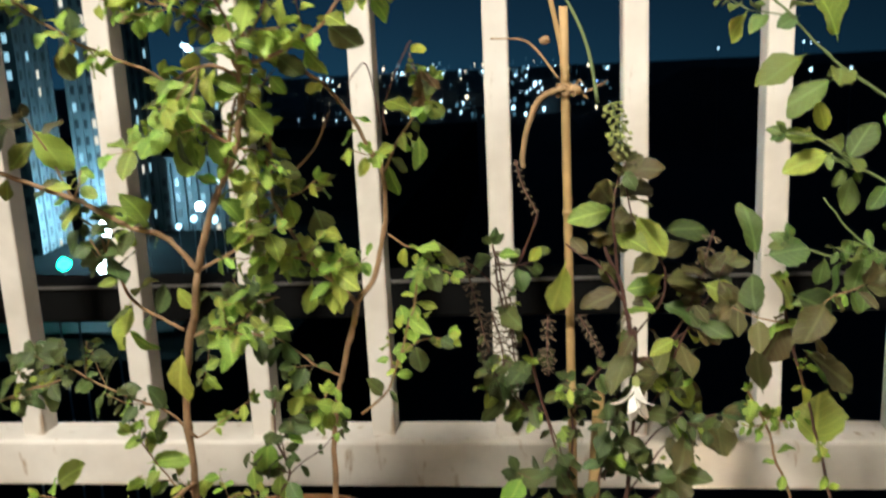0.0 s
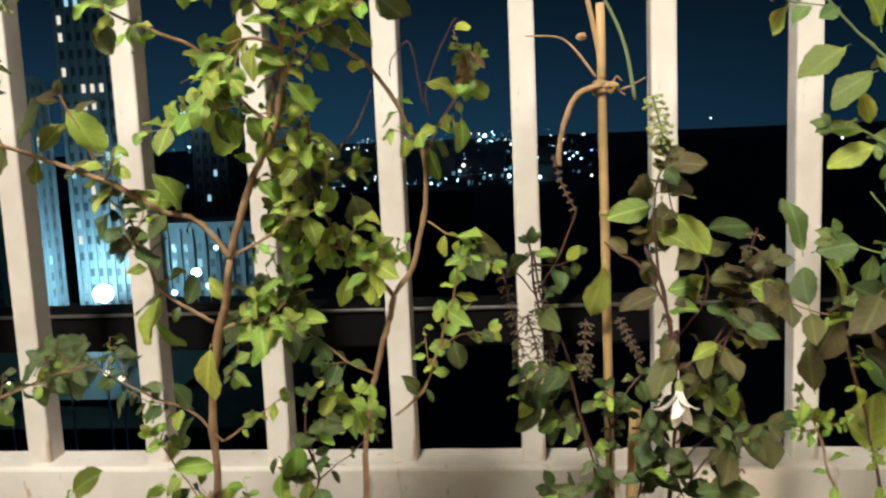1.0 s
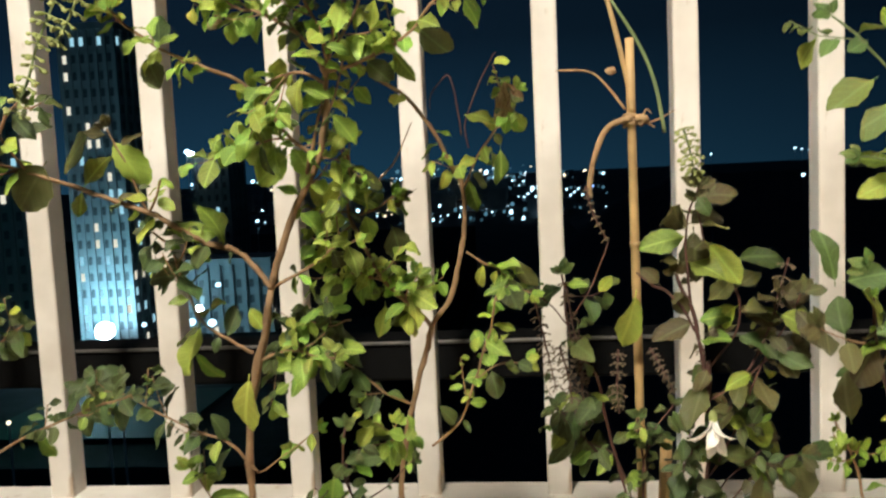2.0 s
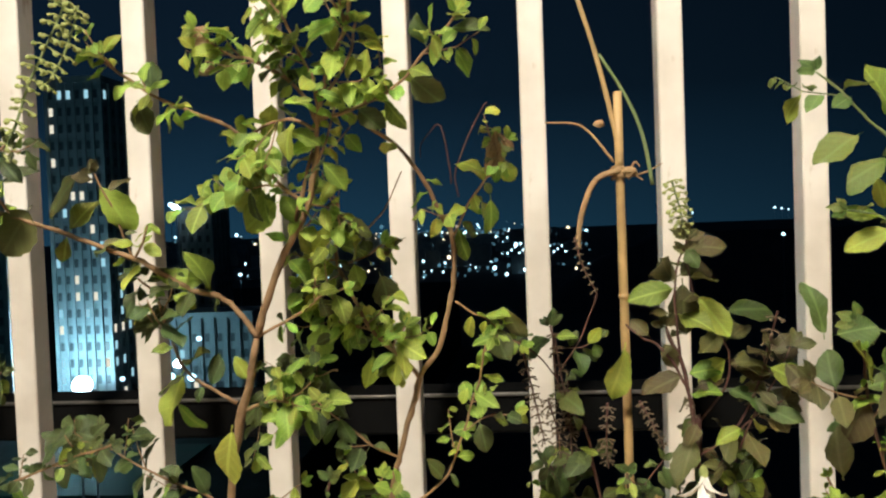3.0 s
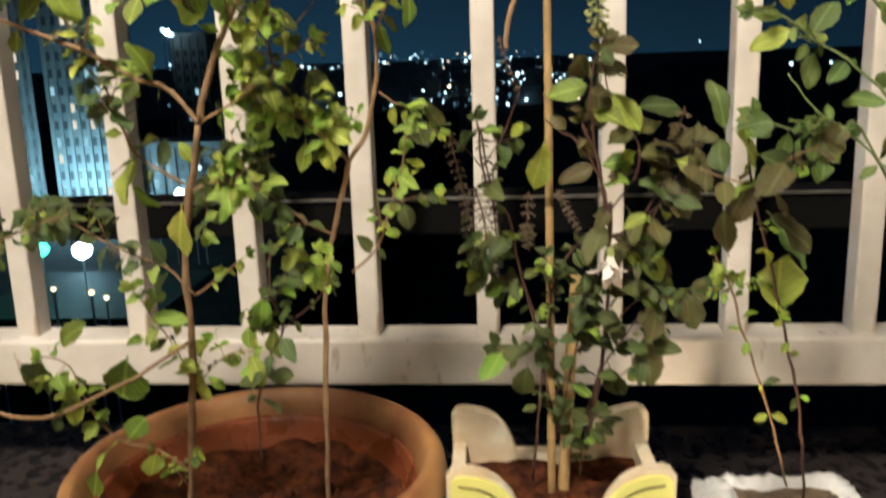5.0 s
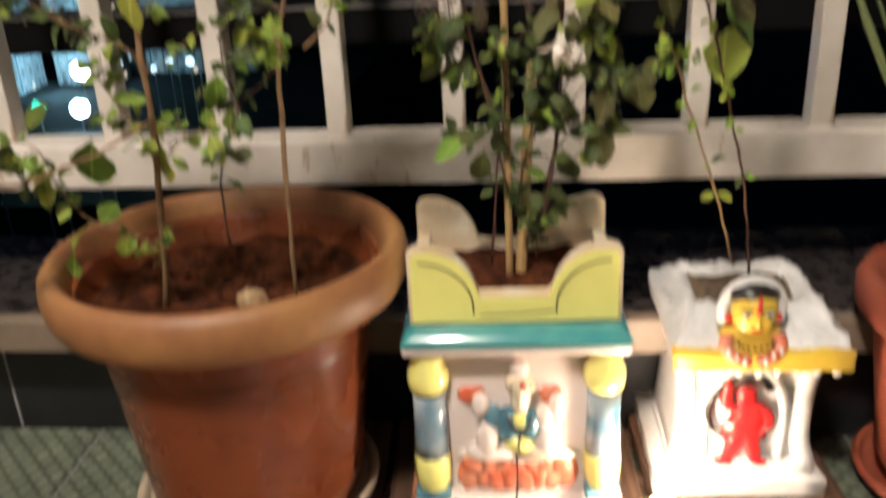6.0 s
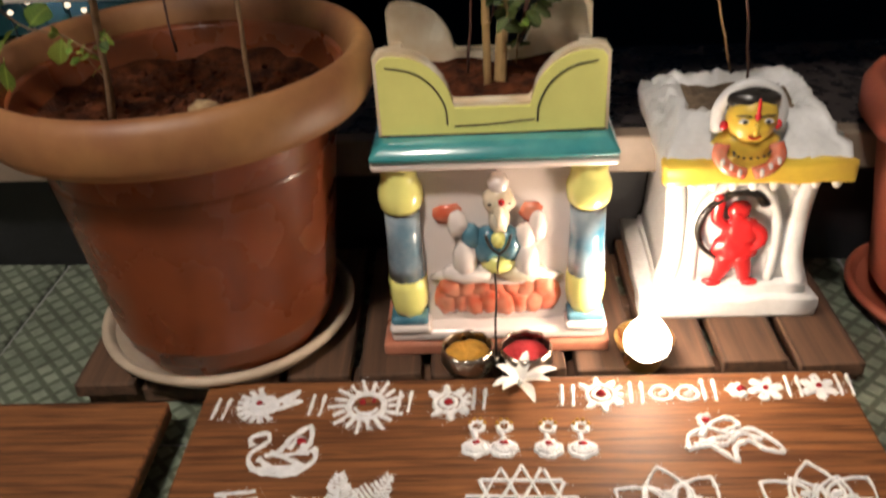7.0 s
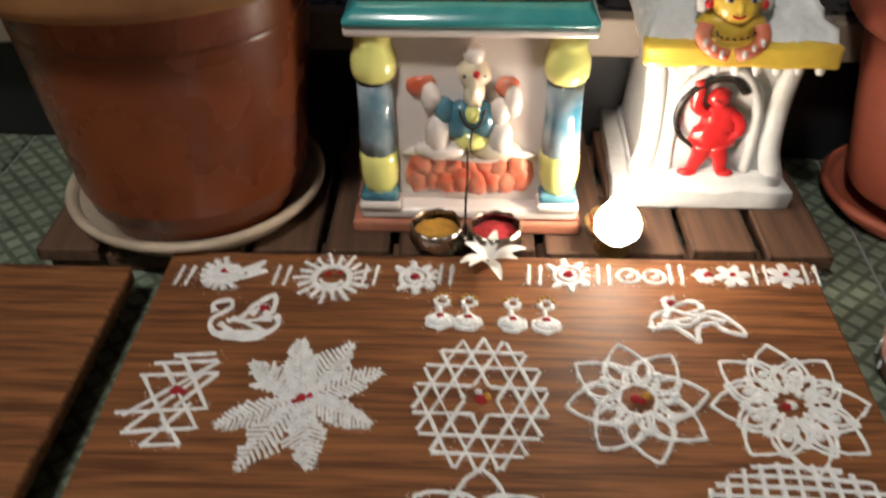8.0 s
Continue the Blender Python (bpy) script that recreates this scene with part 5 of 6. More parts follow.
branch(basil_a, [(-0.248, 0.885, 0.959), (-0.234, 0.884, 0.962), (-0.214, 0.883, 0.969), (-0.2, 0.881, 0.977), (-0.19, 0.878, 0.988), (-0.176, 0.875, 1.001), (-0.169, 0.872, 1.011)], 0.0018, 0.0009, BARK, leaves=12, size=0.022, look_of=LEAF_GREEN)
branch(basil_a, [(-0.368, 0.904, 0.885), (-0.372, 0.899, 0.902), (-0.376, 0.895, 0.918), (-0.383, 0.891, 0.935)], 0.0012, 0.0008, BARK, leaves=5, size=0.018, look_of=LEAF_OLIVE)
branch(basil_a, [(-0.273, 0.894, 0.923), (-0.286, 0.894, 0.924), (-0.299, 0.895, 0.921), (-0.314, 0.895, 0.918)], 0.001, 0.0006, BARK, leaves=6, size=0.026, look_of=LEAF_GREEN)
leaf_at(basil_a, (-0.277, 0.897, 0.914), (-0.298, 0.9, 0.9), LEAF_GREEN, 0.8, 0)
leaf_at(basil_a, (-0.249, 0.891, 0.936), (-0.233, 0.895, 0.921), LEAF_GREEN, 0.6, 0)
leaf_at(basil_a, (-0.246, 0.9, 0.901), (-0.261, 0.905, 0.881), LEAF_LIME, 0.4, 0)
leaf_at(basil_a, (-0.348, 0.922, 0.812), (-0.363, 0.931, 0.777), LEAF_LIME, 0.6, 0)
leaf_at(basil_a, (-0.354, 0.927, 0.792), (-0.342, 0.933, 0.769), LEAF_GREEN, 0.35, 0)
leaf_at(basil_a, (-0.322, 0.932, 0.774), (-0.329, 0.941, 0.738), LEAF_LIME, 0.45, 0)
leaf_at(basil_a, (-0.351, 0.882, 0.973), (-0.346, 0.886, 0.955), LEAF_DARK, 0.9, 0)
leaf_at(basil_a, (-0.342, 0.88, 0.98), (-0.341, 0.876, 0.995), LEAF_DARK, 0.8, 0)
leaf_at(basil_a, (-0.381, 0.893, 0.928), (-0.365, 0.9, 0.9), LEAF_GREEN, 0.6, 0)
leaf_at(basil_a, (-0.393, 0.892, 0.934), (-0.418, 0.897, 0.914), LEAF_DARK, 0.6, 0)
leaf_at(basil_a, (-0.426, 0.896, 0.916), (-0.447, 0.903, 0.889), LEAF_OLIVE, 1, 0)
leaf_at(basil_a, (-0.441, 0.892, 0.931), (-0.42, 0.89, 0.941), LEAF_DARK, 0.5, 0)
leaf_at(basil_a, (-0.356, 0.907, 0.873), (-0.328, 0.907, 0.871), LEAF_GREEN, 0.5, 0)
leaf_at(basil_a, (-0.274, 0.883, 0.969), (-0.278, 0.886, 0.957), LEAF_LIME, 1.2, 0)
leaf_at(basil_a, (-0.17, 0.877, 0.993), (-0.161, 0.88, 0.979), LEAF_GREEN, 0.6, 0)
leaf_at(basil_a, (-0.195, 0.88, 0.979), (-0.179, 0.884, 0.965), LEAF_DARK, 0.7, 0)
leaf_at(basil_a, (-0.307, 0.923, 0.807), (-0.314, 0.92, 0.821), LEAF_GREEN, 0.6, 0)
leaf_at(basil_a, (-0.283, 0.923, 0.806), (-0.274, 0.92, 0.822), LEAF_GREEN, 0.5, 0)
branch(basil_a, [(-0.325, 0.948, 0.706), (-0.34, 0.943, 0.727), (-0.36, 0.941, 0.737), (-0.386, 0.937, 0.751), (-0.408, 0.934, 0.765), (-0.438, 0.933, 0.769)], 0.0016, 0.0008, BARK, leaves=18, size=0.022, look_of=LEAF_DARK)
branch(basil_a, [(-0.325, 0.948, 0.706), (-0.302, 0.945, 0.722), (-0.281, 0.941, 0.737)], 0.001, 0.0006, BARK, leaves=4, size=0.016, look_of=LEAF_GREEN)
branch(basil_a, [(-0.341, 0.967, 0.632), (-0.348, 0.96, 0.658), (-0.36, 0.954, 0.684), (-0.372, 0.948, 0.709)], 0.001, 0.0007, BARK, leaves=7, size=0.024, look_of=LEAF_GREEN)
branch(basil_a, [(-0.343, 0.97, 0.621), (-0.312, 0.962, 0.653), (-0.288, 0.96, 0.658)], 0.001, 0.0006, BARK, leaves=8, size=0.022, look_of=LEAF_GREEN)
branch(basil_a, [(-0.362, 0.989, 0.544), (-0.385, 0.984, 0.565), (-0.414, 0.982, 0.574), (-0.431, 0.974, 0.603), (-0.438, 0.964, 0.642), (-0.459, 0.962, 0.653)], 0.0014, 0.0008, BARK, leaves=9, size=0.026, look_of=LEAF_GREEN)
branch(basil_a, [(-0.365, 0.994, 0.525), (-0.371, 0.989, 0.544), (-0.352, 0.984, 0.562)], 0.0008, 0.0005, BARK, leaves=7, size=0.014, look_of=LEAF_GREEN)
leaf_at(basil_a, (-0.39, 0.962, 0.65), (-0.411, 0.976, 0.595), LEAF_GREEN, 0.75, 0)
leaf_at(basil_a, (-0.438, 0.968, 0.629), (-0.45, 0.982, 0.573), LEAF_GREEN, 0.65, 0)
leaf_at(basil_a, (-0.332, 0.963, 0.648), (-0.343, 0.973, 0.609), LEAF_LIME, 0.95, 0)
leaf_at(basil_a, (-0.461, 0.963, 0.648), (-0.507, 0.979, 0.585), LEAF_DARK, 0.7, 0)
leaf_at(basil_a, (-0.441, 0.989, 0.543), (-0.451, 0.997, 0.51), LEAF_GREEN, 0.45, 0)
leaf_at(basil_a, (-0.307, 0.935, 0.759), (-0.306, 0.939, 0.743), LEAF_GREEN, 0.6, 0)
leaf_at(basil_a, (-0.365, 0.954, 0.684), (-0.336, 0.953, 0.689), LEAF_GREEN, 0.5, 0)
leaf_at(basil_a, (-0.441, 0.959, 0.664), (-0.42, 0.954, 0.684), LEAF_GREEN, 0.7, 0)

basil_b = plant("holy_basil", "slender holy basil with a forked tan stem in the brown pot", (-0.247, 1.003, 0.482))
branch(basil_b, [(-0.246, 1.003, 0.481), (-0.236, 0.981, 0.616), (-0.225, 0.965, 0.719), (-0.217, 0.961, 0.746), (-0.207, 0.955, 0.78), (-0.202, 0.952, 0.798)], 0.003, 0.0027, BARK, name="stem")
branch(basil_b, [(-0.202, 0.952, 0.798), (-0.188, 0.949, 0.82), (-0.181, 0.945, 0.845), (-0.177, 0.94, 0.873), (-0.178, 0.937, 0.893)], 0.0026, 0.0022, BARK)
branch(basil_b, [(-0.178, 0.938, 0.89), (-0.193, 0.933, 0.921), (-0.207, 0.929, 0.941), (-0.225, 0.927, 0.955), (-0.241, 0.925, 0.967)], 0.0022, 0.0014, BARK, leaves=5, size=0.018, look_of=LEAF_GREEN)
branch(basil_b, [(-0.177, 0.938, 0.886), (-0.167, 0.936, 0.903), (-0.154, 0.932, 0.923), (-0.142, 0.929, 0.943)], 0.0014, 0.0008, BARK, leaves=12, size=0.019, look_of=LEAF_GREEN)
branch(basil_b, [(-0.172, 0.934, 0.91), (-0.173, 0.932, 0.927), (-0.158, 0.927, 0.959), (-0.153, 0.926, 0.965)], 0.0008, 0.0004, DARKBARK)
branch(basil_b, [(-0.202, 0.952, 0.798), (-0.217, 0.95, 0.815), (-0.232, 0.947, 0.832), (-0.244, 0.942, 0.859), (-0.25, 0.939, 0.879), (-0.246, 0.935, 0.907), (-0.258, 0.932, 0.927), (-0.26, 0.929, 0.941)], 0.0022, 0.0012, BARK, leaves=18, size=0.022, look_of=LEAF_GREEN)
branch(basil_b, [(-0.245, 0.941, 0.872), (-0.231, 0.94, 0.875), (-0.22, 0.939, 0.883)], 0.001, 0.0007, BARK, leaves=5, size=0.02, look_of=LEAF_GREEN)
branch(basil_b, [(-0.233, 0.938, 0.889), (-0.218, 0.935, 0.905), (-0.206, 0.932, 0.927)], 0.001, 0.0005, BARK)
branch(basil_b, [(-0.249, 0.942, 0.865), (-0.264, 0.943, 0.858), (-0.274, 0.943, 0.859)], 0.001, 0.0006, BARK, leaves=7, size=0.018, look_of=LEAF_GREEN)
branch(basil_b, [(-0.23, 0.947, 0.829), (-0.244, 0.947, 0.833), (-0.258, 0.946, 0.839)], 0.0012, 0.0008, BARK, leaves=9, size=0.025, look_of=LEAF_GREEN)
branch(basil_b, [(-0.207, 0.952, 0.802), (-0.217, 0.949, 0.817), (-0.209, 0.947, 0.831)], 0.0012, 0.0008, BARK, leaves=12, size=0.022, look_of=LEAF_GREEN)
branch(basil_b, [(-0.177, 0.945, 0.846), (-0.166, 0.946, 0.839), (-0.158, 0.946, 0.835), (-0.15, 0.948, 0.826), (-0.138, 0.949, 0.818)], 0.001, 0.0007, BARK, leaves=7, size=0.019, look_of=LEAF_GREEN)
branch(basil_b, [(-0.207, 0.966, 0.715), (-0.187, 0.963, 0.734), (-0.176, 0.958, 0.762), (-0.165, 0.953, 0.792), (-0.159, 0.949, 0.819)], 0.0014, 0.0009, BARK, leaves=9, size=0.019, look_of=LEAF_GREEN)
branch(basil_b, [(-0.175, 0.958, 0.762), (-0.159, 0.957, 0.771), (-0.143, 0.956, 0.773)], 0.0008, 0.0006, BARK, leaves=4, size=0.022, look_of=LEAF_GREEN)
branch(basil_b, [(-0.217, 0.961, 0.744), (-0.235, 0.959, 0.754), (-0.249, 0.957, 0.766), (-0.266, 0.955, 0.78), (-0.283, 0.953, 0.795)], 0.0013, 0.0008, BARK, leaves=8, size=0.024, look_of=LEAF_DARK)
branch(basil_b, [(-0.224, 0.964, 0.723), (-0.238, 0.965, 0.719), (-0.23, 0.963, 0.731)], 0.001, 0.0007, BARK, leaves=11, size=0.021, look_of=LEAF_GREEN)
leaf_at(basil_b, (-0.261, 0.946, 0.835), (-0.266, 0.95, 0.81), LEAF_GREEN, 0.7, 0)
leaf_at(basil_b, (-0.231, 0.95, 0.814), (-0.234, 0.953, 0.791), LEAF_LIME, 0.5, 0)
leaf_at(basil_b, (-0.215, 0.949, 0.817), (-0.219, 0.953, 0.791), LEAF_LIME, 0.6, 0)
leaf_at(basil_b, (-0.241, 0.947, 0.833), (-0.239, 0.95, 0.811), LEAF_GREEN, 0.6, 0)
leaf_at(basil_b, (-0.223, 0.942, 0.864), (-0.215, 0.945, 0.842), LEAF_DARK, 0.8, 0)
leaf_at(basil_b, (-0.153, 0.935, 0.909), (-0.152, 0.938, 0.887), LEAF_GREEN, 0.5, 0)
leaf_at(basil_b, (-0.173, 0.937, 0.891), (-0.169, 0.941, 0.869), LEAF_GREEN, 0.5, 0)
leaf_at(basil_b, (-0.27, 0.956, 0.776), (-0.276, 0.959, 0.755), LEAF_GREEN, 0.7, 0)
leaf_at(basil_b, (-0.162, 0.95, 0.816), (-0.162, 0.952, 0.801), LEAF_GREEN, 0.6, 0)
leaf_at(basil_b, (-0.172, 0.954, 0.79), (-0.176, 0.955, 0.78), LEAF_LIME, 0.7, 0)
leaf_at(basil_b, (-0.207, 0.938, 0.886), (-0.225, 0.94, 0.878), LEAF_OLIVE, 0.6, 0)
leaf_at(basil_b, (-0.147, 0.946, 0.84), (-0.136, 0.949, 0.82), LEAF_OLIVE, 0.5, 0)

basil_c = plant("basil_seedling", "small dark-leaved basil seedling in the brown pot", (-0.296, 0.99, 0.538))
branch(basil_c, [(-0.294, 0.989, 0.545), (-0.289, 0.974, 0.604), (-0.274, 0.963, 0.648), (-0.26, 0.957, 0.673), (-0.264, 0.949, 0.703), (-0.26, 0.941, 0.736)], 0.0016, 0.001, DARKBARK, name="stem", leaves=12, size=0.022, look_of=LEAF_DARK)
branch(basil_c, [(-0.261, 0.957, 0.672), (-0.237, 0.952, 0.693), (-0.217, 0.947, 0.712)], 0.0008, 0.0005, DARKBARK, leaves=5, size=0.014, look_of=LEAF_DARK)
leaf_at(basil_c, (-0.271, 0.95, 0.701), (-0.277, 0.957, 0.671), LEAF_GREEN, 0.6, 0)
leaf_at(basil_c, (-0.266, 0.957, 0.674), (-0.27, 0.962, 0.65), LEAF_GREEN, 0.6, 0)

basil_t = plant("purple_holy_basil", "purple-stemmed holy basil with olive leaves growing in the ceramic planter", (-0.048, 1.082, 0.494))
branch(basil_t, [(-0.027, 1.079, 0.52), (-0.013, 1.065, 0.625), (-0.011, 1.049, 0.744), (-0.014, 1.051, 0.73), (-0.016, 1.047, 0.759), (-0.022, 1.044, 0.784), (-0.034, 1.04, 0.814)], 0.003, 0.002, DARKBARK, name="stem", leaves=14, size=0.026, look_of=LEAF_OLIVE)
branch(basil_t, [(-0.024, 1.043, 0.793), (-0.027, 1.038, 0.83), (-0.026, 1.035, 0.854), (-0.019, 1.032, 0.876)], 0.0016, 0.001, DARKBARK, leaves=7, size=0.026, look_of=LEAF_OLIVE)
branch(basil_t, [(-0.017, 1.046, 0.767), (-0.038, 1.042, 0.8), (-0.05, 1.041, 0.806), (-0.062, 1.04, 0.817)], 0.0016, 0.0012, DARKBARK)
branch(basil_t, [(-0.014, 1.05, 0.738), (0.01, 1.045, 0.775), (0.005, 1.041, 0.809), (-0.014, 1.037, 0.838), (-0.02, 1.034, 0.866)], 0.0014, 0.0008, DARKBARK, leaves=9, size=0.028, look_of=LEAF_OLIVE)
branch(basil_t, [(-0.012, 1.053, 0.717), (0.014, 1.05, 0.737), (0.033, 1.045, 0.775), (0.04, 1.043, 0.795)], 0.0014, 0.0008, DARKBARK, leaves=14, size=0.028, look_of=LEAF_OLIVE)
branch(basil_t, [(-0.009, 1.061, 0.658), (0.013, 1.055, 0.704), (0.025, 1.049, 0.743), (0.042, 1.046, 0.771), (0.053, 1.042, 0.798)], 0.0014, 0.0008, DARKBARK, leaves=16, size=0.028, look_of=LEAF_OLIVE)
branch(basil_t, [(-0.013, 1.068, 0.603), (0.015, 1.062, 0.647), (0.033, 1.059, 0.668), (0.057, 1.059, 0.673)], 0.0012, 0.0008, DARKBARK, leaves=12, size=0.026, look_of=LEAF_OLIVE)
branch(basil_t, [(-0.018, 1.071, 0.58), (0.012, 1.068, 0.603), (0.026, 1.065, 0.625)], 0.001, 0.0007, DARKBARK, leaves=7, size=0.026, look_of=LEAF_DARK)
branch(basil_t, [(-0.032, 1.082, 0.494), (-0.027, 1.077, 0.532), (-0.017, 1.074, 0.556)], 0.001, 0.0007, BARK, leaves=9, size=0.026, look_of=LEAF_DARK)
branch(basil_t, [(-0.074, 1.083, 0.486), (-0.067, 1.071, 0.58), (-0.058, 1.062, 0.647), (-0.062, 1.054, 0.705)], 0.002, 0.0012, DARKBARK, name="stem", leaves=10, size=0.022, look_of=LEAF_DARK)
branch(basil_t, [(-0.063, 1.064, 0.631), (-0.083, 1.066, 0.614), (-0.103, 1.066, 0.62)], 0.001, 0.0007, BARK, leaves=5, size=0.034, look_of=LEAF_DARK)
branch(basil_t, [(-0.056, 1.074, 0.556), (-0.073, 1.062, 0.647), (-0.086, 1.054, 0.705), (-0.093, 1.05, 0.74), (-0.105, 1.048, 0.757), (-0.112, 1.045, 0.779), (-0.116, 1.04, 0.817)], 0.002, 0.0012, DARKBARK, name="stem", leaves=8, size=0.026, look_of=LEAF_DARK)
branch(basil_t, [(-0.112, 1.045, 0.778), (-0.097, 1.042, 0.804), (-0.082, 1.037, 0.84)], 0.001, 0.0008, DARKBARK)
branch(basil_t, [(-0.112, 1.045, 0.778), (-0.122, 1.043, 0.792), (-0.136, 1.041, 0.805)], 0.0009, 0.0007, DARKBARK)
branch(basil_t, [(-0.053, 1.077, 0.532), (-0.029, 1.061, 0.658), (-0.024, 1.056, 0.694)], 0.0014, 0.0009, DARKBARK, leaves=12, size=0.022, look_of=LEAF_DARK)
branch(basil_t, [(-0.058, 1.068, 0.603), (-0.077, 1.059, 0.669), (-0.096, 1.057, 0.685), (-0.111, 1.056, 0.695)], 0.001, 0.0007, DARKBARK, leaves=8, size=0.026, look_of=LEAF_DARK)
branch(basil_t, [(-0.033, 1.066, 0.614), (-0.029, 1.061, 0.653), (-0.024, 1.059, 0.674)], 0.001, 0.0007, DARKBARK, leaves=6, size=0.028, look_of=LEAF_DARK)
leaf_at(basil_t, (-0.028, 1.037, 0.842), (-0.061, 1.037, 0.837), LEAF_GREEN, 0.6, 0)
leaf_at(basil_t, (-0.022, 1.036, 0.846), (-0.02, 1.041, 0.807), LEAF_OLIVE, 0.55, 0)
leaf_at(basil_t, (-0.012, 1.037, 0.836), (0.011, 1.041, 0.808), LEAF_GREEN, 0.55, 0)
leaf_at(basil_t, (-0.063, 1.042, 0.8), (-0.072, 1.048, 0.751), LEAF_LIME, 0.42, 0)
leaf_at(basil_t, (0.009, 1.043, 0.79), (-0.015, 1.045, 0.774), LEAF_LIME, 0.6, 0)
leaf_at(basil_t, (0.009, 1.039, 0.825), (0.044, 1.039, 0.828), LEAF_DARK, 0.4, 0)
leaf_at(basil_t, (-0.022, 1.033, 0.87), (0.007, 1.032, 0.875), LEAF_OLIVE, 0.6, 0)
leaf_at(basil_t, (-0.036, 1.042, 0.802), (-0.024, 1.044, 0.783), LEAF_OLIVE, 0.6, 0)
leaf_at(basil_t, (-0.046, 1.041, 0.808), (-0.057, 1.039, 0.821), LEAF_OLIVE, 0.7, 0)
leaf_at(basil_t, (0.009, 1.044, 0.788), (0.041, 1.045, 0.779), LEAF_OLIVE, 0.5, 0)
leaf_at(basil_t, (-0.076, 1.066, 0.617), (-0.115, 1.066, 0.614), LEAF_DARK, 0.45, 0)
leaf_at(basil_t, (-0.078, 1.068, 0.603), (-0.084, 1.072, 0.568), LEAF_DARK, 0.6, 0)
leaf_at(basil_t, (-0.101, 1.057, 0.688), (-0.107, 1.06, 0.661), LEAF_DARK, 0.7, 0)
leaf_at(basil_t, (0.021, 1.064, 0.631), (0.027, 1.07, 0.583), LEAF_OLIVE, 0.6, 0)
leaf_at(basil_t, (-0.008, 1.068, 0.603), (0.003, 1.072, 0.568), LEAF_DARK, 0.6, 0)
leaf_at(basil_t, (-0.029, 1.061, 0.653), (-0.023, 1.066, 0.614), LEAF_DARK, 0.5, 0)
leaf_at(basil_t, (-0.11, 1.053, 0.716), (-0.128, 1.057, 0.683), LEAF_DARK, 0.5, 0)
spike(basil_t, [(-0.138, 1.041, 0.807), (-0.132, 1.045, 0.779), (-0.127, 1.048, 0.754), (-0.122, 1.052, 0.728)], 13, 0.0075, CALYX)
spike(basil_t, [(-0.076, 1.047, 0.759), (-0.077, 1.051, 0.731), (-0.076, 1.054, 0.709)], 7, 0.0085, CALYX)
spike(basil_t, [(-0.053, 1.047, 0.76), (-0.044, 1.049, 0.743), (-0.035, 1.052, 0.724)], 8, 0.0055, CALYX)
spike(basil_t, [(0.044, 1.039, 0.824), (0.035, 1.044, 0.787), (0.026, 1.048, 0.752)], 8, 0.0085, CALYX)
spike(basil_t, [(-0.029, 1.027, 0.918), (-0.024, 1.029, 0.9), (-0.02, 1.032, 0.881)], 9, 0.007, GREENCALYX)
spike(basil_t, [(-0.119, 1.047, 0.762), (-0.113, 1.05, 0.74), (-0.11, 1.054, 0.71)], 9, 0.0085, CALYX)
spike(basil_t, [(-0.105, 1.048, 0.757), (-0.103, 1.051, 0.731), (-0.1, 1.055, 0.701)], 8, 0.008, CALYX)
spike(basil_t, [(-0.097, 1.032, 0.881), (-0.092, 1.034, 0.861), (-0.082, 1.037, 0.84)], 8, 0.0042, CALYX)
spike(basil_t, [(-0.017, 1.047, 0.759), (-0.015, 1.05, 0.738), (-0.017, 1.053, 0.717)], 6, 0.0055, CALYX)
spike(basil_t, [(-0.113, 1.041, 0.811), (-0.108, 1.045, 0.774), (-0.1, 1.051, 0.731)], 11, 0.0075, CALYX)

basil_w = plant("basil_sapling", "pair of thin basil stems with round leaves in the white planter", (0.158, 1.092, 0.48))
branch(basil_w, [(0.154, 1.093, 0.478), (0.125, 1.058, 0.564), (0.095, 1.029, 0.638), (0.077, 1.009, 0.687), (0.061, 0.997, 0.718)], 0.0018, 0.0012, BARK, name="stem", leaves=12, size=0.014, look_of=LEAF_GREEN)
branch(basil_w, [(0.172, 1.1, 0.461), (0.15, 1.058, 0.564), (0.127, 1.029, 0.638), (0.102, 0.999, 0.712), (0.084, 0.98, 0.76), (0.072, 0.961, 0.807)], 0.002, 0.0013, DARKBARK, name="stem", leaves=10, size=0.013, look_of=LEAF_GREEN)
branch(basil_w, [(0.084, 0.98, 0.76), (0.101, 0.968, 0.79), (0.122, 0.963, 0.802)], 0.001, 0.0007, BARK, leaves=6, size=0.03, look_of=LEAF_OLIVE)
branch(basil_w, [(0.08, 0.975, 0.773), (0.06, 0.973, 0.778), (0.043, 0.969, 0.787)], 0.001, 0.0007, BARK, leaves=6, size=0.028, look_of=LEAF_OLIVE)
leaf_at(basil_w, (0.114, 1.016, 0.671), (0.109, 0.998, 0.715), LEAF_LIME, 0.85, 0)
leaf_at(basil_w, (0.096, 0.984, 0.75), (0.134, 0.996, 0.721), LEAF_OLIVE, 0.5, 0)
leaf_at(basil_w, (0.078, 0.974, 0.775), (0.066, 0.985, 0.746), LEAF_OLIVE, 0.7, 0)
leaf_at(basil_w, (0.08, 0.97, 0.786), (0.067, 0.958, 0.815), LEAF_GREEN, 0.6, 0)
leaf_at(basil_w, (0.081, 0.966, 0.795), (0.114, 0.972, 0.781), LEAF_DARK, 0.6, 0)
leaf_at(basil_w, (0.071, 0.997, 0.718), (0.06, 0.984, 0.751), LEAF_OLIVE, 0.4, 0)

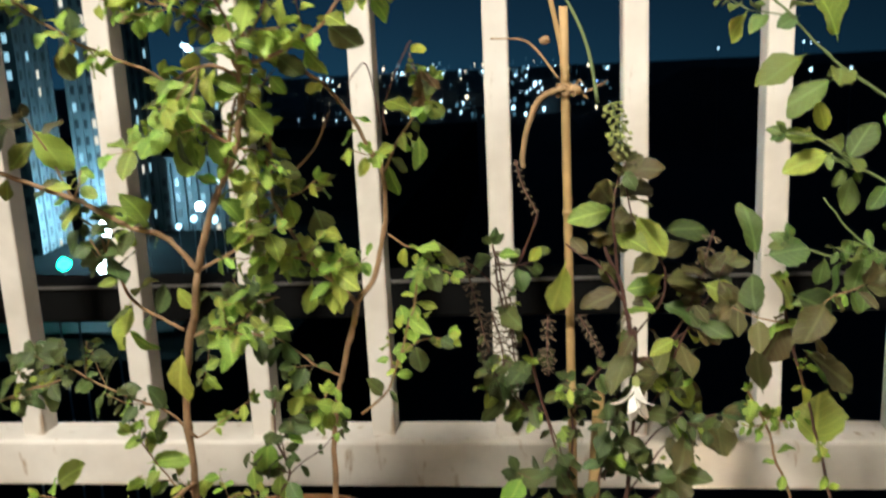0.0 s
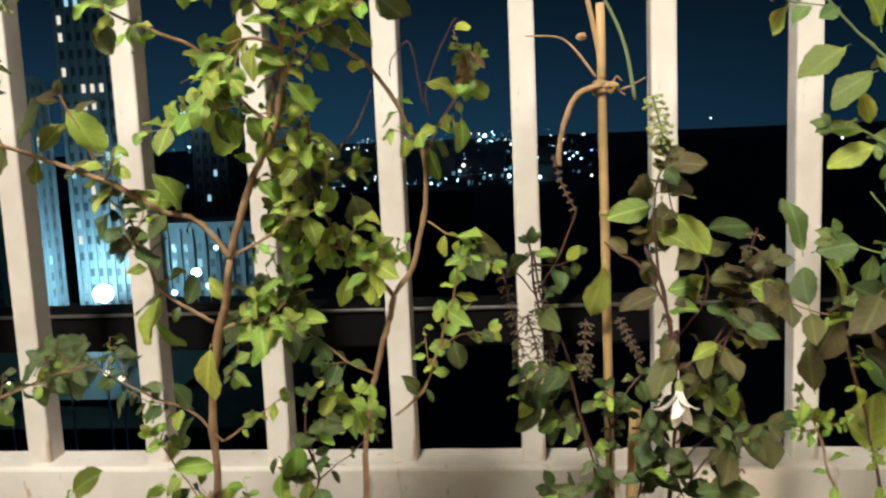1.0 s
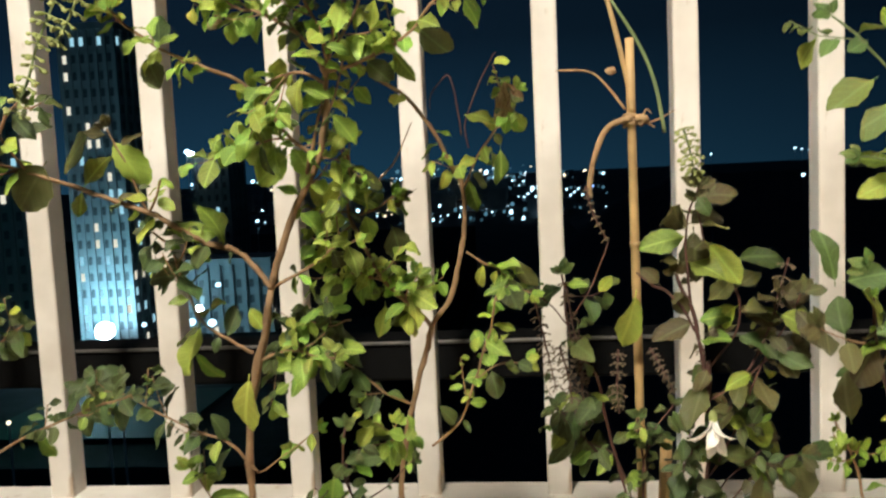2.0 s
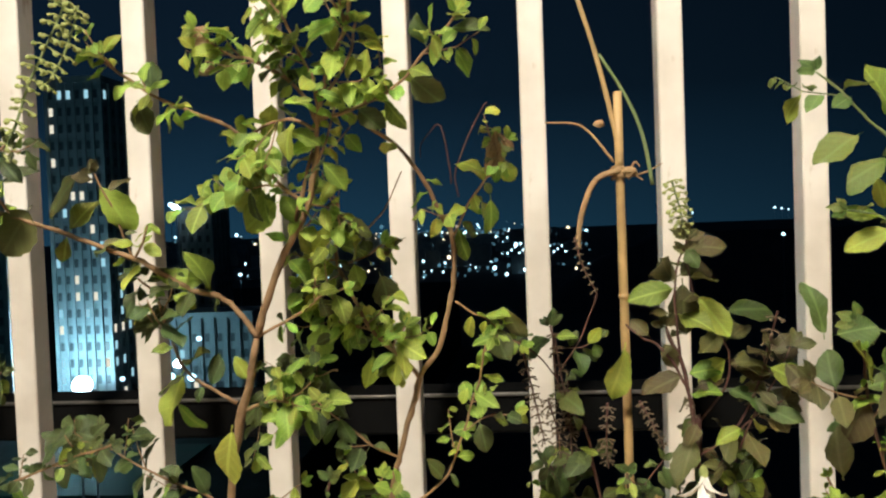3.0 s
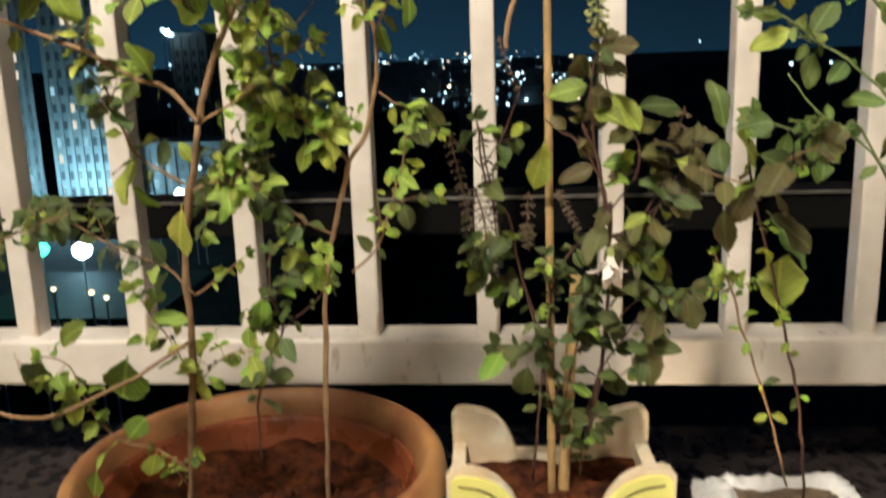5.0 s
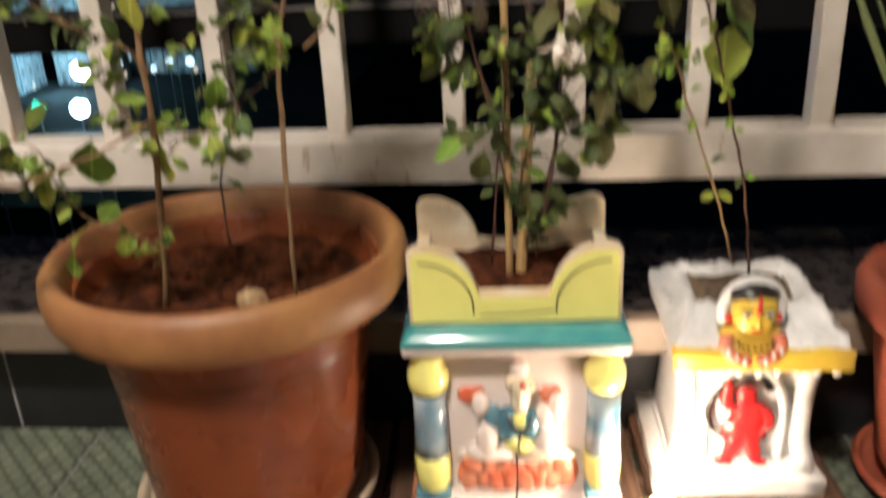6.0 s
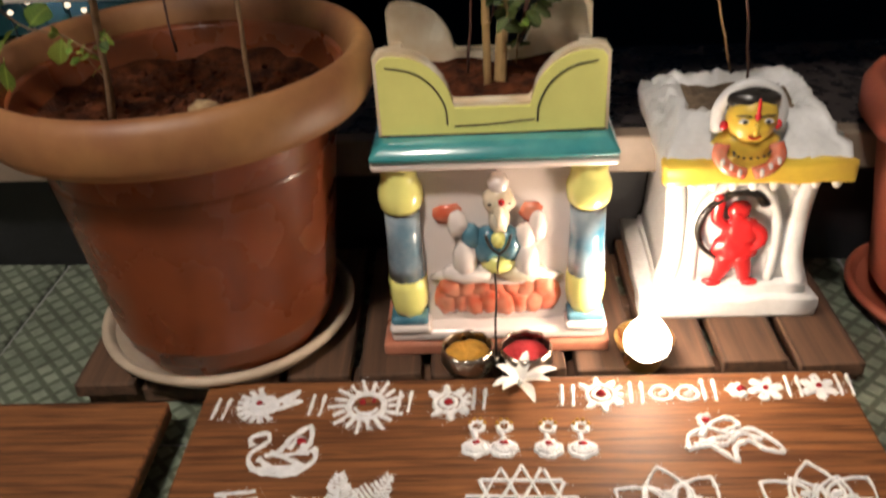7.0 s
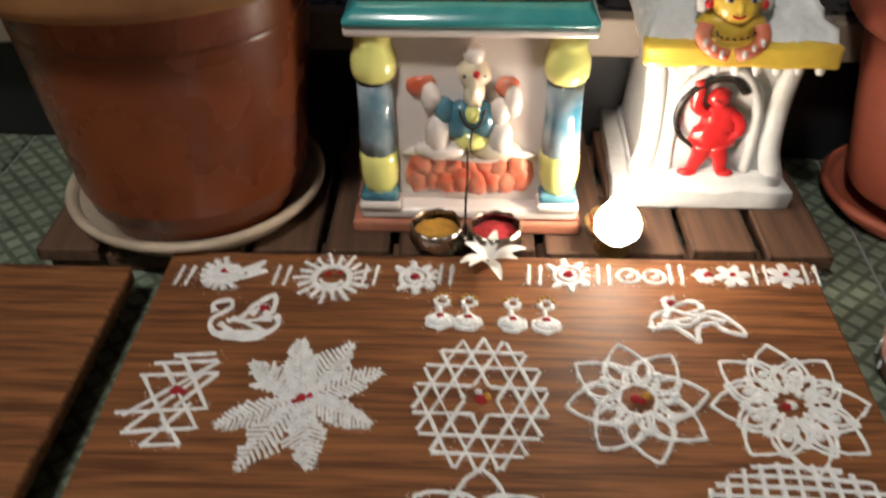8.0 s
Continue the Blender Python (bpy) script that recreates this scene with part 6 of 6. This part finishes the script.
basil_r = plant("broadleaf_herb", "leafy herb with arching pale green stems growing in the terracotta pot", (0.40, 1.115, 0.415))
branch(basil_r, [(0.40, 1.115, 0.41), (0.221, 1.030, 0.712), (0.214, 1.030, 0.771), (0.202, 1.030, 0.836), (0.180, 1.030, 0.890), (0.153, 1.030, 0.915), (0.128, 1.030, 0.934), (0.105, 1.030, 0.954), (0.087, 1.030, 0.975), (0.071, 1.030, 0.989)], 0.0026, 0.0011, GREENSTEM, leaves=6, size=0.03, look_of=LEAF_BROAD)
branch(basil_r, [(0.40, 1.115, 0.41), (0.210, 1.030, 0.771), (0.188, 1.030, 0.828), (0.157, 1.030, 0.856), (0.131, 1.030, 0.873), (0.111, 1.030, 0.889), (0.090, 1.030, 0.893)], 0.0022, 0.001, GREENSTEM, leaves=6, size=0.028, look_of=LEAF_BROAD)
branch(basil_r, [(0.40, 1.115, 0.41), (0.212, 1.030, 0.738), (0.187, 1.030, 0.780), (0.159, 1.030, 0.805), (0.137, 1.030, 0.821), (0.116, 1.030, 0.847)], 0.002, 0.001, GREENSTEM)
branch(basil_r, [(0.40, 1.115, 0.41), (0.187, 1.030, 0.780), (0.157, 1.030, 0.797), (0.126, 1.030, 0.805), (0.095, 1.030, 0.816)], 0.0016, 0.001, GREENSTEM, leaves=10, size=0.03, look_of=LEAF_BROAD)
leaf_at(basil_r, (0.099, 1.030, 0.945), (0.067, 1.030, 0.928), LEAF_BROAD, 0.65, 0)
leaf_at(basil_r, (0.117, 1.030, 0.927), (0.084, 1.030, 0.913), LEAF_BROAD, 0.6, 0)
leaf_at(basil_r, (0.120, 1.030, 0.956), (0.108, 1.030, 0.993), LEAF_GREEN, 0.7, 0)
leaf_at(basil_r, (0.094, 1.030, 0.971), (0.081, 1.030, 0.964), LEAF_BROAD, 0.9, 0)
leaf_at(basil_r, (0.111, 1.030, 0.888), (0.087, 1.030, 0.893), LEAF_GREEN, 0.4, 0)
leaf_at(basil_r, (0.119, 1.030, 0.878), (0.088, 1.030, 0.867), LEAF_GREEN, 0.55, 0)
leaf_at(basil_r, (0.131, 1.030, 0.873), (0.146, 1.030, 0.901), LEAF_BROAD, 0.6, 0)
leaf_at(basil_r, (0.109, 1.030, 0.916), (0.117, 1.030, 0.892), LEAF_LIME, 0.5, 0)
leaf_at(basil_r, (0.135, 1.030, 0.862), (0.126, 1.030, 0.838), LEAF_BROAD, 0.6, 0)
leaf_at(basil_r, (0.072, 1.030, 0.807), (0.068, 1.030, 0.846), LEAF_BROAD, 0.5, 0)
leaf_at(basil_r, (0.080, 1.030, 0.807), (0.106, 1.030, 0.815), LEAF_BROAD, 0.8, 0)
leaf_at(basil_r, (0.097, 1.030, 0.748), (0.074, 1.030, 0.740), LEAF_BROAD, 0.5, 0)
leaf_at(basil_r, (0.096, 1.030, 0.769), (0.132, 1.030, 0.779), LEAF_BROAD, 0.35, 0)
leaf_at(basil_r, (0.113, 1.030, 0.733), (0.147, 1.030, 0.702), LEAF_BROAD, 0.45, 0)

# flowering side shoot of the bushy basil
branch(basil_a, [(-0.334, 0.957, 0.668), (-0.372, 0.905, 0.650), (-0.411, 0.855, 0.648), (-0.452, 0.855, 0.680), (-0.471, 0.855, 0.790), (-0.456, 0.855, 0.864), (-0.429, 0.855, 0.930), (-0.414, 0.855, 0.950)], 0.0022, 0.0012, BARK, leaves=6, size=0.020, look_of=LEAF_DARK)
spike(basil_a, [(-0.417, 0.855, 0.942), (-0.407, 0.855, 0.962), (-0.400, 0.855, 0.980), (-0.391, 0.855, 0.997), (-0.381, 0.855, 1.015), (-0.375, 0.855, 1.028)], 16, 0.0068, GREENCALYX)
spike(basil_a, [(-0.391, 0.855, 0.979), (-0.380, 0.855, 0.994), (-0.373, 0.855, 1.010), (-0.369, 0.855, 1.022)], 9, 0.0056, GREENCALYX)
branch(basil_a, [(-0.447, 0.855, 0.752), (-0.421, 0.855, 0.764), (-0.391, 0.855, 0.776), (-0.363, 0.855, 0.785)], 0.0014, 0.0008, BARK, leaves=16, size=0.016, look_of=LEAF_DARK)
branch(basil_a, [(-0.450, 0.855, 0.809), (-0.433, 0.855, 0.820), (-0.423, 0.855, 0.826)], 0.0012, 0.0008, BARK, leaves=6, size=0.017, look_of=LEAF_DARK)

branch(basil_t, [(-0.059, 1.059, 0.669), (-0.049, 1.056, 0.696), (-0.036, 1.053, 0.715)], 0.0014, 0.0008, DARKBARK, leaves=8, size=0.02, look_of=LEAF_DARK)
branch(basil_t, [(-0.03, 1.059, 0.669), (-0.002, 1.055, 0.699), (0.024, 1.054, 0.712)], 0.0014, 0.0008, DARKBARK, leaves=8, size=0.024, look_of=LEAF_DARK)
branch(basil_t, [(-0.088, 1.059, 0.67), (-0.106, 1.056, 0.696), (-0.122, 1.053, 0.714)], 0.0014, 0.0008, DARKBARK, leaves=8, size=0.022, look_of=LEAF_DARK)
branch(basil_t, [(-0.01, 1.058, 0.677), (0.014, 1.051, 0.729), (0.026, 1.049, 0.746), (0.049, 1.048, 0.758)], 0.0014, 0.0008, DARKBARK, leaves=8, size=0.024, look_of=LEAF_OLIVE)
branch(basil_t, [(-0.027, 1.074, 0.556), (-0.004, 1.063, 0.642), (0.028, 1.058, 0.678)], 0.0012, 0.0008, DARKBARK, leaves=8, size=0.022, look_of=LEAF_DARK)
branch(basil_a, [(-0.246, 0.883, 0.967), (-0.255, 0.876, 0.994), (-0.262, 0.872, 1.012), (-0.27, 0.869, 1.023)], 0.0016, 0.0008, BARK, leaves=14, size=0.022, look_of=LEAF_GREEN)
branch(basil_a, [(-0.259, 0.897, 0.913), (-0.245, 0.898, 0.909), (-0.24, 0.901, 0.896)], 0.001, 0.0006, BARK, leaves=8, size=0.018, look_of=LEAF_GREEN)
branch(basil_b, [(-0.283, 0.953, 0.795), (-0.298, 0.953, 0.794), (-0.308, 0.956, 0.775)], 0.001, 0.0006, BARK, leaves=9, size=0.022, look_of=LEAF_DARK)
branch(basil_b, [(-0.254, 0.951, 0.804), (-0.268, 0.952, 0.8), (-0.283, 0.951, 0.804)], 0.001, 0.0006, BARK, leaves=10, size=0.026, look_of=LEAF_DARK)
LEAF_DRY = leaf_material("withered_leaf", (0.42, 0.29, 0.16), (0.26, 0.16, 0.09), 0.4)
leaf_at(basil_b, (-0.147, 0.929, 0.947), (-0.138, 0.929, 0.936), LEAF_DRY, 0.5, 0)
leaf_at(basil_b, (-0.150, 0.930, 0.939), (-0.154, 0.930, 0.921), LEAF_DRY, 0.4, 0)
leaf_at(basil_b, (-0.145, 0.929, 0.943), (-0.156, 0.929, 0.931), LEAF_DRY, 0.6, 0)
leaf_at(basil_b, (-0.149, 0.929, 0.949), (-0.146, 0.928, 0.928), LEAF_DRY, 0.4, 0)
leaf_at(basil_a, (-0.304, 0.873, 1.007), (-0.318, 0.871, 1.012), LEAF_DRY, 0.6, 0)
leaf_at(basil_a, (-0.303, 0.874, 1.002), (-0.314, 0.872, 1.004), LEAF_DRY, 0.5, 0)
leaf_at(basil_a, (-0.302, 0.877, 0.987), (-0.314, 0.875, 0.990), LEAF_DRY, 0.7, 0)
branch(basil_b, [(-0.176, 0.93, 0.918), (-0.181, 0.927, 0.953), (-0.192, 0.929, 0.944), (-0.194, 0.93, 0.934)], 0.0008, 0.0004, DARKBARK)

basil_a.location += Vector((0.002, 0.006, -0.004))

# ---- stake, twine and dry stalks ----
stake = empty("bamboo_stake", "thin pale bamboo stake standing in the ceramic planter", "stake", (-0.057, 1.082, 0.455))
CULM = smooth_line([(0, 0, 0), (-0.001, -0.006, 0.235), (-0.003, -0.016, 0.532)], 6)
part("culm", tube(CULM, 0.0037, 0.0033, 10), BAMBOO, stake, smooth=True)
for i in (2, 6, 9):
    p, d = CULM[i], (CULM[i + 1] - CULM[i]).normalized()
    part("node", tube([p - d * 0.0015, p, p + d * 0.0015], 0.0042, 0.0042, 10), BAMBOO, stake, smooth=True)
tagged(put("wooden_stake", tube(smooth_line([(-0.047, 1.085, 0.462), (-0.041, 1.094, 0.57), (-0.034, 1.105, 0.674)], 4), 0.0056, 0.0048, 8), BAMBOO), "short weathered wooden stake in the ceramic planter", "stake")
tie = empty("twine_tie", "rough jute twine knotted round the bamboo stake", "twine", (-0.059, 1.069, 0.927))
for k in range(4):
    a = [(0.0062 * math.cos(t * 0.63 + k), 0.0062 * math.sin(t * 0.63 + k), 0.0022 * (k - 1.5) + 0.001 * math.sin(t)) for t in range(11)]
    part("loop", tube(a, 0.0014, 0.0014, 5), STRING, tie)
part("knot", blob(0.006, -0.006, 0.0, 0.0055, 0.005, 0.0045, 0.5), STRING, tie)
for e in ((0.016, -0.004, -0.006), (0.013, -0.010, 0.004)):
    part("loose_end", tube(smooth_line([(0.006, -0.006, 0), (e[0] * 0.7, e[1], e[2] + 0.003), e]), 0.0009, 0.0005, 5), STRING, tie)
dry = empty("dry_stalk", "dead curled straw-coloured stalk tied to the bamboo stake", "dry stalk", (-0.060, 1.066, 0.928))


def dry_line(name, pts, r0, r1, mat):
    part(name, tube([p - dry.location for p in smooth_line(pts)], r0, r1, 6), mat, dry, smooth=True)


dry_line("stalk", [(-0.092, 1.063, 0.871), (-0.092, 1.063, 0.881), (-0.088, 1.062, 0.901), (-0.078, 1.061, 0.922), (-0.060, 1.063, 0.929)], 0.0022, 0.0026, STRING)
dry_line("blade", [(-0.088, 1.073, 1.063), (-0.074, 1.072, 1.014), (-0.062, 1.068, 0.957), (-0.059, 1.065, 0.932)], 0.0018, 0.0024, BAMBOO)
dry_line("blade", [(-0.072, 1.071, 1.016), (-0.053, 1.070, 0.983), (-0.042, 1.069, 0.954), (-0.036, 1.066, 0.917)], 0.0012, 0.0016, GREENSTEM)
dry_line("twig", [(-0.064, 1.066, 0.935), (-0.079, 1.070, 0.956), (-0.091, 1.071, 0.965), (-0.114, 1.072, 0.967)], 0.0012, 0.0006, STRING)
dry_line("twig", [(-0.055, 1.065, 0.923), (-0.040, 1.067, 0.927), (-0.028, 1.069, 0.933)], 0.0009, 0.0005, STRING)
part("curled_leaf", blob(0.040 - 0.054, 0.0, 0.036, 0.004, 0.002, 0.003, 0.5), STRING, dry)
white_blossom((-0.012, 1.030, 0.710), "drooping white blossom caught among the basil stems", 0.026, (150, 20))

# ---- the city at night ----
tagged(put("ground", box(-6000, 6000, 3, 9000, -62, -60), material("night_ground", (0.06, 0.065, 0.06), 0.9, 0, 0.3, 0.02, 0.2, 0)), "dark wooded ground far below the balcony", "ground", kind="structure")
hill = bmesh.new()
ridge = []
for i in range(60):
    x = 20 + i * 14
    h = -60 + 48 * min(1, max(0, (x - 20) / 85)) ** 0.7 + 3.5 * noise.noise(Vector((x * 0.05, 0, 0))) + 1.4 * noise.noise(Vector((x * 0.3, 4, 0))) - 4 * max(0, (x - 120) / 300)
    ridge.append([hill.verts.new((x, 560, -61)), hill.verts.new((x, 600, h)), hill.verts.new((x + 10, 760, h - 6)), hill.verts.new((x, 900, -61))])
for a, b in zip(ridge, ridge[1:]):
    for k in range(3):
        hill.faces.new((a[k], a[k + 1], b[k + 1], b[k]))
tagged(put("backdrop_hill", hill, material("night_wood", (0.07, 0.062, 0.065), 0.95, 0, 0.3, 0.05, 0.4, 0), smooth=True), "black wooded hill against the night sky", "hill", kind="structure")

COOL = glow("cool_white_lamp", (0.62, 0.90, 1.0), 3.2)
WARM = glow("warm_lamp", (1.0, 0.80, 0.50), 2.6)
BLUEL = glow("blue_lamp", (0.25, 0.45, 1.0), 3.0)
DIMCOOL = glow("faint_cool_lamp", (0.35, 0.72, 0.90), 0.30)
city = random.Random(77)
sets = {"cool": (COOL, bmesh.new()), "warm": (WARM, bmesh.new()), "faint": (DIMCOOL, bmesh.new())}


def light_dot(bm, x, y, z, r):
    join(bm, blob(x, y, z, r, r, r, 0, 1))


for k in range(520):
    y = 900 + 3300 * city.random() ** 1.5
    u = city.gauss(-0.09, 0.07) if k % 3 else city.uniform(-0.42, 0.09)
    if u > 0.085 or u < -0.45:
        continue
    key = "faint" if city.random() < 0.62 else ("warm" if city.random() < 0.28 else "cool")
    r = y * (0.0007 + 0.0020 * city.random() ** 3)
    light_dot(sets[key][1], u * y, y, -58 + city.random() ** 2 * 0.012 * y, r)
for name, (mat, bm) in sets.items():
    tagged(put("city_light", bm, mat), "scattered %s lights of the distant city" % name, "city lights", kind="stuff")
bm = bmesh.new()
for k in range(170):
    y = city.uniform(950, 2600)
    x = city.uniform(-0.42, 0.07) * y
    w, h = city.uniform(8, 26), city.uniform(8, 34)
    box(x - w, x + w, y, y + 15, -60, -60 + h, 0, 2, bm)
FARWALL = material("far_wall", (0.25, 0.30, 0.32), 0.9, 0, 0.3, 0.05, 0.3, 0)
tagged(put("far_building", bm, FARWALL), "dim blocks of the distant city", "buildings", kind="stuff")
bm = bmesh.new()
for x in range(16):
    light_dot(bm, -0.034 * 1200 + x * 5.2 + 30, 1180, -46 + (x % 3) * 4, 1.6)
tagged(put("lit_row", bm, COOL), "row of white lights along a distant building", "city lights", kind="stuff")

TOWERWALL = material("tower_concrete", (0.20, 0.23, 0.24), 0.85, 0, 0.25, 0.2, 1.5, 0.1)
WINWARM = glow("warm_lit_window", (1.0, 0.86, 0.62), 0.9)
WINCOOL = glow("cool_lit_window", (0.50, 0.80, 0.86), 0.8)
DARKPANE = material("dark_window", (0.05, 0.06, 0.065), 0.3)


def tower(x, y, top, w, d, ribs, lit, label, turn=0.0):
    ob = empty("apartment_tower", label, "apartment tower", (x, y, -60), turn)
    h = top + 60
    part("wall", box(-w / 2, w / 2, 0, d, 0, h), TOWERWALL, ob)
    part("parapet", box(-w / 2 - 0.3, w / 2 + 0.3, -0.3, d + 0.3, h - 0.2, h + 1.0), TOWERWALL, ob)
    rib = None
    for k in range(ribs + 1):
        rx = -w / 2 + w * k / ribs
        if rib is None:
            rib = part("rib", box(-0.34, 0.34, -0.40, 0.05, 0, h), TOWERWALL, ob)
            rib.location.x = rx
        else:
            o = new("rib", rib.data)
            o.parent, o.location = ob, (rx, 0, 0)
    pane = box(-0.40, 0.40, -0.12, 0.04, 0, 1.5)
    me = bpy.data.meshes.new("window")
    pane.to_mesh(me)
    pane.free()
    panes = []
    for mat in (DARKPANE, WINWARM, WINCOOL):
        m2 = me.copy()
        m2.materials.append(mat)
        panes.append(m2)
    floors = int(h / 3.0)
    for f in range(max(0, floors - 26), floors):
        for k in range(ribs):
            r = city.random()
            o = new("window", panes[0] if r > lit else panes[1 if r < lit * 0.45 else 2])
            o.parent, o.location = ob, (-w / 2 + w * (k + 0.5) / ribs, 0, f * 3.0 + 1.0)
        for k in range(4):
            r = city.random()
            o = new("window", panes[0] if r > lit else panes[1 if r < lit * 0.45 else 2])
            o.parent, o.location = ob, (w / 2, d * (k + 0.5) / 4, f * 3.0 + 1.0)
            o.rotation_euler.z = math.pi / 2
    for k in range(5):
        o = new("rib", rib.data)
        o.parent, o.location = ob, (w / 2, d * k / 4, 0)
        o.rotation_euler.z = math.pi / 2
    return ob


tower(-77.6, 150, 28.0, 10, 12, 6, 0.22, "tall apartment tower with scattered lit windows, floodlit at its foot")
tower(-93.0, 138, 12.0, 16, 12, 7, 0.12, "ribbed apartment tower washed by a white floodlight", 6)
# low block, also added to catch floodlight in place of glowing haze
tower(-60.5, 158, -15.5, 22, 10, 9, 0.06, "low pale block beside the floodlit tower")
tower(-112, 152, 40.0, 18, 12, 7, 0.22, "dark apartment tower with a few lit windows", 8)
tower(-77.0, 205, 5.6, 8, 12, 4, 0.02, "dark low tower block with white roof lights")


def lit_globe(name, x, y, z, r, mat, label, light=0.0, colour=(0.62, 0.9, 1.0)):
    """A far lamp: a glowing globe on a pole that stands on the ground."""
    ob = empty(name, label, "lamp", (x, y, -60))
    bm = blob(0, 0, z + 60, r * 0.75, r * 0.75, r * 0.68, 0.12, 3)
    part("globe", bm, mat, ob, smooth=True)
    part("pole", tube([(0, 0, 0), (0, 0, z + 60 - r * 0.9)], 0.12, 0.08, 6), TOWERWALL, ob)
    if light:
        lamp(name + "_beam", "POINT", pose(x - r * 0.3, y - r - 0.4, z + r + 0.3), light, colour, 0.5)


FLOOD = glow("floodlight", (0.72, 0.95, 1.0), 30)
GREENL = glow("green_lamp", (0.10, 1.0, 0.55), 6)
# globe oversized: the glare round the floodlight is built into it
lit_globe("floodlight", -74.9, 143, -24.9, 2.2, FLOOD, "dazzling white floodlight at the foot of the towers", 20000, (0.50, 0.88, 0.98))
for x, y, z, r in ((-80.9, 200, 7.1, 0.75), (-79.9, 200, 6.5, 0.85), (-79.0, 200, 6.0, 0.75), (-105.6, 300, -12.6, 1.5), (-102.7, 300, -17.6, 1.2), (-97.2, 300, -15.4, 0.8), (-94.6, 200, -17.2, 0.7), (-48.5, 120, -18.0, 0.85), (-46.6, 120, -20.0, 0.8), (-49.6, 120, -19.8, 0.7), (-52.0, 120, -20.9, 0.6), (-56.8, 120, -20.0, 0.45), (-45.3, 120, -14.5, 0.5)):
    lit_globe("street_light", x, y, z, r, FLOOD if r > 0.8 else COOL, "bright white outdoor lamp among the buildings")
for x, y, z, r in ((149.2, 500, -13.3, 1.3), (170.2, 500, -13.2, 1.0), (99.9, 500, 0.4, 0.7), (232, 800, 2.2, 1.4), (238, 800, 1.2, 1.0), (244, 800, 0.2, 0.8), (0.026 * 1500, 1500, -37, 3.2)):
    lit_globe("hill_lamp", x, y, z, r, COOL, "single white lamp on the dark hillside")
lit_globe("blue_sign_lamp", 62, 900, -26.5, 1.4, BLUEL, "small blue light on the horizon")
for x, y, z, r in ((-36.1, 60, -16.3, 0.28), (-34.6, 60, -15.6, 0.26), (-31.7, 60, -15.9, 0.30), (-30.6, 60, -16.3, 0.28), (-39.5, 60, -16.6, 0.22)):
    lit_globe("street_light", x, y, z, r, WARM, "warm street lamp on the road below")
tagged(put("ground_podium", box(-260, -28, 84, 420, -60, -28.6), material("podium_paving", (0.02, 0.024, 0.024), 0.9, 0, 0.4, 0.2, 1.5, 0)), "dark paved podium at the foot of the towers", "podium", kind="structure")
bpy.data.materials["podium_paving"].node_tree.nodes["Principled BSDF"].inputs["Specular IOR Level"].default_value = 0.02
tagged(put("road_court", box(-66, -42, 92, 114, -28.4, -28, 0), material("court_floor", (0.012, 0.032, 0.025), 0.6, 0, 0.3, 0.3, 2, 0)), "paved court between the towers under green light", "court", kind="structure")
bpy.data.materials["court_floor"].node_tree.nodes["Principled BSDF"].inputs["Specular IOR Level"].default_value = 0.02
lit_globe("green_lamp", -58.6, 100, -21.6, 1.2, GREENL, "green lamp lighting the court", 700, (0.1, 1.0, 0.6))
# glowing globe enlarged to stand for the brightly lit surfaces round this lamp
lit_globe("court_lamp", -53.4, 100, -21.8, 1.5, FLOOD, "white lamp over the green-lit court", 250, (0.5, 1.0, 0.9))


# ---- floor tiles ----
tile_data = None
for i in range(14):
    for j in range(8):
        x, y = -2.1 + 0.304 * i, 1.215 - 0.304 * (j + 1)
        if tile_data is None:
            t0 = part("tile", box(0.002, 0.302, 0.002, 0.302, FLOOR - 0.012, FLOOR, 0.002, 1), TILE, bpy.data.objects["floor"])
            tile_data = t0.data
        else:
            t0 = new("tile", tile_data)
            t0.parent = bpy.data.objects["floor"]
        t0.location = (x, y, 0)
